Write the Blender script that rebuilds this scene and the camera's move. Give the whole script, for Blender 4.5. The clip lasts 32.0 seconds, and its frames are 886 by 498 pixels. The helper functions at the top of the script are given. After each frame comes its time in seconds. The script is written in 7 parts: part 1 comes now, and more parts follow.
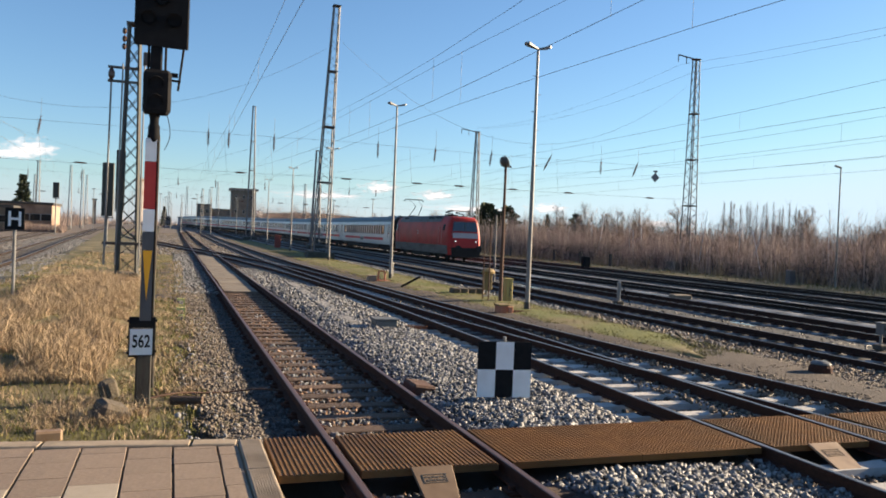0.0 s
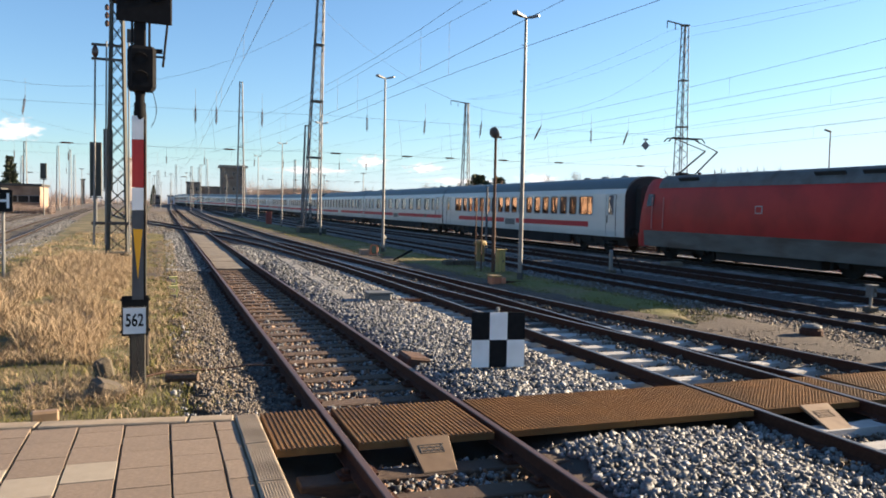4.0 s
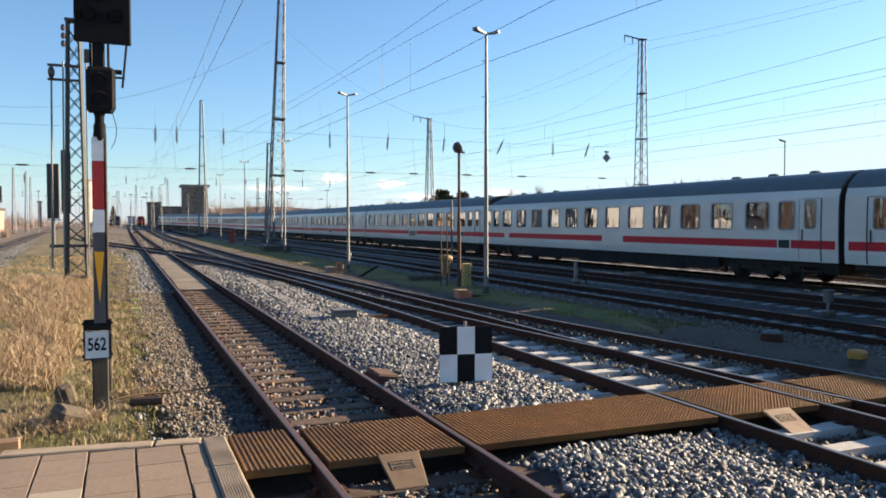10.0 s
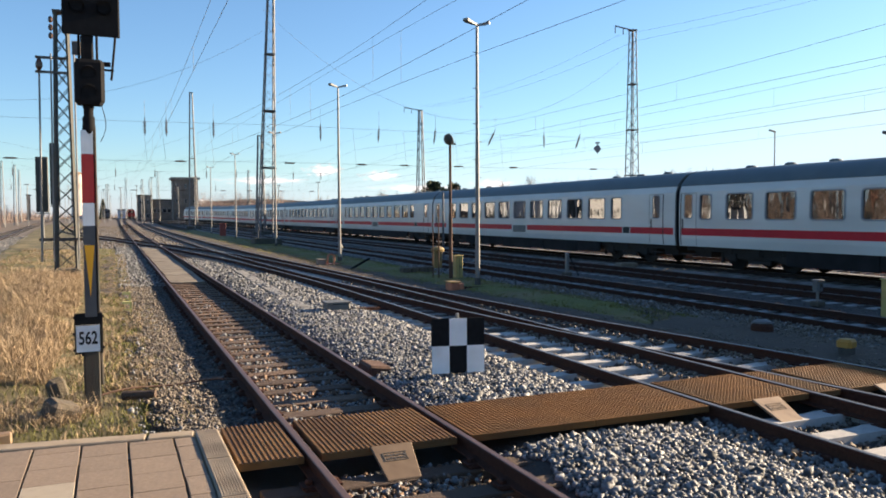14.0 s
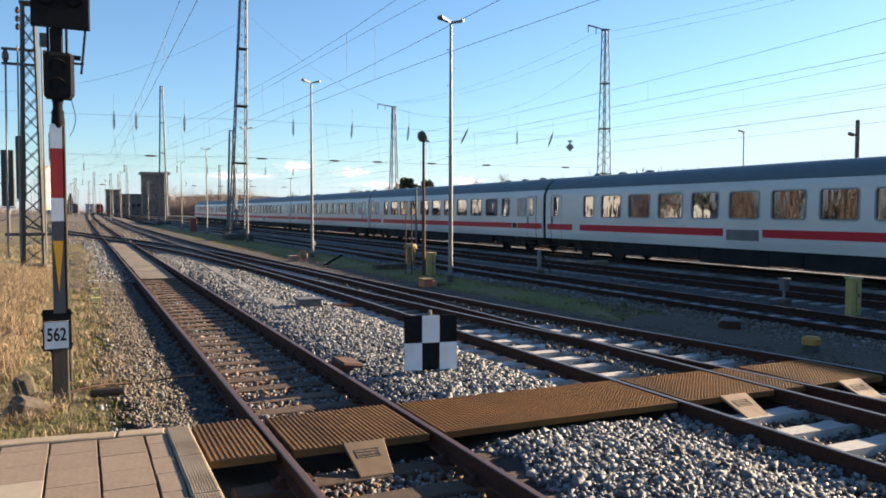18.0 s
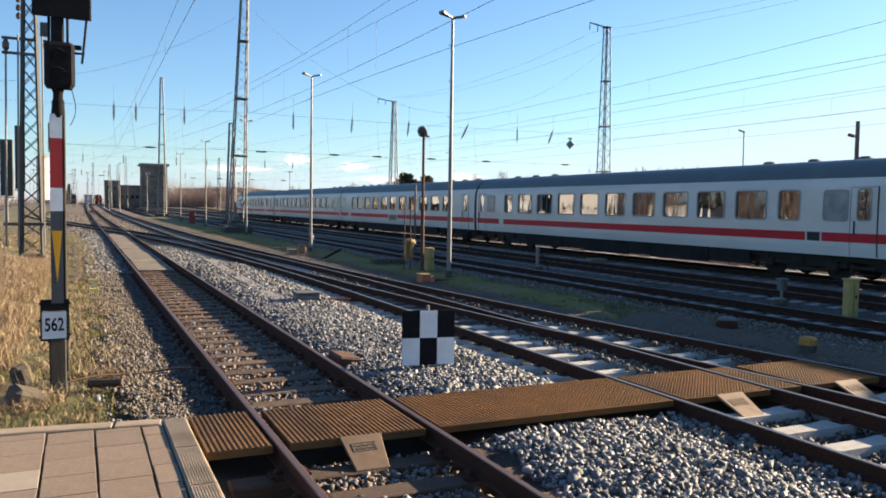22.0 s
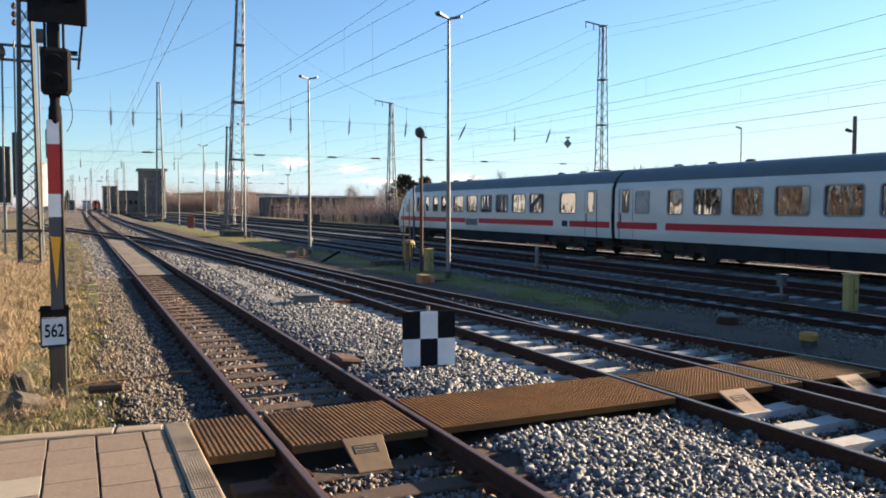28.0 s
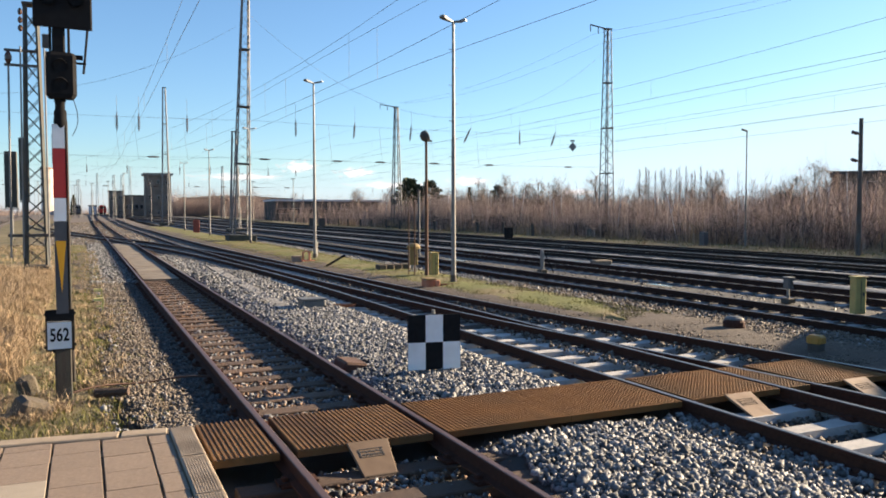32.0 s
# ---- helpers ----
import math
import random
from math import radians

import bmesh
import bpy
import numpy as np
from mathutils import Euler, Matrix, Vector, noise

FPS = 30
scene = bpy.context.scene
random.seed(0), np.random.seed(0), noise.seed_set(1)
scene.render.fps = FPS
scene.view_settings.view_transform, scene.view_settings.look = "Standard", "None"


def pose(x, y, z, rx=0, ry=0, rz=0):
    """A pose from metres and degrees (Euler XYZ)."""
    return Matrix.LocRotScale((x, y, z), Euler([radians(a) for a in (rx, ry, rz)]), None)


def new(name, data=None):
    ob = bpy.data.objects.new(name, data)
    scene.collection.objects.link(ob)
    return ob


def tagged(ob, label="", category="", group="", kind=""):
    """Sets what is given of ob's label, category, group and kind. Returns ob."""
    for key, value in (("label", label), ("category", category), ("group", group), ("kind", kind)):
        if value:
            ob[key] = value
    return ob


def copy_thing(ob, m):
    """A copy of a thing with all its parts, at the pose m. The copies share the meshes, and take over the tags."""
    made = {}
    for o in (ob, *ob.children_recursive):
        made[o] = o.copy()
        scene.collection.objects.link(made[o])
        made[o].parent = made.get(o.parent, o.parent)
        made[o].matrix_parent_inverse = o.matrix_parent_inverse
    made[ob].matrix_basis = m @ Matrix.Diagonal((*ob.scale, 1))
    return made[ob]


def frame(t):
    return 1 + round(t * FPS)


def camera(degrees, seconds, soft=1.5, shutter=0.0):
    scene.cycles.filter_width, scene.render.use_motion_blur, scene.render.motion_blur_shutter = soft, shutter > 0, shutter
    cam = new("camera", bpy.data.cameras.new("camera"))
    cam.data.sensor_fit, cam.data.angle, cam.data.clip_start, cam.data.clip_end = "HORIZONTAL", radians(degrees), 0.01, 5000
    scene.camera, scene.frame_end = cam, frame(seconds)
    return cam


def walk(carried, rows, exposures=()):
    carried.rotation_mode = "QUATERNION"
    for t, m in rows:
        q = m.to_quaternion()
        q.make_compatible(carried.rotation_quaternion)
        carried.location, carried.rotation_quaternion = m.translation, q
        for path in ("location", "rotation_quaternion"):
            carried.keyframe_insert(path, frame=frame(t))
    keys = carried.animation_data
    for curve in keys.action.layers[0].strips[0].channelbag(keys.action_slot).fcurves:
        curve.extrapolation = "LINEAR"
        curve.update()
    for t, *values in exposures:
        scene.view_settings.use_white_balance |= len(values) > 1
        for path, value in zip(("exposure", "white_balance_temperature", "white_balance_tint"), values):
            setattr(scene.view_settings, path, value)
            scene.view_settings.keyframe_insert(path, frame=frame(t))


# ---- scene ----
# ---- camera ----
cam = camera(58.67, 32.0, soft=1.8)
PATH = [
    (0, pose(0.000, 0.000, 2.127, 88.938, -2.362, -18.904)),
    (0.5, pose(0.004, 0.017, 2.118, 88.623, -2.004, -18.840)),
    (1, pose(0.007, 0.031, 2.118, 88.056, -1.489, -18.843)),
    (1.5, pose(0.007, 0.038, 2.113, 87.859, -1.221, -18.801)),
    (2, pose(0.010, 0.037, 2.114, 87.619, -1.105, -18.742)),
    (2.5, pose(0.011, 0.028, 2.114, 87.400, -0.930, -18.765)),
    (3, pose(0.007, 0.015, 2.120, 87.282, -0.878, -19.060)),
    (3.5, pose(0.005, 0.006, 2.119, 87.225, -0.955, -19.343)),
    (5.5, pose(0.003, -0.003, 2.115, 86.008, -1.230, -19.911)),
    (6, pose(0.003, 0.007, 2.120, 86.289, -0.716, -20.037)),
    (6.5, pose(0.002, 0.010, 2.122, 86.750, -0.359, -20.100)),
    (7, pose(-0.002, 0.010, 2.123, 86.979, 0.001, -20.236)),
    (7.5, pose(-0.003, 0.008, 2.122, 87.154, 0.263, -20.572)),
    (8, pose(-0.002, 0.002, 2.124, 87.208, 0.322, -21.023)),
    (8.5, pose(-0.004, -0.008, 2.127, 87.507, 0.311, -21.355)),
    (9, pose(-0.011, -0.022, 2.127, 87.935, 0.327, -21.517)),
    (9.5, pose(-0.012, -0.036, 2.124, 88.098, 0.153, -21.734)),
    (10, pose(-0.014, -0.037, 2.125, 88.094, 0.052, -22.082)),
    (10.5, pose(-0.016, -0.036, 2.128, 88.129, 0.059, -22.435)),
    (11, pose(-0.015, -0.038, 2.128, 88.125, 0.075, -22.568)),
    (11.5, pose(-0.019, -0.043, 2.128, 88.072, 0.109, -22.580)),
    (12, pose(-0.020, -0.048, 2.130, 88.183, -0.102, -22.542)),
    (12.5, pose(-0.021, -0.047, 2.127, 88.276, 0.179, -22.539)),
    (13, pose(-0.019, -0.048, 2.125, 88.127, 0.155, -22.583)),
    (13.5, pose(-0.014, -0.048, 2.122, 87.859, 0.210, -22.556)),
    (14, pose(-0.019, -0.045, 2.128, 87.483, 0.312, -22.707)),
    (14.5, pose(-0.021, -0.054, 2.130, 87.480, 0.702, -23.092)),
    (16.5, pose(-0.029, -0.060, 2.127, 87.534, 0.188, -24.189)),
    (17, pose(-0.036, -0.061, 2.131, 87.335, -0.068, -24.462)),
    (17.5, pose(-0.041, -0.064, 2.131, 87.240, -0.133, -24.614)),
    (18, pose(-0.038, -0.078, 2.136, 87.258, -0.067, -24.664)),
    (18.5, pose(-0.038, -0.083, 2.131, 87.305, -0.051, -24.718)),
    (19, pose(-0.041, -0.082, 2.129, 87.247, -0.033, -24.684)),
    (19.5, pose(-0.041, -0.076, 2.129, 87.122, -0.180, -24.615)),
    (20, pose(-0.041, -0.074, 2.127, 87.085, -0.310, -24.587)),
    (20.5, pose(-0.043, -0.068, 2.128, 87.009, -0.354, -24.642)),
    (21, pose(-0.045, -0.069, 2.130, 86.938, -0.510, -24.755)),
    (21.5, pose(-0.043, -0.073, 2.128, 86.943, -0.756, -24.755)),
    (22, pose(-0.044, -0.076, 2.131, 86.949, -0.867, -24.738)),
    (22.5, pose(-0.046, -0.083, 2.129, 87.076, -0.805, -24.874)),
    (23, pose(-0.046, -0.087, 2.129, 87.131, -0.783, -25.178)),
    (23.5, pose(-0.052, -0.089, 2.133, 87.133, -0.805, -25.426)),
    (24, pose(-0.052, -0.086, 2.128, 87.181, -0.782, -25.378)),
    (24.5, pose(-0.050, -0.077, 2.131, 87.121, -0.965, -25.117)),
    (25, pose(-0.047, -0.071, 2.129, 86.952, -0.873, -24.907)),
    (25.5, pose(-0.044, -0.069, 2.126, 86.787, -0.705, -24.855)),
    (27.5, pose(-0.047, -0.070, 2.129, 87.000, -0.151, -24.910)),
    (28, pose(-0.043, -0.069, 2.127, 87.009, -0.049, -24.843)),
    (28.5, pose(-0.044, -0.058, 2.128, 87.005, -0.297, -24.722)),
    (29, pose(-0.038, -0.053, 2.121, 86.958, -0.441, -24.274)),
    (29.5, pose(-0.032, -0.052, 2.121, 86.793, -0.636, -23.929)),
    (30, pose(-0.028, -0.053, 2.119, 86.622, -0.236, -23.904)),
    (30.5, pose(-0.030, -0.050, 2.122, 86.461, -0.039, -23.873)),
    (31, pose(-0.023, -0.049, 2.124, 86.668, -0.023, -23.791)),
    (31.5, pose(-0.025, -0.048, 2.124, 86.909, -0.119, -24.075)),
    (32, pose(-0.032, -0.049, 2.120, 87.276, 0.104, -24.474)),
]
walk(cam, PATH, [(0, 1.66), (1, 1.70), (3, 1.81), (5.5, 1.93), (6, 1.93), (7.5, 1.86), (32, 1.86)])

# ---- world, sun, exposure ----
SUN_AZ, SUN_EL = 87.0, 16.5
world = bpy.data.worlds.new("world")
scene.world = world
world.use_nodes = True
wn = world.node_tree.nodes
sky = wn.new("ShaderNodeTexSky")
sky.sky_type = 'NISHITA'
sky.sun_disc = False
sky.sun_elevation, sky.sun_rotation = radians(SUN_EL), radians(SUN_AZ)
sky.air_density, sky.dust_density, sky.ozone_density = 1.0, 0.25, 3.6
wn["Background"].inputs["Strength"].default_value = 0.0555
split, join, least = wn.new("ShaderNodeSeparateColor"), wn.new("ShaderNodeCombineColor"), wn.new("ShaderNodeMath")
lift = wn.new("ShaderNodeMath")
lift.operation, least.operation = 'MULTIPLY', 'MAXIMUM'
lift.inputs[1].default_value = 0.98
air = wn.new("ShaderNodeMix")
air.data_type, air.blend_type = 'RGBA', 'MULTIPLY'
air.inputs["Factor"].default_value = 1.0
air.inputs["B"].default_value = (0.935, 1.01, 1.07, 1)
wl = world.node_tree.links
# hazy horizon: blue never falls below green
wl.new(sky.outputs[0], split.inputs[0])
wl.new(split.outputs[1], lift.inputs[0])
wl.new(lift.outputs[0], least.inputs[0])
wl.new(split.outputs[2], least.inputs[1])
# and the haze keeps the horizon from glaring
for k, top in enumerate((4.55, 5.25, 5.6)):
    veil = wn.new("ShaderNodeMath")
    veil.operation = 'SMOOTH_MIN'
    veil.inputs[1].default_value, veil.inputs[2].default_value = top, 1.5
    wl.new((split.outputs[0], split.outputs[1], least.outputs[0])[k], veil.inputs[0])
    wl.new(veil.outputs[0], join.inputs[k])
wl.new(join.outputs[0], air.inputs["A"])
world.node_tree.links.new(air.outputs["Result"], wn["Background"].inputs["Color"])
sun = new("sun", bpy.data.lights.new("sun", "SUN"))
sun.data.energy, sun.data.angle, sun.data.color = 5.2, radians(0.53), (1.0, 0.79, 0.55)
_a, _e = radians(SUN_AZ), radians(SUN_EL)
SUN_DIR = Vector((math.sin(_a) * math.cos(_e), math.cos(_a) * math.cos(_e), math.sin(_e)))
sun.matrix_basis = SUN_DIR.to_track_quat("Z", "Y").to_matrix().to_4x4()


# ---- materials ----
def material(name, c1, c2=None, scale=8.0, rough=0.7, metal=0.0, bump=0.0, bscale=60.0, detail=6.0,
             c3=None, scale3=1.2, vary=0.0, random_by="", spec=0.5, stretch=(1, 1, 1), contrast=0.25):
    """A surface with fine and coarse variation, at real-world size."""
    m = bpy.data.materials.new(name)
    m.use_nodes = True
    n, l = m.node_tree.nodes, m.node_tree.links
    b = n["Principled BSDF"]
    b.inputs["Metallic"].default_value = metal
    b.inputs["Specular IOR Level"].default_value = spec
    geo = n.new("ShaderNodeNewGeometry") if random_by != "object" else None
    co = n.new("ShaderNodeTexCoord")
    mp = n.new("ShaderNodeMapping")
    mp.inputs["Scale"].default_value = stretch
    l.new(co.outputs["Object"], mp.inputs["Vector"])
    tex = n.new("ShaderNodeTexNoise")
    tex.inputs["Scale"].default_value, tex.inputs["Detail"].default_value = scale, detail
    l.new(mp.outputs[0], tex.inputs["Vector"])
    ramp = n.new("ShaderNodeValToRGB")
    ramp.color_ramp.elements[0].position, ramp.color_ramp.elements[1].position = 0.5 - contrast, 0.5 + contrast
    c2 = c2 or tuple(v * 0.75 for v in c1)
    ramp.color_ramp.elements[0].color, ramp.color_ramp.elements[1].color = (*c1, 1), (*c2, 1)
    l.new(tex.outputs["Fac"], ramp.inputs["Fac"])
    out = ramp.outputs["Color"]
    if c3:
        t3 = n.new("ShaderNodeTexNoise")
        t3.inputs["Scale"].default_value, t3.inputs["Detail"].default_value = scale3, 4
        l.new(mp.outputs[0], t3.inputs["Vector"])
        r3 = n.new("ShaderNodeValToRGB")
        r3.color_ramp.elements[0].position, r3.color_ramp.elements[1].position = 0.45, 0.65
        l.new(t3.outputs["Fac"], r3.inputs["Fac"])
        mx = n.new("ShaderNodeMix")
        mx.data_type = 'RGBA'
        l.new(r3.outputs["Color"], mx.inputs["Factor"])
        l.new(out, mx.inputs["A"])
        mx.inputs["B"].default_value = (*c3, 1)
        out = mx.outputs["Result"]
    if vary:
        hs = n.new("ShaderNodeHueSaturation")
        mr = n.new("ShaderNodeMapRange")
        mr.inputs["To Min"].default_value, mr.inputs["To Max"].default_value = 1 - vary, 1 + vary
        if random_by == "object":
            info = n.new("ShaderNodeObjectInfo")
            l.new(info.outputs["Random"], mr.inputs["Value"])
        else:
            l.new(geo.outputs["Random Per Island"], mr.inputs["Value"])
        l.new(mr.outputs[0], hs.inputs["Value"])
        l.new(out, hs.inputs["Color"])
        out = hs.outputs["Color"]
    l.new(out, b.inputs["Base Color"])
    rr = n.new("ShaderNodeMapRange")
    rr.inputs["To Min"].default_value, rr.inputs["To Max"].default_value = max(0.02, rough - 0.1), min(1, rough + 0.1)
    l.new(tex.outputs["Fac"], rr.inputs["Value"])
    l.new(rr.outputs[0], b.inputs["Roughness"])
    if bump:
        bt = n.new("ShaderNodeTexNoise")
        bt.inputs["Scale"].default_value, bt.inputs["Detail"].default_value = bscale, 5
        l.new(mp.outputs[0], bt.inputs["Vector"])
        bp = n.new("ShaderNodeBump")
        bp.inputs["Strength"].default_value, bp.inputs["Distance"].default_value = bump, 0.02
        l.new(bt.outputs["Fac"], bp.inputs["Height"])
        l.new(bp.outputs["Normal"], b.inputs["Normal"])
    return m


def glass_material(name, tint, rough=0.03, solid=0.25, ior=1.5, wave=0.0, coating=(1.0, 1.0, 1.0)):
    """Window glass: part clear, part gloss, with a little dirt."""
    m = bpy.data.materials.new(name)
    m.use_nodes = True
    n, l = m.node_tree.nodes, m.node_tree.links
    b = n["Principled BSDF"]
    b.inputs["Base Color"].default_value = (*tint, 1)
    b.inputs["Roughness"].default_value = rough
    b.inputs["Alpha"].default_value = solid
    b.inputs["IOR"].default_value = ior
    b.inputs["Specular Tint"].default_value = (*coating, 1)
    if wave:
        co, tex, bp = n.new("ShaderNodeTexCoord"), n.new("ShaderNodeTexNoise"), n.new("ShaderNodeBump")
        tex.inputs["Scale"].default_value, tex.inputs["Detail"].default_value = 1.0, 1.5
        mp = n.new("ShaderNodeMapping")
        mp.inputs["Scale"].default_value = (1.0, 1.9, 0.7)
        bp.inputs["Strength"].default_value, bp.inputs["Distance"].default_value = wave, 0.05
        l.new(co.outputs["Object"], mp.inputs["Vector"])
        l.new(mp.outputs[0], tex.inputs["Vector"])
        l.new(tex.outputs["Fac"], bp.inputs["Height"])
        l.new(bp.outputs["Normal"], b.inputs["Normal"])
    return m


def glow_material(name, colour, strength):
    m = bpy.data.materials.new(name)
    m.use_nodes = True
    b = m.node_tree.nodes["Principled BSDF"]
    b.inputs["Base Color"].default_value = (*colour, 1)
    b.inputs["Emission Color"].default_value = (*colour, 1)
    b.inputs["Emission Strength"].default_value = strength
    return m


def cloud_material(name):
    """Soft-edged white vapour on a far backdrop; emission stands in for sunlight on it."""
    m = bpy.data.materials.new(name)
    m.use_nodes = True
    n, l = m.node_tree.nodes, m.node_tree.links
    n.remove(n["Principled BSDF"])
    co, tex = n.new("ShaderNodeTexCoord"), n.new("ShaderNodeTexNoise")
    tex.inputs["Scale"].default_value, tex.inputs["Detail"].default_value = 3.2, 7
    l.new(co.outputs["Object"], tex.inputs["Vector"])
    ln = n.new("ShaderNodeVectorMath")
    ln.operation = 'LENGTH'
    l.new(co.outputs["Object"], ln.inputs[0])
    sub = n.new("ShaderNodeMath")
    sub.operation = 'MULTIPLY_ADD'
    l.new(ln.outputs["Value"], sub.inputs[0])
    sub.inputs[1].default_value = -0.55
    l.new(tex.outputs["Fac"], sub.inputs[2])
    mr = n.new("ShaderNodeMapRange")
    mr.inputs["From Min"].default_value, mr.inputs["From Max"].default_value = 0.12, 0.42
    mr.inputs["To Max"].default_value = 0.95
    l.new(sub.outputs[0], mr.inputs["Value"])
    em, tr, mx = n.new("ShaderNodeEmission"), n.new("ShaderNodeBsdfTransparent"), n.new("ShaderNodeMixShader")
    em.inputs["Color"].default_value, em.inputs["Strength"].default_value = (1.0, 0.92, 0.90, 1), 0.40
    l.new(mr.outputs[0], mx.inputs[0])
    l.new(tr.outputs[0], mx.inputs[1])
    l.new(em.outputs[0], mx.inputs[2])
    l.new(mx.outputs[0], n["Material Output"].inputs["Surface"])
    return m


YARD_BALLAST = material("oily_ballast", (0.015, 0.013, 0.012), (0.044, 0.039, 0.035), 14, 0.8, bump=1.0, bscale=14, c3=(0.03, 0.026, 0.022), scale3=0.35)
BALLAST = material("ballast", (0.028, 0.025, 0.022), (0.066, 0.059, 0.051), 40, 0.9, bump=1.0, bscale=45, c3=(0.034, 0.028, 0.021), scale3=0.5)
STONE = material("stone", (0.071, 0.072, 0.073), (0.223, 0.224, 0.226), 30, 0.65, bump=0.3, bscale=90, vary=0.75, spec=0.5)
# oily yard stones; the same dark tone paints shade beside the siding rail
STONE_DARK = material("stone_oily_shade", (0.022, 0.020, 0.019), (0.072, 0.066, 0.060), 30, 0.5, bump=0.3, bscale=90, vary=0.65)
STONE_RUST = material("stone_rusty", (0.126, 0.071, 0.042), (0.252, 0.160, 0.101), 30, 0.85, bump=0.3, bscale=90, vary=0.5)
STONE_BROWN = material("stone_brown", (0.088, 0.071, 0.054), (0.189, 0.156, 0.123), 30, 0.85, bump=0.3, bscale=90, vary=0.3)
EARTH = material("earth", (0.138, 0.107, 0.076), (0.207, 0.172, 0.131), 6, 0.95, bump=0.6, bscale=40, c3=(0.110, 0.090, 0.062), scale3=0.6)
TURF = material("turf", (0.059, 0.055, 0.0193), (0.117, 0.097, 0.038), 5, 0.95, bump=0.9, bscale=30, c3=(0.159, 0.124, 0.062), scale3=0.35)
TURF_GREEN = material("mossy_turf", (0.069, 0.082, 0.0067), (0.126, 0.126, 0.0151), 4, 0.95, bump=0.9, bscale=30, c3=(0.151, 0.113, 0.046), scale3=0.4)
SAND = material("sandy_path", (0.049, 0.034, 0.024), (0.091, 0.066, 0.045), 9, 0.95, bump=0.9, bscale=35, c3=(0.059, 0.042, 0.031), scale3=1.1)
# pale ground, with the glint of rails and puddles put into its colour
GRIT_GLINT = material("pale_grit_glint", (0.085, 0.080, 0.075), (0.30, 0.29, 0.275), 7, 0.6, bump=0.9, bscale=25, c3=(0.042, 0.038, 0.034), scale3=0.8)
PUDDLE = material("wet_ground", (0.03, 0.028, 0.025), (0.05, 0.045, 0.04), 6, 0.08, spec=0.8)
GRASS = material("grass_blade", (0.103, 0.103, 0.0176), (0.165, 0.151, 0.034), 3, 0.8, vary=0.35)
STRAW = material("dry_grass_blade", (0.239, 0.168, 0.097), (0.353, 0.265, 0.164), 3, 0.8, vary=0.4)
RAIL_DULL = material("rail_dull", (0.0168, 0.0118, 0.0101), (0.034, 0.024, 0.0193), 25, 0.85, spec=0.15, bump=0.3, bscale=120)
RAIL_BROWN = material("rail_brown", (0.029, 0.0151, 0.0118), (0.052, 0.027, 0.020), 25, 0.85, spec=0.15, bump=0.3, bscale=120)
RAIL = material("rail_rust", (0.044, 0.0185, 0.0126), (0.080, 0.035, 0.023), 25, 0.85, spec=0.15, bump=0.3, bscale=120)
RAIL_RED = material("rail_head_rusty", (0.069, 0.038, 0.031), (0.117, 0.069, 0.055), 14, 0.5, metal=0.2, stretch=(6, 0.4, 1))
RAIL_TOP_DULL = material("rail_head_dull", (0.045, 0.038, 0.034), (0.12, 0.108, 0.098), 12, 0.5, metal=0.35, stretch=(8, 0.3, 1))
RAIL_TOP = material("rail_head", (0.075, 0.066, 0.06), (0.22, 0.205, 0.19), 12, 0.4, metal=0.5, stretch=(8, 0.3, 1))
SLEEPER_WOOD = material("sleeper_wood", (0.059, 0.034, 0.023), (0.131, 0.082, 0.051), 14, 0.85, bump=0.7, bscale=30, vary=0.3, random_by="object", stretch=(0.6, 6, 3))
SLEEPER_CONC = material("sleeper_concrete", (0.336, 0.323, 0.302), (0.454, 0.433, 0.403), 12, 0.8, bump=0.3, bscale=80, vary=0.12, random_by="object")
SLEEPER_WORN = material("sleeper_concrete_worn", (0.168, 0.168, 0.165), (0.286, 0.280, 0.273), 9, 0.85, bump=0.3, bscale=80, vary=0.25, random_by="object")
SLEEPER_DIRTY = material("sleeper_concrete_dirty", (0.092, 0.084, 0.076), (0.202, 0.185, 0.168), 9, 0.85, bump=0.3, bscale=80, vary=0.2)
PAVER = material("paver", (0.172, 0.123, 0.087), (0.248, 0.186, 0.134), 26, 0.85, bump=0.35, bscale=90, vary=0.06, random_by="object")
PAVER_PALE = material("paver_pale", (0.289, 0.241, 0.179), (0.344, 0.289, 0.220), 10, 0.85, bump=0.3, bscale=90)
KERB = material("kerb", (0.276, 0.213, 0.144), (0.344, 0.276, 0.200), 9, 0.85, bump=0.3, bscale=70, c3=(0.213, 0.165, 0.113), scale3=2)
JOINT = material("joint", (0.059, 0.050, 0.038), (0.101, 0.084, 0.067), 20, 0.95)
BOARD = material("crossing_board", (0.130, 0.066, 0.024), (0.210, 0.109, 0.040), 7, 0.7, bump=0.4, bscale=60, c3=(0.101, 0.049, 0.020), scale3=1.1, spec=0.2)
DUSTY = material("dusty_board", (0.143, 0.113, 0.082), (0.235, 0.197, 0.147), 5, 0.9, bump=0.4, bscale=40, c3=(0.126, 0.101, 0.076), scale3=1.0)
BOARD_WORN = material("crossing_board_worn", (0.134, 0.059, 0.0185), (0.227, 0.109, 0.037), 3.5, 0.75, bump=0.5, bscale=110, c3=(0.126, 0.066, 0.027), scale3=0.9, spec=0.15, contrast=0.35)
TAN_DARK = material("tan_plastic_worn", (0.126, 0.080, 0.046), (0.176, 0.118, 0.071), 8, 0.7)
TAN = material("tan_plastic", (0.260, 0.172, 0.101), (0.336, 0.231, 0.139), 8, 0.6, c3=(0.202, 0.126, 0.071), scale3=3)
DARK = material("dark_bar", (0.05, 0.045, 0.04), (0.08, 0.07, 0.06), 20, 0.8)
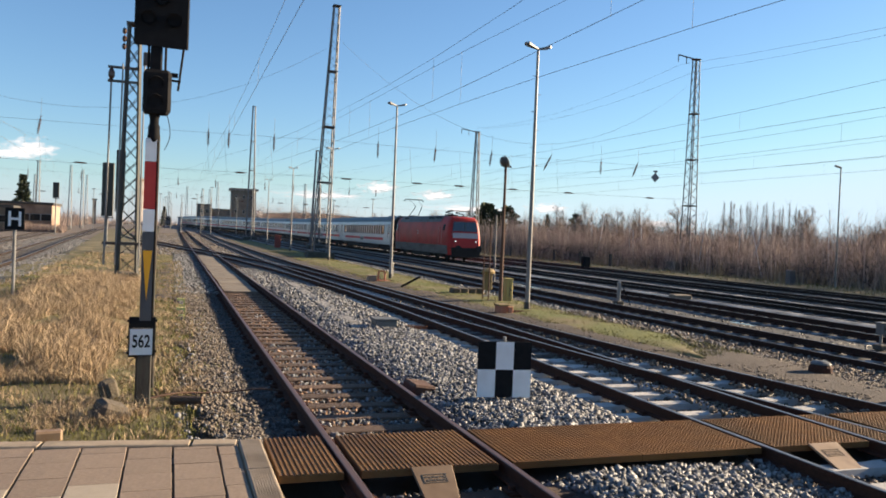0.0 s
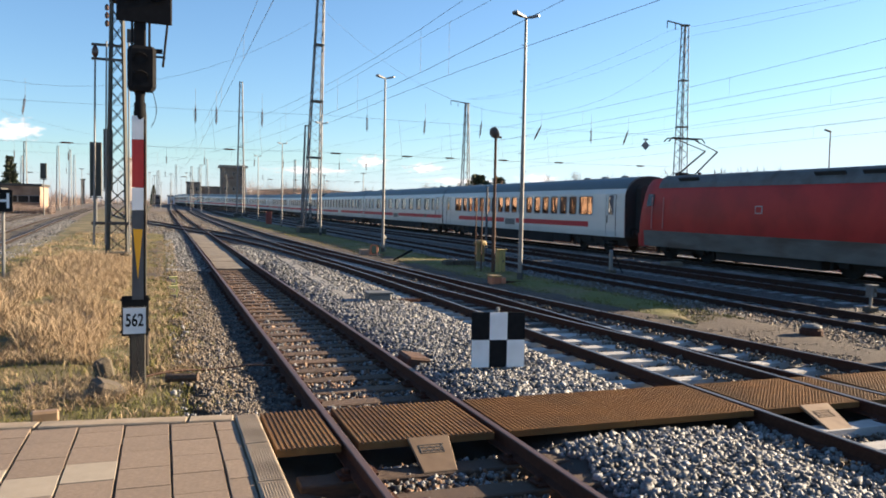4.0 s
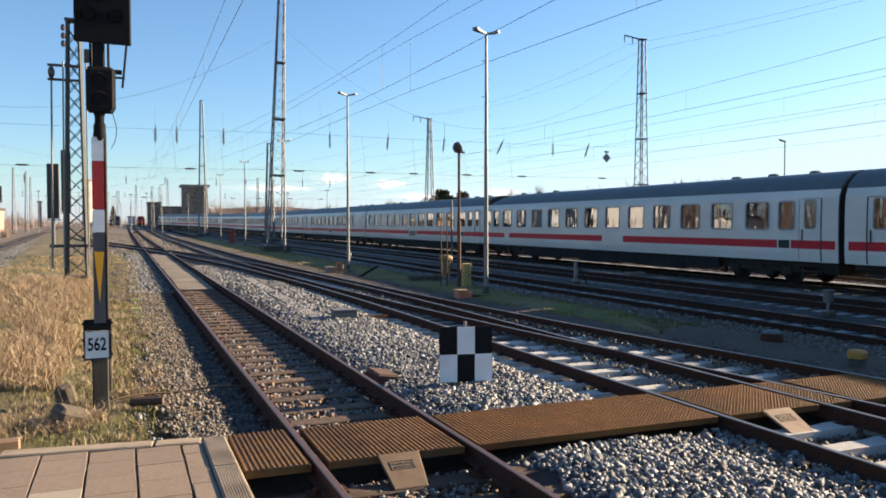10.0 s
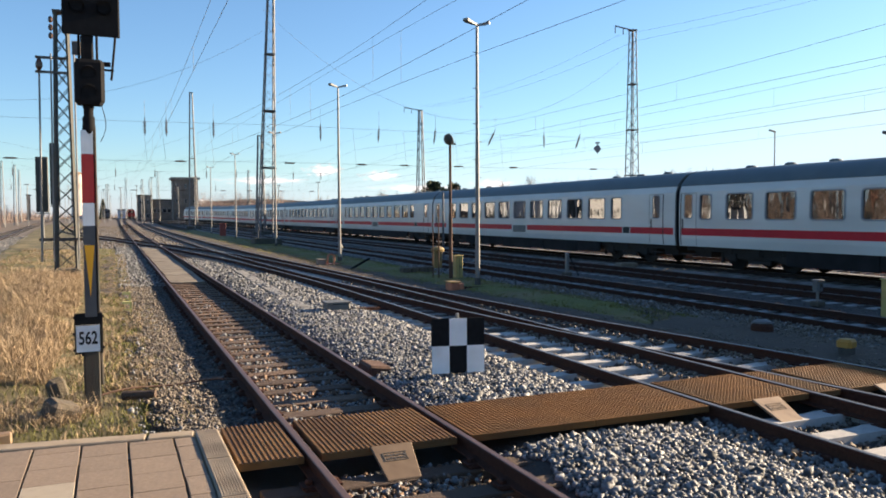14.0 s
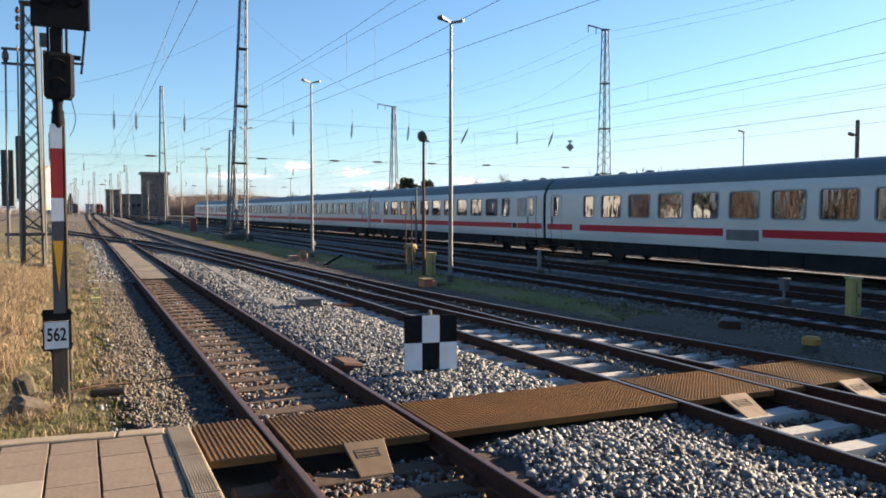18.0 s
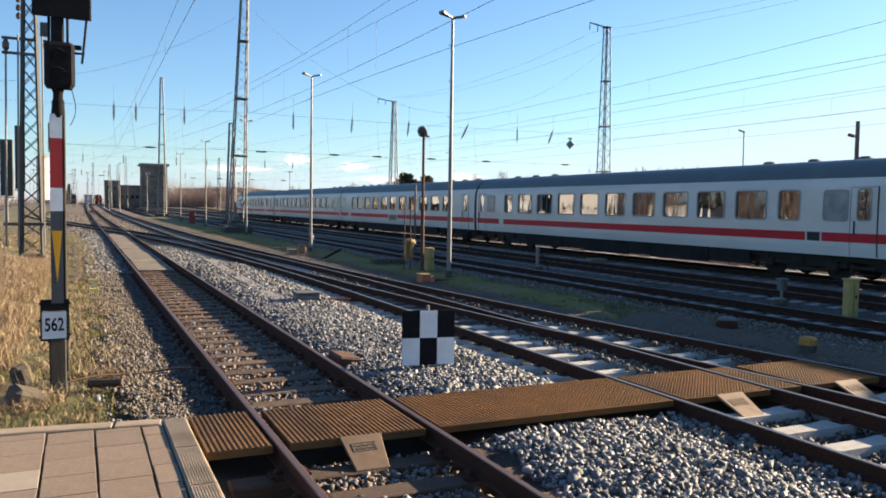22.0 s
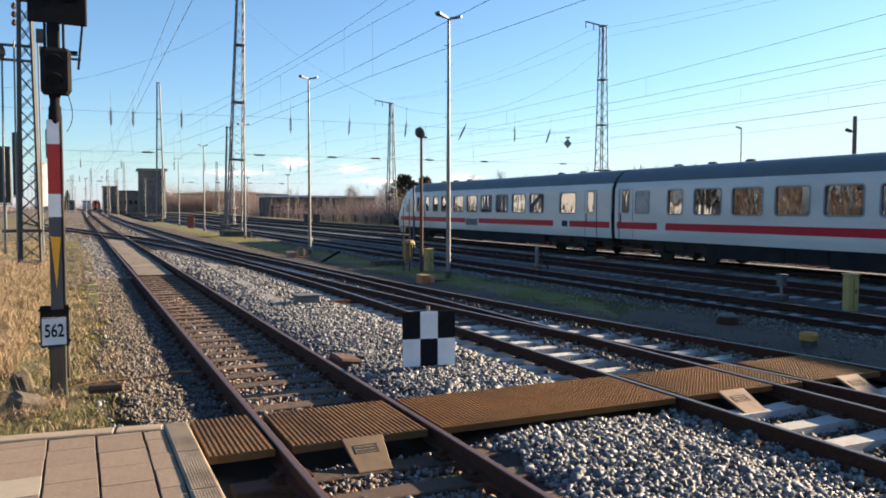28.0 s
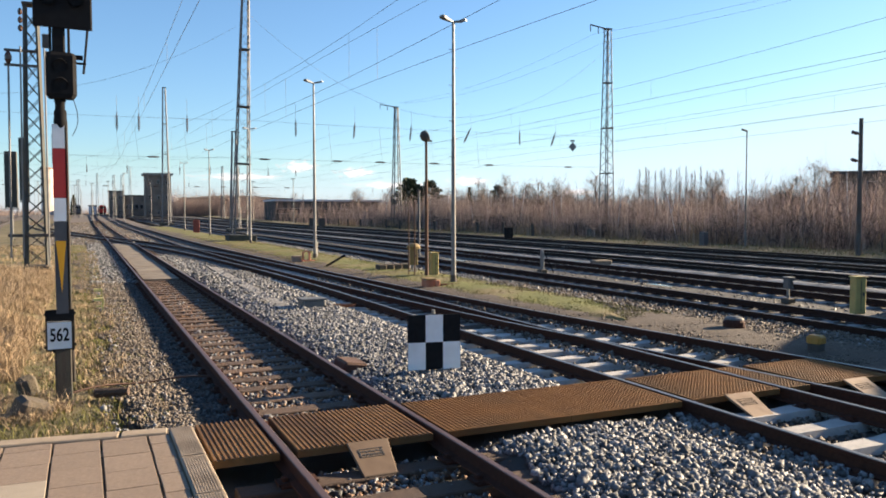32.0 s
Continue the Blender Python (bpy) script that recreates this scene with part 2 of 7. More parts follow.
STEEL_GREY = material("mast_steel", (0.063, 0.059, 0.057), (0.101, 0.092, 0.084), 5, 0.75, metal=0.0, c3=(0.067, 0.046, 0.034), scale3=1.5)
GALV = material("galvanised", (0.160, 0.160, 0.158), (0.227, 0.227, 0.224), 6, 0.5, metal=0.3, c3=(0.160, 0.151, 0.139), scale3=1.5)
RUST = material("rusty_post", (0.06, 0.03, 0.02), (0.11, 0.055, 0.033), 12, 0.85, bump=0.4, bscale=60)
BLACK = material("black_paint", (0.012, 0.012, 0.013), (0.02, 0.02, 0.021), 10, 0.85, spec=0.06)
POST_BASE = material("post_base", (0.028, 0.022, 0.018), (0.055, 0.044, 0.036), 9, 0.85, bump=0.3, bscale=40, c3=(0.045, 0.05, 0.04), scale3=3, stretch=(3, 3, 0.6))
WHITE = material("white_enamel", (0.84, 0.84, 0.84), (0.88, 0.88, 0.87), 5, 0.4, c3=(0.78, 0.77, 0.75), scale3=3)
RED = material("signal_red", (0.42, 0.02, 0.02), (0.52, 0.04, 0.03), 6, 0.45)
YELLOW = material("signal_yellow", (0.80, 0.36, 0.01), (0.85, 0.42, 0.02), 6, 0.45)
NAVY = material("post_dark_grey", (0.05, 0.055, 0.065), (0.075, 0.08, 0.09), 8, 0.5)
OCHRE = material("ochre_paint", (0.193, 0.130, 0.039), (0.260, 0.178, 0.060), 7, 0.6, c3=(0.207, 0.138, 0.055), scale3=3)
CREAM = material("cream_cabinet", (0.36, 0.28, 0.09), (0.43, 0.335, 0.11), 5, 0.6, c3=(0.29, 0.225, 0.08), scale3=2)
CONCRETE = material("concrete", (0.220, 0.207, 0.186), (0.303, 0.289, 0.262), 6, 0.85, bump=0.4, bscale=60, c3=(0.165, 0.151, 0.131), scale3=1.5)
WIRE = material("copper_wire", (0.08, 0.088, 0.09), (0.12, 0.13, 0.13), 3, 0.7)
PORCELAIN = material("brown_porcelain", (0.06, 0.03, 0.02), (0.09, 0.045, 0.03), 5, 0.25)
COACH_WHITE = material("coach_paint", (0.535, 0.55, 0.52), (0.60, 0.612, 0.582), 1.3, 0.32, c3=(0.485, 0.497, 0.47), scale3=0.5, stretch=(1, 0.4, 1.6))
COACH_ROOF = material("coach_roof", (0.062, 0.090, 0.10), (0.096, 0.128, 0.138), 1.5, 0.5, c3=(0.076, 0.103, 0.112), scale3=0.6)
COACH_RED = material("coach_stripe", (0.42, 0.012, 0.024), (0.50, 0.018, 0.032), 2, 0.45, spec=0.25)
LOCO_RED = material("loco_red", (0.36, 0.024, 0.020), (0.44, 0.034, 0.028), 1.2, 0.5, c3=(0.30, 0.024, 0.020), scale3=0.7, spec=0.25)
LOCO_LOWER = material("loco_lower_paint", (0.085, 0.082, 0.075), (0.145, 0.138, 0.125), 1.6, 0.7, c3=(0.075, 0.058, 0.045), scale3=0.9, stretch=(1, 0.5, 2))
BAND_GREY = material("front_band_paint", (0.30, 0.27, 0.27), (0.38, 0.35, 0.35), 3, 0.35)
LOCO_ROOF = material("loco_roof", (0.085, 0.092, 0.094), (0.13, 0.138, 0.138), 1.6, 0.65, c3=(0.07, 0.066, 0.06), scale3=1.2)
LOCO_GREY = material("loco_grey", (0.09, 0.095, 0.095), (0.14, 0.14, 0.135), 2, 0.6)
UNDER = material("underframe", (0.009, 0.0085, 0.008), (0.022, 0.020, 0.018), 6, 0.85, bump=0.3, bscale=20)
SKIRT = material("coach_skirt", (0.008, 0.009, 0.010), (0.024, 0.025, 0.027), 1.4, 0.8, spec=0.15, bump=0.3, bscale=8)
RUBBER = material("rubber", (0.018, 0.018, 0.018), (0.03, 0.03, 0.03), 9, 0.8)
FROSTED = material("frosted_glass", (0.20, 0.235, 0.25), (0.28, 0.31, 0.325), 0.8, 0.25, c3=(0.16, 0.19, 0.20), scale3=2.0)
FRAME_GREY = material("window_frame", (0.20, 0.21, 0.22), (0.26, 0.27, 0.28), 5, 0.5)
INTERIOR = material("coach_interior", (0.45, 0.36, 0.26), (0.55, 0.46, 0.34), 2, 0.7)
FADED_RED = material("faded_red", (0.20, 0.04, 0.028), (0.27, 0.065, 0.045), 4, 0.7)
INTERIOR_WARM = material("coach_interior_wood", (0.50, 0.22, 0.09), (0.62, 0.32, 0.14), 2, 0.6)
SEAT = material("seat_cloth", (0.05, 0.06, 0.10), (0.09, 0.10, 0.14), 8, 0.9)
GLASS = glass_material("coach_glass", (0.014, 0.014, 0.016), 0.015, 0.90, 2.7, 0.16)
GLASS_COPPER = glass_material("copper_coach_glass", (0.03, 0.014, 0.008), 0.015, 0.92, 2.9, 0.16, (1.0, 0.50, 0.24))
GLASS_SCREEN = glass_material("windscreen_glass", (0.014, 0.016, 0.018), 0.03, 0.9, 1.9)
GLASS_DARK = glass_material("dark_glass", (0.02, 0.022, 0.025), 0.05, 0.9)
BRICK = material("dark_brick", (0.092, 0.082, 0.066), (0.145, 0.128, 0.104), 3, 0.85, c3=(0.084, 0.067, 0.059), scale3=0.4)
FIELD_BROWN = material("brown_gravel", (0.071, 0.054, 0.042), (0.143, 0.111, 0.088), 5, 0.95, bump=0.8, bscale=12, c3=(0.101, 0.084, 0.071), scale3=0.3)
DUSTY_ORANGE = material("dusty_orange_paint", (0.40, 0.13, 0.06), (0.50, 0.20, 0.11), 6, 0.6)
MARKER = material("marker_yellow", (0.80, 0.66, 0.20), (0.86, 0.74, 0.28), 5, 0.6)
FADED_MARK = material("faded_mark", (0.42, 0.16, 0.15), (0.48, 0.20, 0.19), 5, 0.5)
SIGN_GREY = material("sign_back", (0.13, 0.14, 0.15), (0.17, 0.18, 0.19), 5, 0.5)
TOWER_BRICK = material("grey_brown_brick", (0.122, 0.104, 0.088), (0.178, 0.154, 0.13), 1.2, 0.85, c3=(0.10, 0.085, 0.072), scale3=0.4)
OLD_SLAB = material("weathered_slab", (0.067, 0.052, 0.039), (0.126, 0.101, 0.077), 7, 0.95, bump=0.8, bscale=25, c3=(0.076, 0.063, 0.042), scale3=2.5)
PLASTER_WARM = material("warm_plaster", (0.277, 0.197, 0.143), (0.370, 0.277, 0.210), 0.5, 0.85, c3=(0.185, 0.118, 0.084), scale3=0.3)
SCREEN = material("signal_screen", (0.028, 0.032, 0.028), (0.045, 0.05, 0.045), 3, 0.6)
MAST_PAINT = material("mast_paint", (0.038, 0.043, 0.040), (0.067, 0.072, 0.067), 5, 0.75, c3=(0.071, 0.060, 0.050), scale3=1.5)
SILO_PINK = material("weathered_silo", (0.487, 0.412, 0.370), (0.605, 0.538, 0.496), 0.3, 0.85, c3=(0.462, 0.319, 0.252), scale3=0.25)
PLASTER = material("pale_plaster", (0.420, 0.361, 0.302), (0.504, 0.437, 0.370), 0.6, 0.85)
FACADE = material("pale_facade", (0.470, 0.504, 0.563), (0.554, 0.580, 0.630), 0.5, 0.85)
ROOF_DARK = material("roofing", (0.042, 0.040, 0.038), (0.071, 0.067, 0.063), 0.8, 0.85)
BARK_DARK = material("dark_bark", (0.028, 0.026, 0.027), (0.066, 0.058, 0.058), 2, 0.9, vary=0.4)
BARK = material("bark", (0.122, 0.092, 0.080), (0.210, 0.164, 0.143), 2, 0.9, vary=0.3)
TWIG = material("twig", (0.147, 0.108, 0.089), (0.302, 0.228, 0.195), 0.35, 0.9, vary=0.5)
TWIG_THIN = material("poplar_twig", (0.143, 0.105, 0.084), (0.227, 0.176, 0.147), 0.5, 0.9, vary=0.3)
TWIG_PALE = material("pale_twig", (0.218, 0.172, 0.143), (0.370, 0.302, 0.260), 0.3, 0.9, vary=0.45)
MAST_STEEL = material("galvanised_mast", (0.092, 0.101, 0.113), (0.151, 0.160, 0.175), 5, 0.6, metal=0.1, c3=(0.109, 0.097, 0.084), scale3=1.5)
MOSSY_BLOCK = material("mossy_foundation", (0.046, 0.044, 0.035), (0.080, 0.076, 0.059), 6, 0.9, bump=0.4, bscale=40)
CREAM_FACADE = material("cream_facade", (0.454, 0.462, 0.487), (0.529, 0.533, 0.554), 0.4, 0.85)
MARKER_OCHRE = material("marker_ochre", (0.336, 0.168, 0.025), (0.403, 0.210, 0.038), 6, 0.6, c3=(0.302, 0.202, 0.050), scale3=4)
NEEDLE = material("needles", (0.03, 0.042, 0.022), (0.06, 0.075, 0.04), 2, 0.85, vary=0.4)
CLOUD = cloud_material("cloud_vapour")
HEADLIGHT = glow_material("headlight_glow", (1.0, 0.95, 0.85), 0.35)


# ---- geometry helpers ----
class Geo:
    """Collects faces for one mesh."""

    def __init__(self):
        self.v, self.f, self.m = [], [], []

    def add(self, verts, faces, mi=0):
        k = len(self.v)
        self.v += [tuple(p) for p in verts]
        self.f += [tuple(i + k for i in q) for q in faces]
        self.m += [mi] * len(faces)
        return self

    def box(self, c, s, m=None, mi=0, bevel=0.0):
        x, y, z = s[0] / 2, s[1] / 2, s[2] / 2
        if bevel:
            b = min(bevel, x * 0.9, y * 0.9, z * 0.9)
            ring = [(-x + b, -y), (x - b, -y), (x, -y + b), (x, y - b), (x - b, y), (-x + b, y), (-x, y - b), (-x, -y + b)]
            ins = [(-x + b, -y + b), (x - b, -y + b), (x - b, -y + b), (x - b, y - b), (x - b, y - b), (-x + b, y - b), (-x + b, y - b), (-x + b, -y + b)]
            p = [(a, q, -z) for a, q in ring] + [(a, q, z - b) for a, q in ring] + [(a, q, z) for a, q in ins]
            f = [tuple(range(7, -1, -1)), tuple(range(16, 24))]
            for r in (0, 8):
                f += [(r + i, r + (i + 1) % 8, r + 8 + (i + 1) % 8, r + 8 + i) for i in range(8)]
        else:
            p = [(a, q, w) for w in (-z, z) for a, q in ((-x, -y), (x, -y), (x, y), (-x, y))]
            f = [(3, 2, 1, 0), (4, 5, 6, 7), (0, 1, 5, 4), (1, 2, 6, 5), (2, 3, 7, 6), (3, 0, 4, 7)]
        t = Matrix.Translation(c) @ (m or Matrix())
        return self.add([t @ Vector(q) for q in p], f, mi)

    def tube(self, a, b, r, r2=None, n=8, mi=0, caps=True):
        a, b = Vector(a), Vector(b)
        r2 = r if r2 is None else r2
        q = (b - a).to_track_quat("Z", "Y")
        p = []
        for o, s in ((a, r), (b, r2)):
            p += [o + q @ Vector((math.cos(2 * math.pi * i / n) * s, math.sin(2 * math.pi * i / n) * s, 0)) for i in range(n)]
        f = [(i, (i + 1) % n, n + (i + 1) % n, n + i) for i in range(n)]
        if caps:
            f += [tuple(range(n - 1, -1, -1)), tuple(range(n, 2 * n))]
        return self.add(p, f, mi)

    def bar(self, a, b, w, d=None, mi=0):
        """A square bar from a to b."""
        a, b = Vector(a), Vector(b)
        return self.box((a + b) / 2, (w, d or w, (b - a).length), (b - a).to_track_quat("Z", "Y").to_matrix().to_4x4(), mi)

    def loft(self, rings, closed=True, mi=0, caps=True):
        """Joins rings of equal length."""
        n = len(rings[0])
        p = [q for r in rings for q in r]
        f = []
        for k in range(len(rings) - 1):
            for i in range(n if closed else n - 1):
                f.append((k * n + i, k * n + (i + 1) % n, (k + 1) * n + (i + 1) % n, (k + 1) * n + i))
        if caps and closed:
            f += [tuple(range(n - 1, -1, -1)), tuple(range((len(rings) - 1) * n, len(rings) * n))]
        return self.add(p, f, mi)

    def lathe(self, prof, c=(0, 0, 0), n=16, mi=0, m=None):
        """prof: (radius, z) pairs."""
        t = Matrix.Translation(c) @ (m or Matrix())
        rings = [[t @ Vector((r * math.cos(2 * math.pi * i / n), r * math.sin(2 * math.pi * i / n), z)) for i in range(n)] for r, z in prof]
        return self.loft(rings, mi=mi)

    def mesh(self, name, mats, smooth=False):
        me = bpy.data.meshes.new(name)
        me.from_pydata(self.v, [], self.f)
        for q in (mats if isinstance(mats, (list, tuple)) else [mats]):
            me.materials.append(q)
        if any(self.m):
            me.polygons.foreach_set("material_index", self.m)
        if smooth:
            me.polygons.foreach_set("use_smooth", [True] * len(me.polygons))
            me.set_sharp_from_angle(angle=radians(40))
        me.update()
        return me


def part(name, geo, mats, parent=None, label="", m=None, smooth=False, kind=""):
    """Links one mesh, as a part of its parent where one is given."""
    me = geo if isinstance(geo, bpy.types.Mesh) else geo.mesh(name, mats, smooth)
    ob = new(name, me)
    if parent is not None:
        ob.parent = parent
    if m is not None:
        ob.matrix_basis = m
    return tagged(ob, label=label, kind=kind)


def thing(name, label, category, m=None, group="", kind=""):
    ob = new(name)
    ob.empty_display_size = 0.2
    if m is not None:
        ob.matrix_basis = m
    return tagged(ob, label, category, group, kind)


def big_mesh(name, verts, faces_per, mats, smooth=False):
    """A mesh from arrays: verts (n, 3), faces (k, 3 or 4)."""
    me = bpy.data.meshes.new(name)
    verts, faces = np.asarray(verts, np.float32), np.asarray(faces_per, np.int32)
    k = faces.shape[1]
    me.vertices.add(len(verts))
    me.vertices.foreach_set("co", verts.ravel())
    me.loops.add(faces.size)
    me.loops.foreach_set("vertex_index", faces.ravel())
    me.polygons.add(len(faces))
    me.polygons.foreach_set("loop_start", np.arange(len(faces), dtype=np.int32) * k)
    me.update(calc_edges=True)
    for q in (mats if isinstance(mats, (list, tuple)) else [mats]):
        me.materials.append(q)
    if smooth:
        me.polygons.foreach_set("use_smooth", np.ones(len(faces), bool))
    return me


# ---- plan: the tracks' centre lines (x across, y along, z = 0 at rail top) ----
GAUGE = 1.505
Y_NEAR, Y_FAR = -14.0, 420.0
TRACKS = {
    "a": [(-40, 2.32), (60, 2.32), (200, 2.4), (420, 2.6)],
    "b": [(-40, 6.85), (10, 6.85), (20, 6.83), (27, 6.65), (34, 6.25), (42, 5.65), (53, 4.4), (66, 2.5), (85, -0.6), (110, -4.2), (150, -7.5), (420, -9.0)],
    "c": [(-40, 10.8), (-10, 9.9), (0, 9.35), (7, 8.85), (13, 8.1), (20, 7.5), (27, 7.1), (34, 6.85), (42, 6.6), (56, 6.3), (90, 6.2), (200, 6.3), (420, 6.8)],
    "d": [(-40, 13.45), (150, 13.45), (200, 11.3), (250, 7.6), (310, 3.6), (420, 0.0)],
    "e": [(-40, 17.9), (130, 17.9), (165, 16.6), (200, 13.4), (240, 9.2), (300, 4.5), (420, 1.0)],
    "f": [(-40, 22.35), (140, 22.35), (165, 22.0), (200, 19.0), (235, 13.6), (266, 9.6), (300, 6.7), (345, 4.3), (420, 3.2)],
    "g": [(-40, 26.9), (150, 26.9), (190, 25.5), (240, 19.5), (300, 12.0), (420, 9.0)],
    "h": [(-40, 31.4), (420, 31.4)],
    "i": [(-40, -7.3), (20, -7.6), (40, -8.02), (57, -8.95), (78, -10.35), (109, -12.1), (152, -14.35), (226, -16.5), (420, -20.0)],
    "j": [(-40, -12.2), (20, -12.4), (50, -13.1), (78, -14.95), (110, -17.0), (136, -18.8), (420, -40.0)],
    "k": [(-40, -21.0), (420, -21.0)],
    "l": [(-40, -3.0), (125, -3.7), (150, -3.95), (420, -5.2)],
}


def centre(track, y):
    """x of a centre line at y, smooth between its knots."""
    k = TRACKS[track]
    for i in range(len(k) - 1):
        if y <= k[i + 1][0] or i == len(k) - 2:
            (y0, x0), (y1, x1) = k[i], k[i + 1]
            s0 = (x1 - k[i - 1][1]) / (y1 - k[i - 1][0]) if i else (x1 - x0) / (y1 - y0)
            s1 = (k[i + 2][1] - x0) / (k[i + 2][0] - y0) if i + 2 < len(k) else (x1 - x0) / (y1 - y0)
            u, d = (y - y0) / (y1 - y0), y1 - y0
            return ((2 * u ** 3 - 3 * u ** 2 + 1) * x0 + (u ** 3 - 2 * u ** 2 + u) * d * s0
                    + (-2 * u ** 3 + 3 * u ** 2) * x1 + (u ** 3 - u ** 2) * d * s1)
    return k[-1][1]


def stations(y0, y1, near=1.5, far=12.0):
    out, y = [], y0
    while y < y1:
        out.append(y)
        y += near if y < 60 else far
    return out + [y1]


def rise(y):
    """The line climbs gently beyond the yard."""
    u = min(1.0, max(0.0, (y - 110) / 220))
    return 1.25 * u * u * (3 - 2 * u)


# ---- ground ----
def surface(name, x0, x1, y0, y1, step, height, mat, kind="structure", label="", category=""):
    """A sheet with relief; height(x, y) gives z."""
    nx, ny = max(2, int((x1 - x0) / step) + 1), max(2, int((y1 - y0) / step) + 1)
    xs, ys = np.linspace(x0, x1, nx), np.linspace(y0, y1, ny)
    v = [(x, y, height(x, y) + rise(y)) for y in ys for x in xs]
    f = [(j * nx + i, j * nx + i + 1, (j + 1) * nx + i + 1, (j + 1) * nx + i) for j in range(ny - 1) for i in range(nx - 1)]
    ob = new(name, big_mesh(name, v, f, mat, True))
    return tagged(ob, label, category, kind=kind)


def rough(x, y, a, s):
    return a * noise.noise((x * s, y * s, 3.1))


g = Geo()
g.add([(-2500, -300, -0.42), (2500, -300, -0.42), (2500, 4000, -0.42), (-2500, 4000, -0.42)], [(0, 1, 2, 3)])
tagged(part("ground", g, EARTH), "bare brown earth reaching to the horizon", "ground", kind="structure")


def heap(x, y):
    """Ballast between the first two tracks lies heaped; low under the rails."""
    z = -0.25 + rough(x, y, 0.02, 2.2)
    z += (0.16 if y > 8 else 0.115) * math.exp(-((x - 4.55) / (1.34 if x < 4.55 and y > 8 else 1.05)) ** 6) - (0.06 if 1.3 < x < 3.12 else 0.0)
    return z


surface("ballast_bed_near", -0.1, 9.75, -8.0, 30.0, 0.2, heap, BALLAST, label="grey crushed stone ballast between the near tracks", category="ballast")
surface("ballast_bed_near_far", 0.15, 9.6, 30.0, 62.0, 0.8, lambda x, y: -0.2 + rough(x, y, 0.02, 1.2), YARD_BALLAST, label="dark ballast of the converging tracks", category="ballast")
surface("ballast_bed_far", -3.2, 9.6, 62.0, 420.0, 2.0, lambda x, y: -0.2, FIELD_BROWN, label="grey ballast of the converging tracks", category="ballast")
surface("ballast_bed_middle", 11.3, 35.0, -14.0, 110.0, 0.6, lambda x, y: -0.20 + rough(x, y, 0.03, 0.8), YARD_BALLAST, label="dark stained ballast under the yard tracks", category="ballast")
surface("ballast_bed_middle_far", 11.3, 35.0, 110.0, 420.0, 6.0, lambda x, y: -0.2, YARD_BALLAST, label="dark ballast of the distant yard", category="ballast")
surface("ballast_bed_left", -24.0, -6.3, 9.0, 420.0, 1.5, lambda x, y: -0.2 + rough(x, y, 0.03, 0.8), FIELD_BROWN, label="brown gravel under the main tracks beyond the grass", category="ballast")
def verge_z(x, y):
    """Height of the verge: a low grassy bank between the signal and the lattice mast."""
    ends = min(1.0, max(0.0, (y - 10.9) / 1.6)) * min(1.0, max(0.0, (32.5 - y) / 3.0))
    bank = 0.26 * ends * math.exp(-((x + 2.45 + 0.2 * math.sin(y * 0.5)) / 1.45) ** 4)
    return -0.14 + rough(x, y, 0.07, 0.7) + rough(x, y, 0.03, 2.5) + bank - max(0, x + 0.35) * 0.12


surface("verge_left", -6.6, 0.25, 8.0, 60.0, 0.25, verge_z, TURF, label="mossy green and straw coloured grass verge", category="grass")
surface("verge_left_far", -6.4, -3.0, 60.0, 260.0, 2.0, lambda x, y: -0.13 + rough(x, y, 0.05, 0.5), TURF, label="thin grass between distant tracks", category="grass")


def strip(name, lo, hi, z, mat, y0, y1, step, label, category):
    v, f = [], []
    ys = np.arange(y0, y1 + step, step)
    for y in ys:
        a, b = lo(y), hi(y)
        v += [(a + (b - a) * u, y, z + rise(y) + 0.05 * math.sin(u * math.pi) + rough(a + u, y, 0.03, 1.7)) for u in np.linspace(0, 1, 7)]
    for j in range(len(ys) - 1):
        f += [(j * 7 + i, j * 7 + i + 1, j * 7 + i + 8, j * 7 + i + 7) for i in range(6)]
    return tagged(new(name, big_mesh(name, v, f, mat, True)), label, category, kind="structure")


strip("verge_sand", lambda y: min(9.7, centre("c", y) + 1.25), lambda y: 10.4 if y > 14 else 12.3, -0.15, SAND, -4.0, 130.0, 0.5, "bare sandy strip beside the turnout", "path")
strip("verge_middle", lambda y: centre("c", y) + 1.8 + 0.35 * noise.noise((y * 0.5, 2, 0)), lambda y: min(11.7, 10.15 + 0.45 * (y - 13.0)) + 0.15 * noise.noise((y * 1.1, 5, 0)), -0.13, TURF_GREEN, 13.0, 125.0, 0.5, "narrow green grass strip between the tracks", "grass")
strip("verge_path", lambda y: -0.75 + 0.3 * noise.noise((y * 0.3, 2, 0)), lambda y: 0.25 + 0.15 * noise.noise((y * 0.5, 7, 0)), -0.165, SAND, 24.0, 48.0, 0.5, "trodden sandy path beside the siding", "path")
strip("verge_left_edge", lambda y: centre("i", y) + 2.3 + 0.2 * noise.noise((y * 0.3, 4, 0)), lambda y: -6.1, -0.15, TURF, 56.0, 200.0, 1.0, "grass reaching to the shoulder of the main track", "grass")
strip("verge_right", lambda y: 33.6, lambda y: 39.5, -0.16, TURF, -14.0, 300.0, 2.0, "grassy bank edge below the thicket", "grass")

# bright strips: pale grit that also stands in for glints along the tracks
for xs, w in ((24.62, 0.42), (29.15, 0.3), (20.42, 0.38)):
    strip("verge_grit_glint", lambda y, q=xs, v=w: q - v + 0.12 * noise.noise((y * 0.35, q, 0)), lambda y, q=xs, v=w: q + v + 0.12 * noise.noise((y * 0.4, q, 4)), -0.15, GRIT_GLINT, 6.0, 110.0, 0.5, "pale dusty grit between yard tracks, rail and puddle glints painted in", "path")

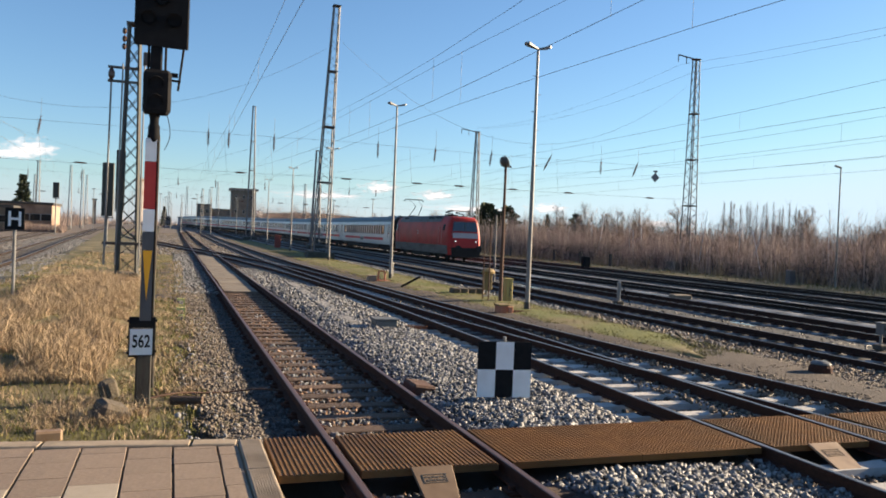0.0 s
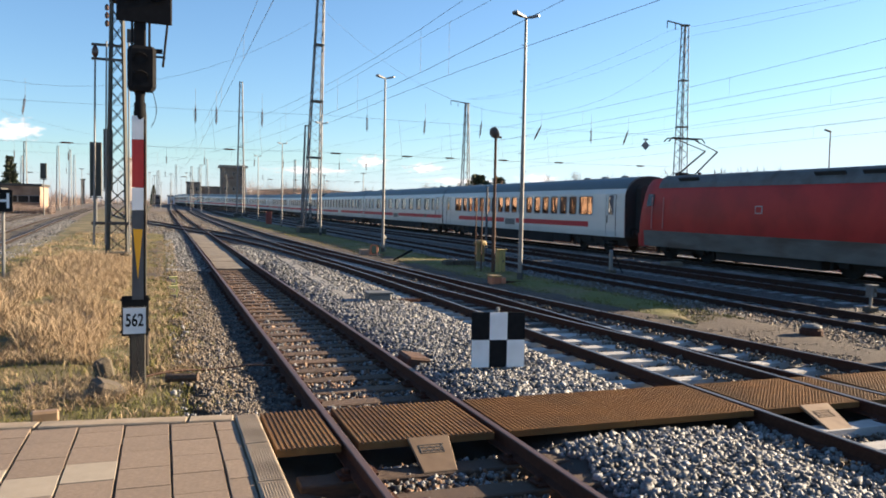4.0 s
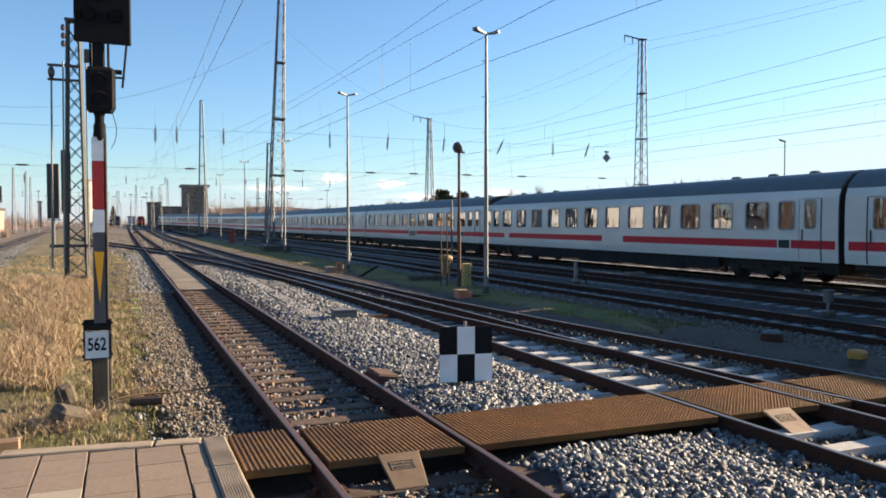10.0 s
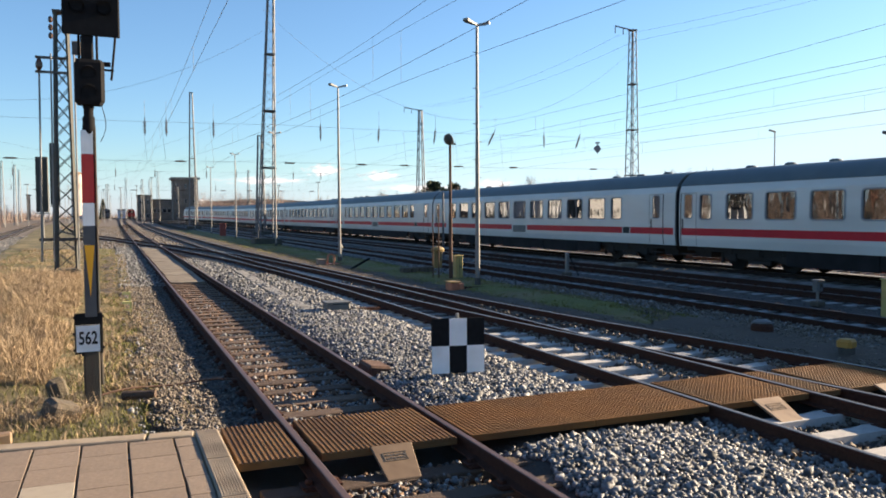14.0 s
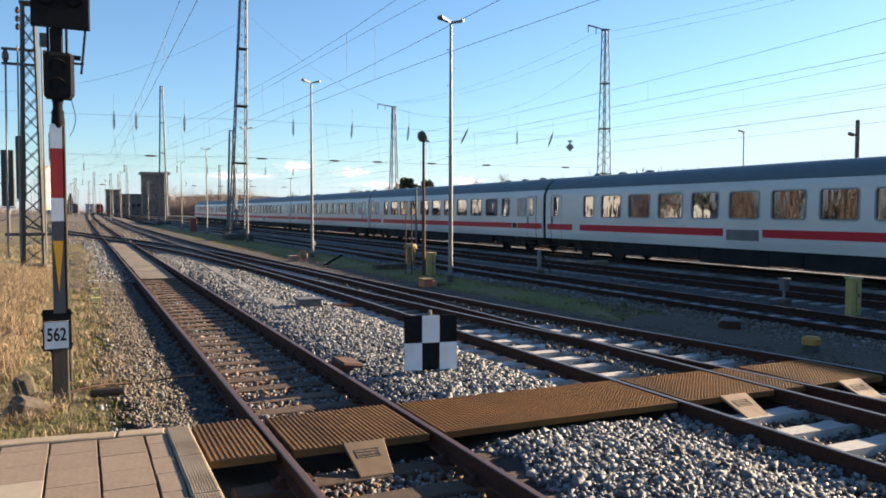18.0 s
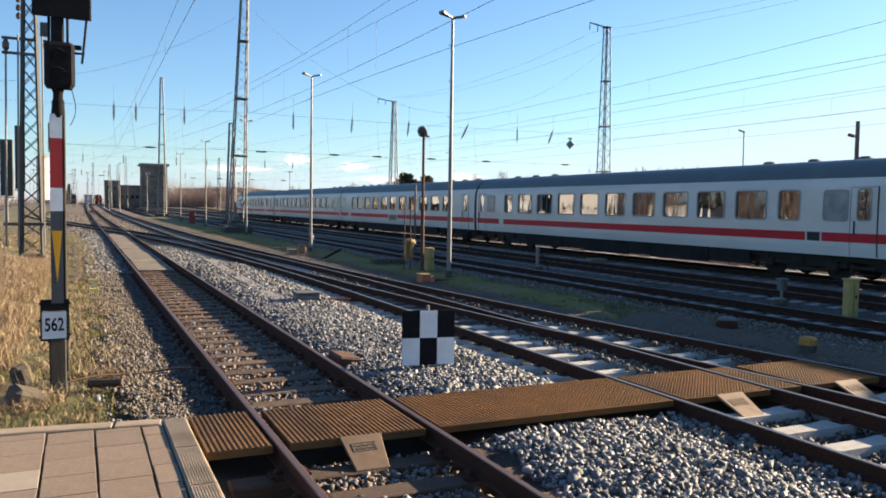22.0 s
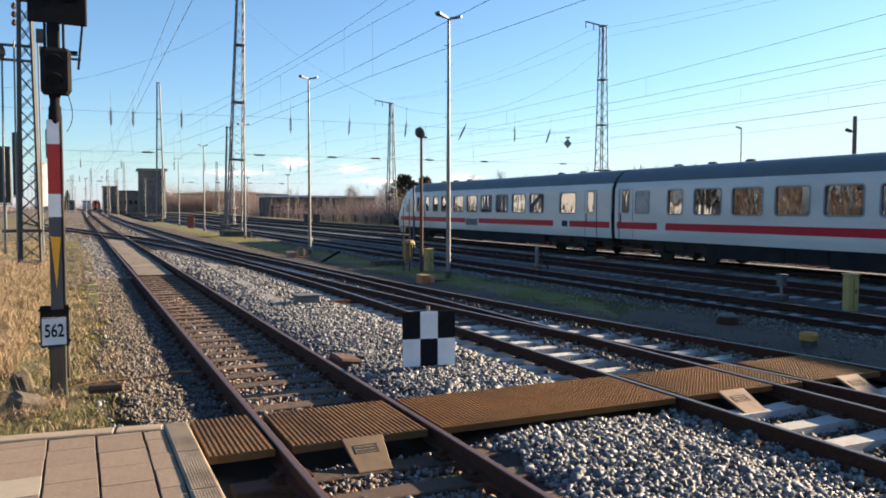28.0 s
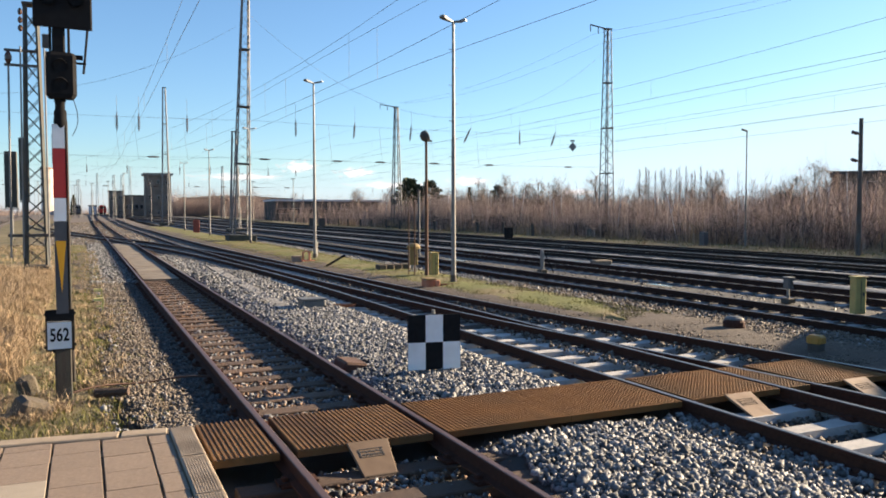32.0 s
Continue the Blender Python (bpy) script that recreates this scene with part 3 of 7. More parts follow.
# ---- rails and sleepers ----
RAIL_PROFILE = [(-0.07, -0.16), (0.07, -0.16), (0.07, -0.145), (0.012, -0.125), (0.012, -0.045), (0.034, -0.035), (0.034, -0.006),
                (0.026, 0.0), (-0.026, 0.0), (-0.034, -0.006), (-0.034, -0.035), (-0.012, -0.045), (-0.012, -0.125), (-0.07, -0.145)]


def rail(track, side, y0, y1, parent):
    ys = stations(y0, y1)
    rings = [[(centre(track, y) + side * GAUGE / 2 + px, y, pz + rise(y)) for px, pz in RAIL_PROFILE] for y in ys]
    g = Geo().loft(rings)
    n = len(RAIL_PROFILE)
    for k in range(len(ys) - 1):
        for i in (6, 7, 8):
            g.m[k * n + i] = 1
    return part("rail", g, [RAIL if track in "abc" else RAIL_BROWN if track in "de" else RAIL_DULL, RAIL_RED if track == "a" else RAIL_TOP if track in "bci" else RAIL_TOP_DULL], parent)


SLEEPER = {}


def sleeper_mesh(kind):
    if kind not in SLEEPER:
        g = Geo()
        if kind == "wood":
            g.box((0, 0, -0.225), (2.5, 0.26, 0.13), bevel=0.012)
            mats = SLEEPER_WOOD
        else:
            ring = []
            for x, top, w in ((-1.3, -0.185, 0.30), (-1.2, -0.178, 0.30), (-0.5, -0.172, 0.30), (-0.35, -0.18, 0.27), (0.35, -0.18, 0.27), (0.5, -0.172, 0.30), (1.2, -0.178, 0.30), (1.3, -0.185, 0.30)):
                ring.append([(x, -w / 2, -0.3), (x, -w / 2 + 0.025, top), (x, w / 2 - 0.025, top), (x, w / 2, -0.3)])
            g.loft(ring)
            mats = {"dirty": SLEEPER_DIRTY, "worn": SLEEPER_WORN}.get(kind, SLEEPER_CONC)
        SLEEPER[kind] = g.mesh("sleeper", mats)
    return SLEEPER[kind]


def fastenings(g, x, y):
    """Rib plate and clips at one rail seat."""
    g.box((x, y, -0.155), (0.34, 0.16, 0.02))
    for s in (-0.1, 0.1):
        g.box((x + s, y, -0.13), (0.06, 0.07, 0.05), bevel=0.012)


def track(name, key, y0, y1, kind, y_single, label, spacing=0.63):
    t = thing("railway_track", label, "track", kind="structure")
    for side in (-1, 1):
        rail(key, side, y0, y1, t)
    far, fast = Geo(), Geo()
    y = y0 + 0.3
    while y < min(y1, 190):
        x = centre(key, y)
        a = math.atan2(centre(key, y + 0.5) - centre(key, y - 0.5), 1.0)
        if y_single[0] <= y <= y_single[1] and not (6.7 < y < 8.15):
            part("sleeper", sleeper_mesh(kind), None, t, m=pose(x, y, random.uniform(-0.006, 0.004) + {"a": -0.022, "b": 0.02, "c": 0.02}.get(key, 0.0), 0, 0, math.degrees(-a)))
            for s in (-1, 1):
                fastenings(fast, x + s * GAUGE / 2, y)
                if key == "a":
                    fast.box((x + s * GAUGE / 2, y, -0.178), (0.30, 0.20, 0.05), bevel=0.01)
        elif y < y_single[0] or y > y_single[1]:
            z = -0.225 + rise(y) + random.uniform(-0.005, 0.005)
            if kind == "wood":
                far.box((x, y, z), (2.5, 0.26, 0.13), Matrix.Rotation(-a, 4, "Z"))
            else:
                for s in (-1, 1):
                    far.box((x + s * 0.9, y, z + 0.02), (0.8, 0.25, 0.13), Matrix.Rotation(-a, 4, "Z"))
                far.box((x, y, z), (1.2, 0.2, 0.11), Matrix.Rotation(-a, 4, "Z"))
        y += spacing
    if far.v:
        part("sleeper_row", far, SLEEPER_WOOD if kind == "wood" else SLEEPER_WORN if kind == "worn" else SLEEPER_DIRTY, t, kind="stuff")
    if fast.v:
        part("rail_fastening", fast, RAIL, t, kind="stuff")
    return t


track("a", "a", Y_NEAR, Y_FAR, "wood", (1.0, 33.0), "rusty siding track on brown wooden sleepers")
track("b", "b", Y_NEAR, 200, "concrete", (1.0, 33.0), "running track on pale concrete sleepers curving away")
track("c", "c", Y_NEAR, Y_FAR, "concrete", (4.0, 13.5), "diverging turnout track on concrete sleepers")
for key, words in (("d", "dark rusty yard track beside the grass strip"), ("e", "yard track with worn shiny railheads"), ("f", "yard track on which the train runs"),
                   ("g", "yard track behind the train"), ("h", "overgrown yard track beside the thicket"), ("i", "main track beyond the dry grass"),
                   ("j", "second main track beyond the dry grass"), ("k", "distant station track")):
    track(key, key, Y_NEAR if key in "defgh" else 9.0, 110.0 if key == "k" else 137.0 if key == "j" else Y_FAR, "worn" if key in "de" else "dirty", (9.0, 38.0) if key in "de" else (0, -1), words)
track("l", "l", 128.0, Y_FAR, "dirty", (0, -1), "distant track joining the yard from the main line")

# ---- platform ----
plat = thing("platform", "low platform end paved with brown concrete slabs and pale kerb", "platform", kind="structure")
part("platform_base", Geo().box((-4.05, -3.175, -0.24), (9.68, 21.65, 0.40)), CONCRETE, plat)
part("joint_bed", Geo().box((-4.2, -3.2, -0.035), (9.4, 21.2, 0.02)), JOINT, plat)
slab_g = Geo().box((0, 0, -0.02), (0.381, 0.448, 0.05), bevel=0.003).mesh("paving_slab", PAVER)
pale_g = Geo().box((0, 0, -0.018), (0.381, 0.448, 0.05), bevel=0.003).mesh("pale_slab", PAVER_PALE)
slim_g = Geo().box((0, 0, -0.02), (0.183, 0.448, 0.05), bevel=0.005).mesh("paving_slab", PAVER)
edge_g = Geo()
edge_g.box((0, 0, -0.02), (0.222, 0.992, 0.06), bevel=0.01)
for i in range(9):
    edge_g.box((-0.085 + i * 0.0212, 0, 0.011), (0.010, 0.975, 0.006))
edge_m = edge_g.mesh("edge_slab", KERB)
for i in range(21):
    part("edge_slab", edge_m, None, plat, "pale ribbed platform edge slab", m=pose(0.783, 7.455 - i, 0.012))


def kerb_front(x):
    """y of the far side of the platform's end kerb."""
    return 7.962 - (x - 0.888) * 0.128


kerb_m = Geo().box((0, 0, -0.05), (1.324, 0.20, 0.13), bevel=0.012).mesh("kerb_stone", KERB)
short_m = Geo().box((0, 0, -0.05), (0.42, 0.20, 0.13), bevel=0.012).mesh("kerb_stone", KERB)
for i in range(-1, 5):
    x = -0.43 - i * 1.33 if i >= 0 else 0.452
    part("kerb_stone", kerb_m if i >= 0 else short_m, None, plat, m=pose(x, kerb_front(x) - 0.10, 0.006, 0, 0, -7.3))
for i in range(-1, 14):
    for j in range(-3, 22):
        x = 0.267 - i * 0.4 if i >= 0 else 0.569
        y = 7.737 - j * 0.455 + (0.0 if i % 2 else 0.228)
        back = kerb_front(x) - 0.20 - y
        if back < -0.17 or (y < 2.6 and x < -3):
            continue
        wob = pose(x + random.uniform(-0.003, 0.003), y, random.uniform(-0.003, 0.003))
        if back < 0.225:
            cut = Geo().box((0, (back - 0.007 - 0.224) / 2, -0.02), (0.382 if i >= 0 else 0.184, back - 0.007 + 0.224, 0.05), bevel=0.005)
            part("paving_slab", cut, PAVER, plat, m=wob)
        elif i > 1 and 6.3 < y < 6.65:
            part("pale_slab", pale_g, None, plat, m=wob)
        else:
            part("paving_slab", slim_g if i < 0 else slab_g, None, plat, m=wob)

rest = Geo()
for i in range(-1, 22):
    for j in range(-3, 47):
        x = 0.267 - i * 0.4 if i >= 0 else 0.569
        y = 7.737 - j * 0.455 + (0.0 if i % 2 else 0.228)
        if y < kerb_front(x) - 0.43 and (j >= 22 or i >= 14 or (y < 2.6 and x < -3)):
            rest.box((x, y, -0.02), (0.381 if i >= 0 else 0.183, 0.448, 0.05))
part("paving_rest", rest, PAVER, plat, kind="stuff")

# ---- level foot crossing ----
crossing = thing("crossing_deck", "foot crossing of ribbed brown plastic boards between the rails", "crossing", kind="structure")


def board(x0, x1, y0=6.80, y1=8.05):
    """Rubbed flat where people walk, ribbed towards the platform."""
    g = Geo()
    n = max(4, int((x1 - x0) / 0.047))
    w = (x1 - x0) / n
    deep = 0.012 if x0 < 3 else 0.009
    prof = []
    for i in range(n):
        a = x0 + i * w
        prof += [(a, -0.002 - deep), (a + w * 0.14, -0.002), (a + w * 0.56, -0.002), (a + w * 0.70, -0.002 - deep)]
    prof += [(x1, -0.002 - deep), (x1, -0.075), (x0, -0.075)]
    rows = [(y1, 0), (y0, 0)]
    if x0 > 3:
        rows = [(y1 - (y1 - y0) * (i + u) / 25, d) for i in range(25) for u, d in ((0.0, 0.007), (0.25, 0), (0.7, 0), (0.95, 0.007))]
        rows.append((y0, 0.007))
    g.loft([[(px, y, pz - d if pz > -0.005 else pz) for px, pz in prof] for y, d in rows])
    return part("crossing_board", g, BOARD if x0 < 3 else BOARD_WORN, crossing)


for x0, x1 in ((0.93, 1.50), (1.66, 2.98), (3.13, 4.55), (4.555, 6.03), (6.19, 7.52), (7.67, 8.03), (8.19, 9.45)):
    board(x0, x1)


def ramp(x, w, mat=TAN):
    """Sloping guard plate in front of the deck."""
    t = thing("guard_plate", "tan plastic guard plate sloping down from the crossing deck", "plate", pose(x, 6.78, -0.01), "guard plates")
    lie = pose(0, 0, 0, 22, 0, 0)
    ring = [[(-w / 2, 0.02, z), (w / 2, 0.02, z), (w / 2 - 0.07, -0.46, z), (-w / 2 + 0.02, -0.46, z)] for z in (-0.012, 0.004)]
    ring.append([(px * 0.97, py * 0.98, 0.010) for px, py, _ in ring[0]])
    part("plate", Geo().loft(ring), mat, t, m=lie)
    g = Geo()
    for cx, cy, sx, sy in ((-0.01, -0.10, 0.23, 0.008), (-0.02, -0.21, 0.22, 0.008), (-0.125, -0.155, 0.008, 0.11), (0.09, -0.155, 0.008, 0.11)):
        g.box((cx, cy, 0.012), (sx, sy, 0.005))
    for k in range(6):
        g.box((-0.09 + k * 0.033, -0.132 - 0.006 * (k % 2), 0.012), (0.022, 0.02, 0.005))
        g.box((-0.085 + k * 0.031, -0.18 + 0.005 * (k % 2), 0.012), (0.019, 0.024, 0.005))
    part("embossed_bar", g, DARK if mat == TAN_DARK else TAN_DARK, t, m=lie)
    return t


ramp(2.31, 0.40, TAN_DARK), ramp(6.85, 0.40), ramp(8.80, 0.40)


# ---- checkered board ----
def checker_board(x, y):
    t = thing("checkered_board", "black and white checkered marker board on a short post", "sign", pose(x, y, -0.185, 0, 0, -10))
    part("post", Geo().tube((0, 0.06, -0.2), (0, 0.06, 0.96), 0.025), GALV, t)
    part("plate", Geo().box((0, 0.02, 0.52), (0.738, 0.02, 0.755), bevel=0.004), BLACK, t)
    for i in range(3):
        for j in range(2):
            c = BLACK if (i + j) % 2 else WHITE
            part("field", Geo().box((-0.2455 + i * 0.2455, 0.004, 0.3325 + j * 0.375), (0.2445, 0.008, 0.374)), c, t)
    return t


checker_board(4.295, 9.75)


# ---- lamps, masts, signals ----
PEG = Geo().tube((0, 0, 0), (0.16, 0, 0), 0.012, n=5).mesh("climbing_peg", GALV)


def yard_lamp(x, y, hgt, head=0.95):
    t = thing("yard_lamp", "tall galvanised yard lamp post with flat double head and climbing pegs", "lamp post", pose(x, y, -0.12, 0, 0, 12), "yard lamps")
    part("pole", Geo().tube((0, 0, 0), (0, 0, hgt * 0.55), 0.075, 0.06, 12).tube((0, 0, hgt * 0.55), (0, 0, hgt), 0.055, 0.04, 12), GALV, t, smooth=True)
    part("foot", Geo().tube((0, 0, -0.2), (0, 0, 0.25), 0.11, 0.09, 12), DARK, t)
    h = Geo()
    for s in (-1, 1):
        h.loft([[(s * (a * head / 2), -w, hgt + z0), (s * (a * head / 2), w, hgt + z0), (s * (a * head / 2), w * 0.8, hgt + z1), (s * (a * head / 2), -w * 0.8, hgt + z1)]
                for a, w, z0, z1 in ((0.04, 0.04, -0.02, 0.03), (0.35, 0.07, 0.0, 0.07), (0.85, 0.11, 0.05, 0.15), (1.0, 0.08, 0.08, 0.14))])
    part("lamp_head", h, GALV, t)
    for i in range(int((hgt - 2.5) / 0.55)):
        part("climbing_peg", PEG, None, t, m=pose(0, 0, 2.3 + i * 0.55, 0, 0, 180 * (i % 2)))
    return t


for x, y, hg in ((10.5, 22.3, 8.1), (9.95, 36.6, 8.3), (10.8, 57.0, 8.1), (10.95, 78.0, 8.1), (11.1, 100.0, 8.1), (11.5, 125.0, 8.1), (12.6, 172.0, 8.1), (12.0, 230.0, 8.1)):
    yard_lamp(x, y, hg)


def lattice(g, hgt, w0, w1, bay, leg, brace, x_form=True, depth=None):
    """Four tapered legs with diagonal bracing."""
    d0, d1 = depth or (w0, w1)
    def corner(i, z):
        u = z / hgt
        return Vector(((w0 + (w1 - w0) * u) / 2 * (1, -1, -1, 1)[i], (d0 + (d1 - d0) * u) / 2 * (1, 1, -1, -1)[i], z))
    for i in range(4):
        g.bar(corner(i, 0), corner(i, hgt), leg)
    z, k = 0.3, 0
    while z + bay < hgt:
        for i in range(4):
            j = (i + 1) % 4
            if x_form or (k + i) % 2:
                g.bar(corner(i, z), corner(j, z + bay), brace, brace * 0.4)
            if x_form or not (k + i) % 2:
                g.bar(corner(j, z), corner(i, z + bay), brace, brace * 0.4)
        z += bay
        k += 1
    return corner


def lattice_mast(x, y, hgt, w0, w1, bay, leg, brace, x_form, label, arm=0, base=0.9, turn=0):
    t = thing("lattice_mast", label, "mast", pose(x, y, -0.15, 0, 0, turn), "catenary masts")
    g = Geo()
    lattice(g, hgt, w0, w1, bay, leg, brace, x_form)
    part("mast_frame", g, MAST_PAINT if x_form else MAST_STEEL, t)
    part("foundation", Geo().box((0, 0, 0.15 if hgt > 18 else 0.05), (w0 + base, w0 + base * 0.7, 0.7 if hgt > 18 else 0.5), bevel=0.05), MOSSY_BLOCK, t)
    part("cap_plate", Geo().box((0, 0, hgt), (w1 + 0.2, w1 + 0.2, 0.08)), STEEL_GREY, t)
    if hgt > 18:
        for u in (0.3, 0.52, 0.74):
            w = (w0 + (w1 - w0) * u) + 0.12
            part("joint_plate", Geo().box((0, 0, hgt * u), (w, w, 0.10)), STEEL_GREY, t)
    if arm:
        a = Geo().bar((0, 0, hgt), (arm, 0, hgt + 0.25), 0.1).bar((arm, 0, hgt + 0.25), (arm, 0, hgt - 0.4), 0.06).bar((arm * 0.55, 0, hgt + 0.15), (arm * 0.55, 0, hgt - 0.5), 0.06)
        part("cross_arm", a, STEEL_GREY, t)
    return t


MAST_X = lattice_mast(-1.65, 33.0, 9.9, 0.73, 0.38, 0.62, 0.095, 0.06, True, "grey riveted lattice mast with crossed bracing in the grass", base=0.2)
MAST_M = lattice_mast(11.0, 62.0, 19.9, 1.2, 0.42, 0.66, 0.08, 0.045, False, "tall tapered lattice catenary mast on a concrete base")
MAST_M.rotation_euler.y = radians(1.8)
lattice_mast(46.35, 63.4, 19.8, 1.08, 0.46, 0.62, 0.09, 0.045, False, "tall tapered lattice catenary mast before the thicket", arm=-2.0)
lattice_mast(16.4, 96.0, 11.8, 1.1, 0.4, 1.2, 0.10, 0.05, False, "lattice catenary mast further down the yard")
lattice_mast(12.4, 138.0, 22.7, 1.3, 0.4, 1.4, 0.12, 0.06, False, "distant tall lattice mast beside the brick tower")
lattice_mast(40.15, 104.0, 16.9, 1.2, 0.4, 1.3, 0.11, 0.05, False, "lattice catenary mast behind the far tracks", arm=-2.4)


def light_signal(x, y):
    t = thing("light_signal", "main light signal on a banded post with number plate", "signal", pose(x, y, -0.1, 0, 0, 4))
    part("post", Geo().box((0.03, 0.07, 1.7), (0.10, 0.10, 3.6), bevel=0.01), BLACK, t)
    part("base_tube", Geo().box((0.0, 0.06, 0.30), (0.185, 0.15, 0.78), bevel=0.015), POST_BASE, t)
    x0, w = 0.0, 0.135
    for nm, z0, z1, mt in (("white_band", 2.98, 3.27, WHITE), ("red_band", 2.39, 2.98, RED), ("white_band", 2.11, 2.39, WHITE), ("dark_band", 1.88, 2.11, NAVY), ("dark_band", 1.0, 1.88, NAVY)):
        part(nm, Geo().box((x0, 0, (z0 + z1) / 2), (w, 0.02, z1 - z0 - 0.004)), mt, t)
    tri = Geo().add([(x0 - w / 2 + 0.012, -0.013, 1.875), (x0 + w / 2 - 0.012, -0.013, 1.875), (x0, -0.013, 1.25),
                     (x0 - w / 2 + 0.012, -0.010, 1.875), (x0 + w / 2 - 0.012, -0.010, 1.875), (x0, -0.010, 1.25)],
                    [(0, 1, 2), (5, 4, 3), (0, 3, 4, 1), (1, 4, 5, 2), (2, 5, 3, 0)])
    part("yellow_triangle", tri, YELLOW, t)
    part("bracket", Geo().box((0.0, 0.04, 1.0), (0.24, 0.05, 0.08), bevel=0.01), BLACK, t)
    part("bracket", Geo().box((0.0, 0.04, 0.55), (0.22, 0.05, 0.05), bevel=0.01), BLACK, t)
    part("backing_panel", Geo().box((-0.03, 0.012, 0.80), (0.315, 0.03, 0.50), bevel=0.006), BLACK, t)
    for bx, bz in ((-0.19, 1.0), (-0.19, 0.80), (-0.19, 0.60), (0.13, 1.0), (0.13, 0.62)):
        part("bolt", Geo().box((bx, 0.012, bz), (0.03, 0.035, 0.03), bevel=0.005), BLACK, t)
    part("conduit", Geo().tube((0.092, 0.03, 0.9), (0.092, 0.03, 3.3), 0.014, n=8), POST_BASE, t)
    part("conduit", Geo().tube((0.115, 0.06, 0.15), (0.10, 0.06, 0.75), 0.020, n=8), POST_BASE, t)
    pl = part("number_plate", Geo().box((-0.04, -0.015, 0.74), (0.28, 0.015, 0.34), bevel=0.004), WHITE, t)
    rim = Geo()
    for c, s in (((-0.04, -0.0245, 0.906), (0.28, 0.004, 0.008)), ((-0.04, -0.0245, 0.574), (0.28, 0.004, 0.008)), ((-0.176, -0.0245, 0.74), (0.008, 0.004, 0.33)), ((0.096, -0.0245, 0.74), (0.008, 0.004, 0.33))):
        rim.box(c, s)
    part("plate_rim", rim, BLACK, pl)
    lettering("562", 0.175, BLACK, pl, pose(-0.04, -0.0245, 0.74, 90, 0, 0), squeeze=0.82)
    collar = Geo().lathe([(0.06, 3.22), (0.075, 3.27), (0.075, 3.31), (0.07, 3.35), (0.07, 3.42), (0.055, 3.45), (0.055, 3.52), (0.065, 3.55), (0.065, 3.60)], (0.03, 0.05, 0), 16)
    part("collar", collar, BLACK, t, smooth=True)
    lower = Geo()
    prof = [(-0.165, 0.12), (0.165, 0.12), (0.165, -0.02), (0.12, -0.09), (-0.12, -0.09), (-0.165, -0.02)]
    lower.loft([[(px * k + 0.05, py * k, z) for px, py in prof] for z, k in ((3.57, 0.8), (3.62, 1.0), (4.07, 1.0), (4.11, 0.85))])
    part("lower_head", lower, BLACK, t)
    for z in (3.73, 3.95):
        part("lens_hood", Geo().tube((0.03, -0.08, z), (0.03, -0.11, z - 0.01), 0.085, 0.085, 14, caps=False).tube((0.03, -0.085, z), (0.03, -0.095, z), 0.07, n=14), BLACK, t)
    neck = Geo().box((0.03, 0.06, 4.27), (0.14, 0.12, 0.3), bevel=0.02)
    neck.tube((0.14, 0.06, 4.1), (0.14, 0.06, 4.5), 0.015).tube((-0.06, 0.06, 4.1), (-0.06, 0.06, 4.5), 0.015)
    part("neck", neck, BLACK, t)
    part("ladder_rail", Geo().tube((0.30, 0.1, 3.9), (0.36, 0.1, 4.5), 0.014).tube((0.1, 0.1, 4.02), (0.33, 0.1, 4.02), 0.014).box((0.22, 0.05, 4.08), (0.14, 0.05, 0.05)), BLACK, t)
    part("cable", Geo().loft([[(0.17 + 0.05 * math.sin(u * 3.1) + 0.006 * math.cos(a), 0.06 + 0.006 * math.sin(a), 3.6 - 0.55 * u + 0.12 * u * u) for a in (0, 2.1, 4.2)] for u in np.linspace(0, 1.1, 12)]), BLACK, t)
    upper = Geo().box((0.08, 0.0, 4.98), (0.64, 0.04, 1.15), bevel=0.02).box((0.08, 0.12, 4.98), (0.46, 0.22, 0.9), bevel=0.03)
    part("upper_head", upper, BLACK, t)
    for dx, z in ((-0.08, 4.75), (0.22, 4.75), (0.07, 5.0), (-0.08, 5.25), (0.22, 5.25)):
        part("lens_hood", Geo().tube((dx, -0.02, z), (dx, -0.07, z - 0.01), 0.09, 0.09, 14, caps=False).tube((dx, -0.022, z), (dx, -0.03, z), 0.075, n=14), BLACK, t)
    return t


def lettering(text, size, mat, parent, m, squeeze=1.0, name="lettering"):
    cu = bpy.data.curves.new(name, "FONT")
    cu.body, cu.size, cu.extrude = text, size, 0.0015
    cu.align_x, cu.align_y = "CENTER", "CENTER"
    cu.offset = size * 0.02
    ob = new(name, cu)
    dg = bpy.context.evaluated_depsgraph_get()
    me = bpy.data.meshes.new_from_object(ob.evaluated_get(dg))
    bpy.data.objects.remove(ob)
    me.materials.clear()
    me.materials.append(mat)
    me.transform(Matrix.Diagonal((squeeze, 1.25, 1, 1)))
    o = new(name, me)
    o.parent, o.matrix_basis = parent, m
    return o


light_signal(-0.29, 10.45)


def stop_board(x, y):
    t = thing("stop_board", "black stop board with a white letter H on a pole", "sign", pose(x, y, -0.15))
    part("pole", Geo().tube((0, 0.03, 0), (0, 0.03, 2.1), 0.045), GALV, t)
    pl = part("plate", Geo().box((0, 0, 2.22), (0.5, 0.03, 0.62), bevel=0.01), BLACK, t)
    part("letter_stroke", Geo().box((-0.13, -0.017, 2.22), (0.07, 0.006, 0.42)), WHITE, pl)
    part("letter_stroke", Geo().box((0.13, -0.017, 2.22), (0.07, 0.006, 0.42)), WHITE, pl)
    part("letter_stroke", Geo().box((0, -0.017, 2.22), (0.2, 0.006, 0.07)), WHITE, pl)
    return t


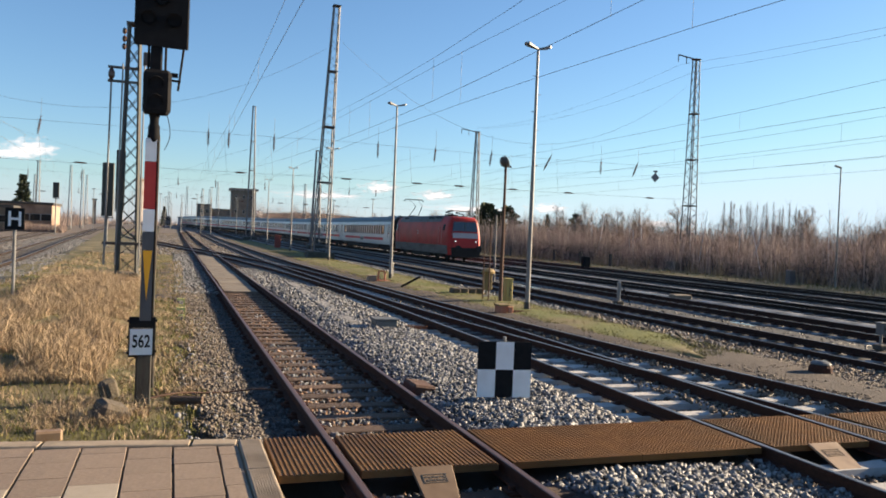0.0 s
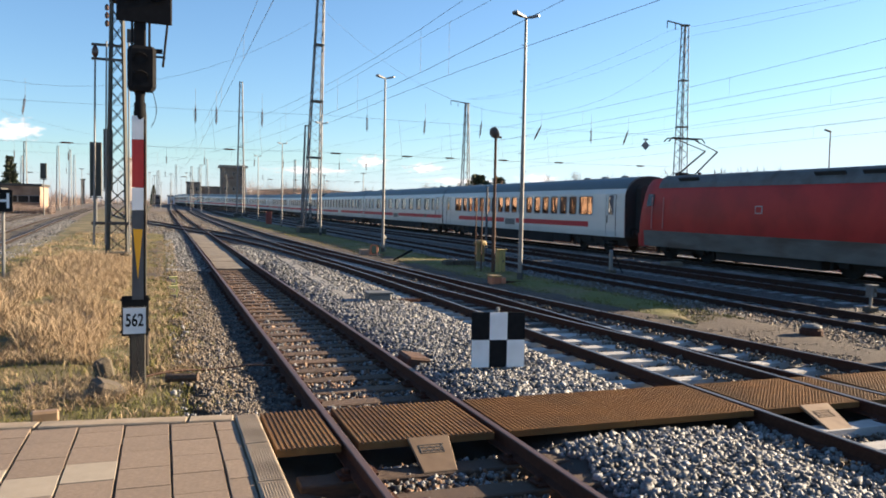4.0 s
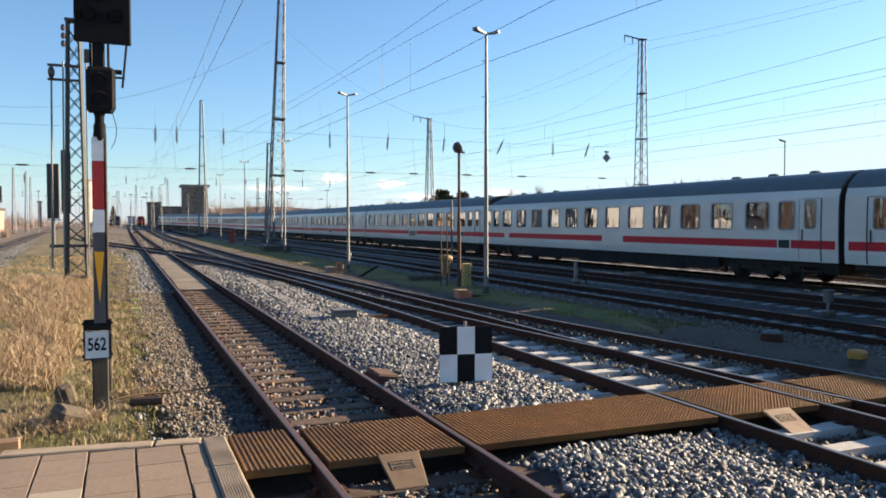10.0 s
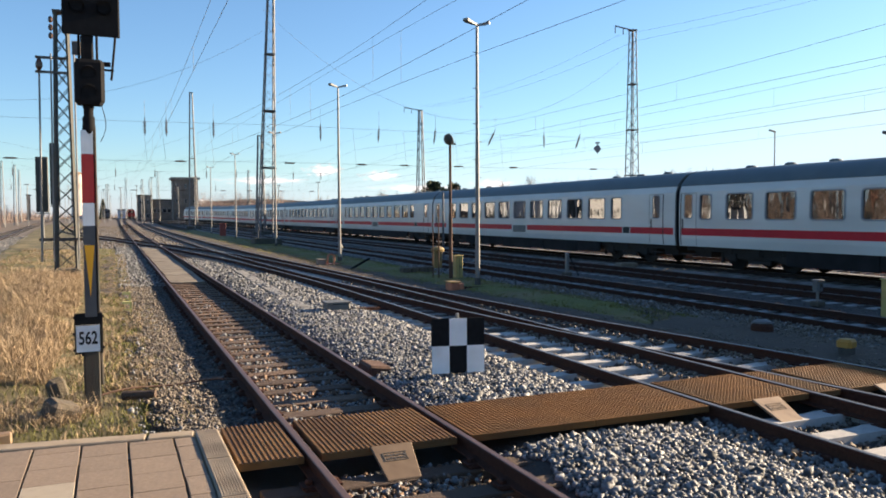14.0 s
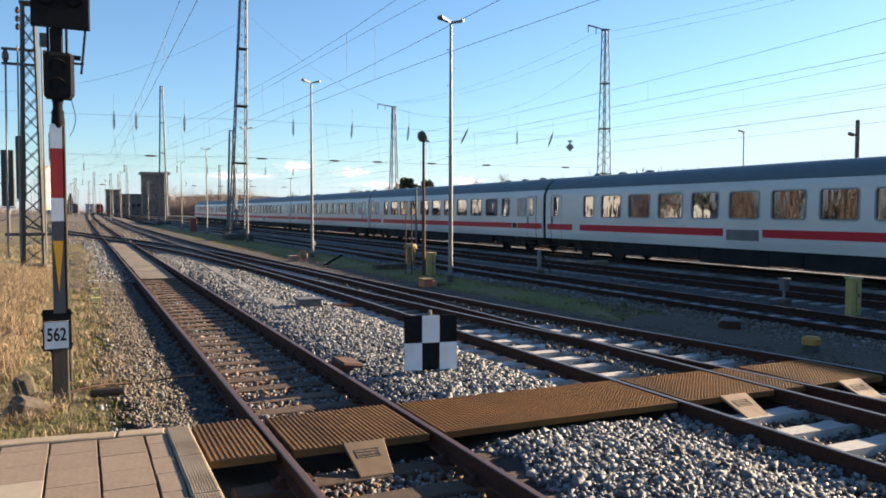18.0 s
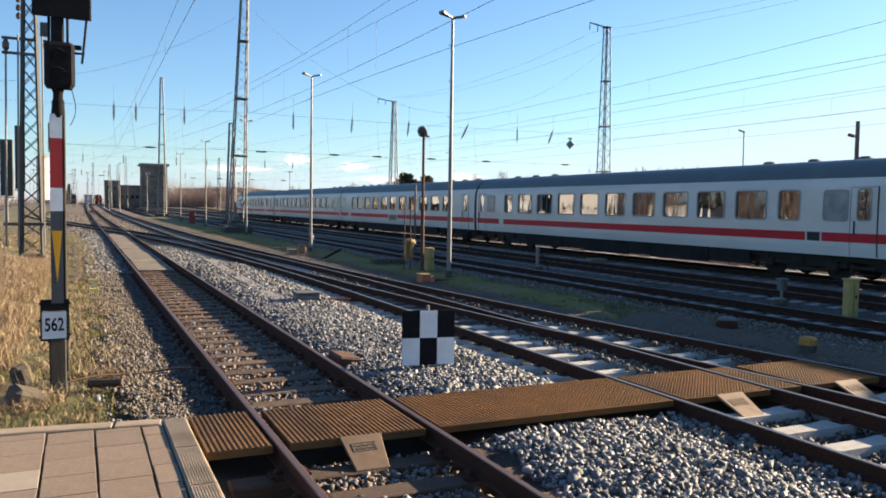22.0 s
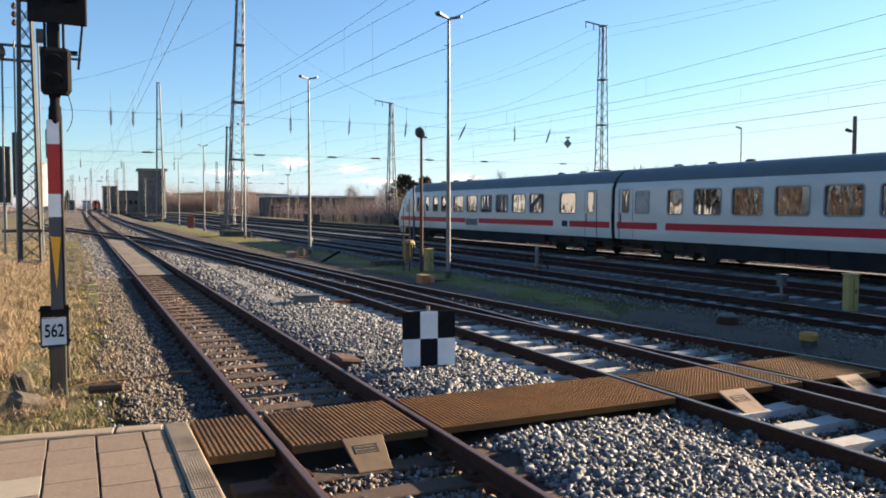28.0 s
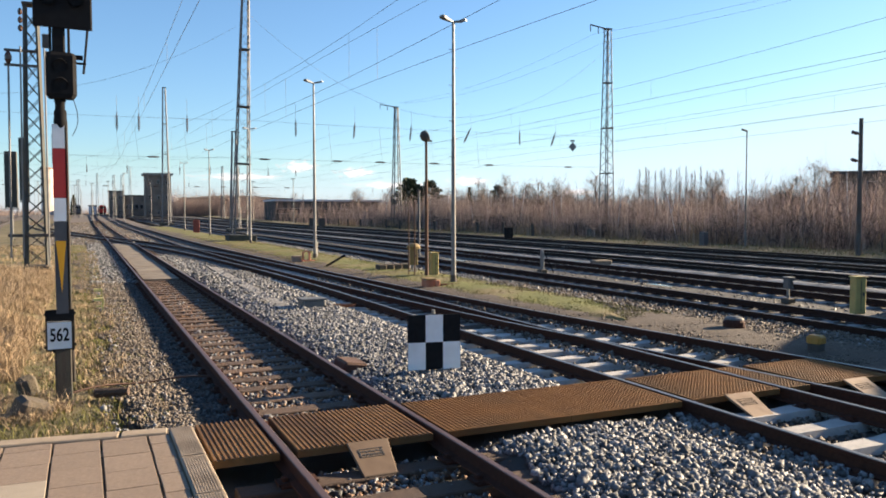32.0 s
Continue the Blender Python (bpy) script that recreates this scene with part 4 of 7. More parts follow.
stop_board(-4.23, 25.0)

# ---- the train ----
SECTION = [(-1.37, 0.82), (-1.40, 1.1), (-1.41, 1.9), (-1.405, 2.5), (-1.385, 2.95), (-1.285, 3.22), (-1.10, 3.47), (-0.84, 3.67), (-0.46, 3.79), (0.0, 3.83)]
SECTION = SECTION + [(-x, z) for x, z in SECTION[-2::-1]]


def side_x(z):
    """Half-width of the body at height z."""
    s = SECTION[:10]
    for (xa, za), (xb, zb) in zip(s, s[1:]):
        if z <= zb:
            return -(xa + (xb - xa) * (z - za) / (zb - za))
    return 0.0


def wall_panel(g, side, y0, y1, z0, z1, mi=0, out=0.0, th=0.06):
    """A slab of side wall with thickness, following the body's curve."""
    zs = [z0] + [z for _, z in SECTION[1:6] if z0 + 0.02 < z < z1 - 0.02] + [z1]
    outer = [(side * (side_x(z) + out), z) for z in zs]
    inner = [(side * (side_x(z) + out - th), z) for z in reversed(zs)]
    g.loft([[(x, y, z) for x, z in outer + inner] for y in ((y0, y1) if side < 0 else (y1, y0))], mi=mi)


def flat_pane(g, side, a, b, z0, z1, back=0.03, th=0.006):
    """A flat sheet of glass set a little back in its opening."""
    x0, x1 = side_x(z0) - back, side_x(z1) - back
    g.loft([[(side * x0, y, z0), (side * x1, y, z1), (side * (x1 - th), y, z1), (side * (x0 - th), y, z0)] for y in ((a, b) if side < 0 else (b, a))])


def round_corners(g, side, a, b, z0, z1, r=0.11):
    """Fills the corners of an opening so that it is rounded."""
    for y, sy in ((a, 1), (b, -1)):
        for z, sz in ((z0, 1), (z1, -1)):
            arc = [(y + sy * r * (1 - math.cos(q)), z + sz * r * (1 - math.sin(q))) for q in (0, math.pi / 6, math.pi / 3, math.pi / 2)]
            for p, q in zip(arc, arc[1:]):
                tri = ((y, z), p, q)
                g.loft([[(side * (side_x(v) - d), u, v) for u, v in tri] for d in (0.001, 0.055)])


def round_frame(g, side, a, b, z0, z1, r=0.11, w=0.05):
    """Rounded frame round an opening, set a little proud."""
    pts = []
    for y, z, q0 in ((b - r, z1 - r, 0), (a + r, z1 - r, 90), (a + r, z0 + r, 180), (b - r, z0 + r, 270)):
        pts += [(y + r * math.cos(radians(q0 + q)), z + r * math.sin(radians(q0 + q))) for q in (0, 30, 60, 90)]
    pts = [Vector((side * (side_x(z) - 0.004), y, z)) for y, z in pts]
    for p, q in zip(pts, pts[1:] + pts[:1]):
        g.bar(p, q, w)


def coach(windows, doors, L=26.15, stripe=(), warm=False, nose=False, slope_roof=False, label="", vents=6, boards=(), frosted=(), display=0):
    """windows: (y0, y1) openings; doors: y of door centres; y runs from the front end, +y to the rear."""
    t = thing("passenger_coach", label, "train coach", group="coaches of the train")
    z0, zw0, zw1, z1 = 0.82, 1.88, 2.84, 3.20
    end = L - (3.9 if nose else 0.0)
    body, roof = Geo(), Geo()
    cuts = sorted(windows)
    for side in (-1, 1):
        wall_panel(body, side, 0, end, z0, zw0)
        wall_panel(body, side, 0, end, zw1, z1)
        y = 0
        for a, b in cuts + [(end, end)]:
            if a - y > 0.02:
                wall_panel(body, side, y, a, zw0, zw1)
            y = b
    body.box((0, end / 2, 0.87), (2.66, end - 0.1, 0.1))
    for y in ([0.0] if nose else [0.0, end - 0.05]):
        part("end_wall", Geo().loft([[(x * 0.985, q, z) for x, z in SECTION] for q in (y, y + 0.05)]), RUBBER, t, "dark coach end wall")
    for side in (-1, 1):
        for a, b in cuts:
            round_corners(body, side, a, b, zw0, zw1)
    part("body", body, COACH_WHITE, t)
    rs = [p for p in SECTION if p[1] >= 3.21]
    rs = [(-side_x(3.2), 3.2)] + rs + [(side_x(3.2), 3.2)]
    inner = [(x * 0.95, z - 0.06) for x, z in reversed(rs)]
    ys = [(-0.02, 0.0), (0.1, 0.0), (end - 0.1, 0.0), (end + 0.02, 0.0)]
    if slope_roof:
        ys = [(-0.02, 0.0), (0.1, 0.0), (end - 2.6, 0.0), (end - 1.4, 0.08), (end - 0.5, 0.3), (end + 0.02, 0.55)]
    roof.loft([[(x * 1.012, y, z - d * max(0, (z - 3.2)) / 0.63 + 0.012) for x, z in rs + inner] for y, d in ys])
    part("roof", roof, COACH_ROOF, t, smooth=True)
    for i in range(vents):
        y = 2.2 + i * 1.9 if i < 3 else L - 2.4 - (i - 3) * 1.9 - (4 if nose else 0)
        part("roof_vent", Geo().lathe([(0.0, 3.925), (0.13, 3.92), (0.19, 3.89), (0.21, 3.86), (0.2, 3.76)][::-1], (0, y, 0), 10), COACH_ROOF, t)
    for (a, b) in stripe:
        for side in (-1, 1):
            g = Geo()
            wall_panel(g, side, a, min(b, end), 1.25, 1.53, out=0.004, th=0.02)
            part("red_stripe", g, COACH_RED, t)
    floor_m = INTERIOR_WARM if warm else INTERIOR
    inside = Geo().box((0, end / 2, 1.28), (2.6, end - 0.3, 0.06)).box((0, end / 2, 3.08), (2.4, end - 0.3, 0.05))
    for y in (2.6, end - 2.6):
        inside.box((-0.75, y, 2.2), (1.1, 0.06, 1.9)).box((0.75, y, 2.2), (1.1, 0.06, 1.9))
    part("interior", inside, floor_m, t)
    seats = Geo()
    y = 3.4
    while y < end - 3.0:
        for x in (-0.98, -0.5, 0.5, 0.98):
            seats.box((x, y, 1.62), (0.42, 0.42, 0.14), bevel=0.04).box((x, y + 0.2, 2.0), (0.42, 0.12, 0.8), Matrix.Rotation(radians(-10), 4, "X"), bevel=0.04)
        y += 1.0
    part("seat_row", seats, SEAT, t, kind="stuff")
    for side in (-1, 1):
        for k, (a, b) in enumerate(cuts):
            g, fr = Geo(), Geo()
            flat_pane(g, side, a, b, zw0, zw1)
            p = part("window_pane", g, GLASS_COPPER if warm else GLASS, t)
            p.visible_shadow = False
            round_frame(fr, side, a, b, zw0, zw1)
            part("window_frame", fr, FRAME_GREY, p)
    for side in (-1, 1):
        for yd in doors:
            g = Geo()
            for q in ((yd - 0.47, yd - 0.42), (yd + 0.45, yd + 0.465)) if yd < L / 2 else ((yd - 0.465, yd - 0.45), (yd + 0.42, yd + 0.47)):
                wall_panel(g, side, q[0], q[1], 0.85, 2.9, out=0.006, th=0.03)
            wall_panel(g, side, yd - 0.45, yd + 0.45, 2.9, 2.915, out=0.006, th=0.03)
            d = part("door_seal", g, RUBBER, t)
            g = Geo()
            flat_pane(g, side, yd - 0.22, yd + 0.22, 1.93, 2.85, -0.008, 0.02)
            part("door_window", g, GLASS, d)
            g = Geo()
            round_frame(g, side, yd - 0.23, yd + 0.23, 1.92, 2.86, 0.1, 0.04)
            part("door_window_frame", g, FRAME_GREY, d)
            part("door_handle", Geo().bar((side * 1.44, yd + 0.3, 1.5), (side * 1.44, yd + 0.3, 1.9), 0.03), RUBBER, d)
            part("foot_step", Geo().box((side * 1.32, yd, 0.5), (0.2, 0.8, 0.05)).box((side * 1.3, yd, 0.3), (0.16, 0.7, 0.04)), UNDER, t)
    for fa, fb in frosted:
        g = Geo()
        wall_panel(g, -1, fa, fb, 1.9, 2.82, out=0.005, th=0.03)
        p = part("frosted_window", g, FROSTED, t, "frosted pale window")
        g = Geo()
        round_frame(g, -1, fa, fb, 1.9, 2.82)
        part("window_frame", g, FRAME_GREY, p)
    if display:
        g = Geo()
        wall_panel(g, -1, display - 0.24, display + 0.24, 1.25, 1.53, out=0.006, th=0.03)
        part("display_panel", g, RUBBER, t)
    for yb in boards:
        g = Geo()
        wall_panel(g, -1, yb - 0.75, yb + 0.75, 1.12, 1.50, out=0.007, th=0.03)
        part("display_board", g, LOCO_GREY, t)
    for side in (-1, 1):
        for a, b, low in ((5.5, 7.48, 0.36), (7.5, 10.78, 0.27), (10.8, 12.18, 0.33), (12.2, 15.48, 0.25), (15.5, 17.18, 0.36), (17.2, end - 5.4, 0.3)):
            part("skirt", Geo().box((side * 1.26, (a + b) / 2, (low + 0.83) / 2), (0.1, b - a, 0.83 - low), bevel=0.02), SKIRT, t)
    # the two end boxes are added fillers that keep the underside dark
    part("underframe", Geo().box((0, end / 2, 0.74), (2.3, end - 0.4, 0.2)).box((0, 0.8, 0.55), (1.9, 0.9, 0.3), bevel=0.03).box((0, end - 0.9, 0.55), (1.9, 0.9, 0.3), bevel=0.03), UNDER, t)
    for yb in (3.6, L - 3.9):
        bogie(yb, t)
    part("gangway", Geo().loft([[(x, y, z) for x, z in ((-0.75, 0.95), (-0.75, 3.2), (-0.6, 3.35), (0.6, 3.35), (0.75, 3.2), (0.75, 0.95))] for y in (-0.42, 0.0)]), RUBBER, t, "black rubber gangway bellows")
    bf = Geo()
    for s in (-0.87, 0.87):
        bf.tube((s, -0.3, 1.0), (s, 0.05, 1.0), 0.09).tube((s, -0.34, 1.0), (s, -0.3, 1.0), 0.24, n=14)
    part("buffer", bf, UNDER, t)
    if nose:
        nose_end(t, end, L)
    return t


def bogie(yb, parent, wheel_r=0.46, base=1.25):
    # the wide inner box is an added dark filler, standing in for deep shade
    b = part("bogie", Geo().box((-1.0, yb, 0.56), (0.14, 3.5, 0.26), bevel=0.03).box((1.0, yb, 0.56), (0.14, 3.5, 0.26), bevel=0.03)
             .box((0, yb, 0.6), (2.2, 0.5, 0.25)).box((0, yb, 0.58), (1.7, 3.3, 0.5)).box((-1.05, yb - base, 0.5), (0.2, 0.42, 0.3), bevel=0.03).box((-1.05, yb + base, 0.5), (0.2, 0.42, 0.3), bevel=0.03)
             .box((-1.08, yb, 0.72), (0.24, 0.5, 0.36), bevel=0.08), UNDER, parent)
    for side in (-1, 1):
        part("brake_beam", Geo().box((side * 0.98, yb, 0.34), (0.10, 1.1, 0.16), bevel=0.03), UNDER, b)
        for dy in (-base - 0.62, base + 0.62):
            part("brake_hanger", Geo().box((side * 0.98, yb + dy, 0.42), (0.12, 0.14, 0.36), bevel=0.02), UNDER, b)
        for dy in (-base, base):
            part("spring", Geo().lathe([(0.09, 0.60), (0.12, 0.64), (0.09, 0.68), (0.12, 0.72), (0.09, 0.76), (0.12, 0.80), (0.09, 0.84)], (side * 1.08, yb + dy, 0), 10), UNDER, b)
    for dy in (-base, base):
        g = Geo()
        for s in (-0.75, 0.75):
            g.lathe([(wheel_r, -0.06), (wheel_r, 0.06), (0.3, 0.04), (0.12, 0.05), (0.12, -0.05), (0.3, -0.04), (wheel_r, -0.06)], (s, yb + dy, wheel_r), 20, m=Matrix.Rotation(radians(90), 4, "Y"))
        g.tube((-0.75, yb + dy, wheel_r), (0.75, yb + dy, wheel_r), 0.08)
        part("wheelset", g, UNDER, b)


NOSE_LINE = [(0.35, 26.35), (0.82, 26.76), (1.3, 26.9), (1.8, 26.6), (2.39, 25.95), (3.05, 25.05), (3.4, 24.39), (3.65, 23.7), (3.78, 23.2), (3.83, 22.8)]


def nose_front(z):
    """How far the nose reaches at height z."""
    return float(np.interp(z, [p[0] for p in NOSE_LINE], [p[1] for p in NOSE_LINE]))


def nose_skin(y, z, y0, out=0.0):
    """Half-width of the nose at y and z."""
    u = min(1.0, max(0.0, (y - y0) / (nose_front(z) - y0)))
    return side_x(max(z, 0.83)) * (1 - u ** 3.0) ** 0.5 + out


def nose_patch(name, mat, corners, y0, t, n=6, out=0.006):
    """A plate on the nose; corners are (y, z): low front, low rear, high rear, high front."""
    for side in (-1, 1):
        v, f = [], []
        for j in range(3):
            for i in range(n + 1):
                (ya, za), (yb, zb), (yc, zc), (yd, zd) = corners
                u, w = i / n, j / 2
                y = (ya + (yb - ya) * u) * (1 - w) + (yd + (yc - yd) * u) * w
                z = (za + (zb - za) * u) * (1 - w) + (zd + (zc - zd) * u) * w
                v.append((side * nose_skin(y, z, y0, out), y, z))
        k = len(v)
        v += [(x - side * 0.03, y, z) for x, y, z in v]
        m = n + 1
        for j in range(2):
            for i in range(n):
                q = (j * m + i, j * m + i + 1, (j + 1) * m + i + 1, (j + 1) * m + i)
                f += [q if side < 0 else q[::-1], tuple(k + a for a in (q[::-1] if side < 0 else q))]
        rim = [i for i in range(n)] + [j * m + n for j in range(2)] + [2 * m + n - i for i in range(n)] + [(2 - j) * m for j in range(2)]
        f += [(a, b, b + k, a + k) for a, b in zip(rim, rim[1:] + rim[:1])]
        part(name, Geo().add(v, f), mat, t)


def nose_end(t, y0, L):
    """Rounded driving cab at the rear of the control car."""
    def contour(z, back):
        top = nose_front(z)
        out = []
        for i in range(25):
            a = math.pi * i / 24
            y = back + (top - back) * math.sin(a) ** 0.85
            out.append((math.copysign(nose_skin(y, z, y0), math.cos(a)) if 0 < i < 24 else math.cos(a) * nose_skin(back, z, y0), y, z))
        return out
    part("cab", Geo().loft([contour(z, y0) for z in (0.82, 1.1, 1.4, 1.8, 2.2, 2.6, 2.95, 3.22, 3.47, 3.67, 3.79, 3.828)]), COACH_WHITE, t, "rounded white driving cab", smooth=True)
    part("front_skirt", Geo().loft([contour(z, 25.3) for z in (0.36, 0.6, 0.815)]), COACH_WHITE, t, smooth=True)
    nose_patch("cab_side_window", GLASS_DARK, ((25.05, 2.42), (24.0, 2.42), (23.55, 3.0), (24.70, 3.02)), y0, t)
    nose_patch("red_stripe", COACH_RED, ((24.81, 1.26), (22.72, 1.26), (22.72, 1.54), (24.81, 1.54)), y0, t, 10)
    nose_patch("emblem_bar", FRAME_GREY, ((23.62, 1.84), (23.52, 1.84), (23.52, 2.36), (23.62, 2.36)), y0, t, 2)
    nose_patch("emblem_bar", FRAME_GREY, ((23.40, 1.84), (23.0, 1.84), (23.0, 2.36), (23.40, 2.36)), y0, t, 2)
    nose_patch("seam", FRAME_GREY, ((22.76, 0.9), (22.72, 0.9), (22.72, 3.15), (22.76, 3.15)), y0, t, 1, 0.003)
    nose_patch("seam", FRAME_GREY, ((25.4, 1.10), (22.8, 1.02), (22.8, 1.05), (25.4, 1.13)), y0, t, 8, 0.003)
    for s in (-0.87, 0.87):
        part("cab_buffer", Geo().tube((s, L - 1.2, 1.0), (s, L - 0.02, 1.0), 0.1).tube((s, L - 0.02, 1.0), (s, L + 0.03, 1.0), 0.22, n=14), UNDER, t)


def locomotive():
    """y = 0 at the front buffers, the rear at +y."""
    L = 18.4
    t = thing("electric_locomotive", "red electric locomotive with dark grey roof and one raised pantograph", "locomotive")
    prof = [(-1.38, 1.05), (-1.45, 1.5), (-1.46, 2.2), (-1.36, 2.9), (-1.22, 3.35), (-1.0, 3.62), (1.0, 3.62), (1.22, 3.35), (1.36, 2.9), (1.46, 2.2), (1.45, 1.5), (1.38, 1.05)]
    def ring(y, wk, zk, lean):
        return [(x * wk, y + lean * (z - 1.05) + 0.10 * (abs(x) / 1.46) ** 3 * (1 if lean > 0 else -1 if lean < 0 else 0), 1.05 + (z - 1.05) * zk) for x, z in prof]
    ends = [(0.62, 0.80, 0.955, 0.20), (0.66, 0.87, 0.968, 0.20), (0.76, 0.925, 0.978, 0.19), (0.94, 0.965, 0.986, 0.17), (1.2, 0.988, 0.993, 0.13), (1.6, 0.998, 0.998, 0.08), (2.4, 1.0, 1.0, 0.0)]
    rings = [ring(*q) for q in ends] + [ring(L - 0.3 - y, wk, zk, -lean) for y, wk, zk, lean in ends[::-1]]
    part("body", Geo().loft(rings), LOCO_RED, t, smooth=True)
    for y0, y1 in ((0.72, 1.74), (L - 1.74, L - 1.02)):
        part("corner_apron", Geo().loft([[(x * k, y, z) for x, z in ((-1.34, 0.5), (-1.40, 1.06), (1.40, 1.06), (1.34, 0.5))] for y, k in ((y0, 0.9 if y0 < 5 else 1.0), ((y0 + y1) / 2, 0.975), (y1, 1.0 if y0 < 5 else 0.9))]), LOCO_RED, t)
    lower = [[(x * wk, y, z) for x, z in ((-1.38, 0.55), (-1.44, 1.26), (1.44, 1.26), (1.38, 0.55))] for y, wk in ((1.25, 1.0), (1.6, 1.012), (L - 1.85, 1.016), (L - 1.75, 1.012))]
    part("lower_panel", Geo().loft(lower), LOCO_LOWER, t, "grey lower body panel")
    part("front_apron", Geo().loft([[(x, y, z) for x, z in ((-1.15, 0.35), (-1.25, 1.12), (1.25, 1.12), (1.15, 0.35))] for y in (0.52, 0.95)]), UNDER, t, "black buffer beam")
    part("roof_panel", Geo().loft([[(x, y, z) for x, z in ((-1.30, 3.16), (-1.24, 3.36), (-1.04, 3.64), (-0.9, 3.72), (0.9, 3.72), (1.04, 3.64), (1.24, 3.36), (1.30, 3.16))] for y in (3.3, L - 2.6)]), LOCO_ROOF, t)
    for y in (4.2, 6.2, L - 4.6):
        part("roof_grille", Geo().box((-1.17, y, 3.5), (0.06, 1.3, 0.22), Matrix.Rotation(radians(-36), 4, "Y")), RUBBER, t)
    def face(z, out=0.0):
        """y of the front face at height z."""
        return 0.62 + 0.20 * (z - 1.05) - out
    def plate_on(x0, x1, x2, x3, za, zb, out, th=0.03):
        return Geo().loft([[(x0, face(za, o), za), (x1, face(za, o), za), (x2, face(zb, o), zb), (x3, face(zb, o), zb)] for o in (out, out - th)])
    part("front_panel", plate_on(-1.13, 1.13, 0.99, -0.99, 1.10, 3.34, 0.006, 0.05), LOCO_RED, t)
    part("windscreen", plate_on(-1.10, 1.10, 0.98, -0.98, 2.42, 3.20, 0.012), GLASS_SCREEN, t)
    part("windscreen_post", plate_on(-0.03, 0.03, 0.03, -0.03, 2.42, 3.20, 0.022), RUBBER, t)
    part("front_band", plate_on(-1.08, 1.08, 1.10, -1.10, 1.88, 2.30, 0.012), BAND_GREY, t, "pale band under the windscreen")
    for s in (-1, 1):
        h = part("headlight", Geo().tube((s * 0.88, 0.67, 1.62), (s * 0.88, 0.80, 1.62), 0.085, n=14), FRAME_GREY, t)
        part("lamp_lens", Geo().tube((s * 0.88, 0.655, 1.62), (s * 0.88, 0.67, 1.62), 0.05, n=14), HEADLIGHT, h)
        part("side_window", Geo().box((s * 1.39, 2.12, 2.72), (0.08, 0.42, 0.5), Matrix.Rotation(radians(s * -9), 4, "Y"), bevel=0.02), RUBBER, t)
        for y in (2.5, 3.3, L - 3.25, L - 2.4):
            part("grab_rail", Geo().tube((s * 1.5, y, 1.35), (s * 1.47, y, 2.75), 0.022), FADED_MARK, t)
        part("side_window", Geo().box((s * 1.40, L - 2.2, 2.62), (0.08, 0.5, 0.55), Matrix.Rotation(radians(s * -9), 4, "Y"), bevel=0.02), GLASS_DARK, t)
        part("emblem", Geo().box((s * 1.472, 9.2, 2.25), (0.02, 0.38, 0.30)), BAND_GREY, t)
        part("emblem_bar", Geo().box((s * 1.482, 9.2, 2.25), (0.01, 0.30, 0.22)), LOCO_RED, t)
        for y in (0.35, L - 0.35):
            part("buffer", Geo().tube((s * 0.87, y - 0.3, 1.05), (s * 0.87, y + 0.3, 1.05), 0.11).tube((s * 0.87, y - 0.36 if y < 5 else y + 0.3, 1.05), (s * 0.87, y - 0.3 if y < 5 else y + 0.36, 1.05), 0.26, n=14), UNDER, t)
    for yb in (4.2, L - 4.2):
        bogie(yb, t, 0.6, 1.3)
    part("belly", Geo().box((0, L / 2, 0.5), (2.3, 5.5, 0.6), bevel=0.05).box((0, L / 2, 0.85), (2.4, L - 3.5, 0.4)), UNDER, t)
    for yc, up in ((3.6, 0), (L - 3.6, 1)):
        p = Geo()
        for s in (-0.45, 0.45):
            if up:
                p.bar((s, yc + 0.8, 3.8), (s * 0.7, yc - 0.9, 4.75), 0.05).bar((s * 0.7, yc - 0.9, 4.75), (s * 1.1, yc + 1.0, 5.42), 0.032)
            else:
                p.bar((s, yc - 0.8, 3.85), (s, yc + 1.0, 4.0), 0.07).bar((s, yc + 1.0, 4.05), (s, yc - 1.0, 4.1), 0.05)
        z, y = (5.45, yc + 1.0) if up else (4.13, yc - 0.9)
        for dy in (-0.18, 0.18):
            p.bar((-0.8, y + dy, z), (0.8, y + dy, z), 0.05).bar((-0.8, y + dy, z), (-0.98, y + dy, z - 0.18), 0.04).bar((0.8, y + dy, z), (0.98, y + dy, z - 0.18), 0.04)
        p.bar((-0.5, yc + 0.8, 3.8), (0.5, yc + 0.8, 3.8), 0.1)
        part("pantograph", p, UNDER, t)
        for sx in (-0.5, 0.5):
            for sy in (-0.8, 0.8):
                ins = Geo().lathe([(0.05, 3.68), (0.1, 3.72), (0.06, 3.76), (0.1, 3.8), (0.05, 3.84)], (sx, yc + sy, 0), 8)
                part("insulator", ins, PORCELAIN, t)
    return t


LOCO = locomotive()


TYPE_A = [(3.65, 4.45)] + [(4.95 + 1.9 * i, 6.33 + 1.9 * i) for i in range(9)] + [(22.1, 22.9)]
TYPE_B = [(3.4, 4.25)] + [(4.75 + 1.9 * i, 6.13 + 1.9 * i) for i in range(9)] + [(21.95, 22.8)]
WIDE = [(1.9, 2.65)] + [(3.2 + 2.27 * i, 4.55 + 2.27 * i) for i in range(8)] + [(21.6, 22.4), (22.9, 23.7)]
OPEN = [(1.9, 2.6)] + [(3.0 + 1.92 * i, 4.32 + 1.92 * i) for i in range(11)] + [(24.3, 24.95)]
BISTRO = [(1.75, 2.45)] + [(2.88 + 1.8 * i, 4.0 + 1.8 * i) for i in range(12)] + [(24.35, 25.05)]
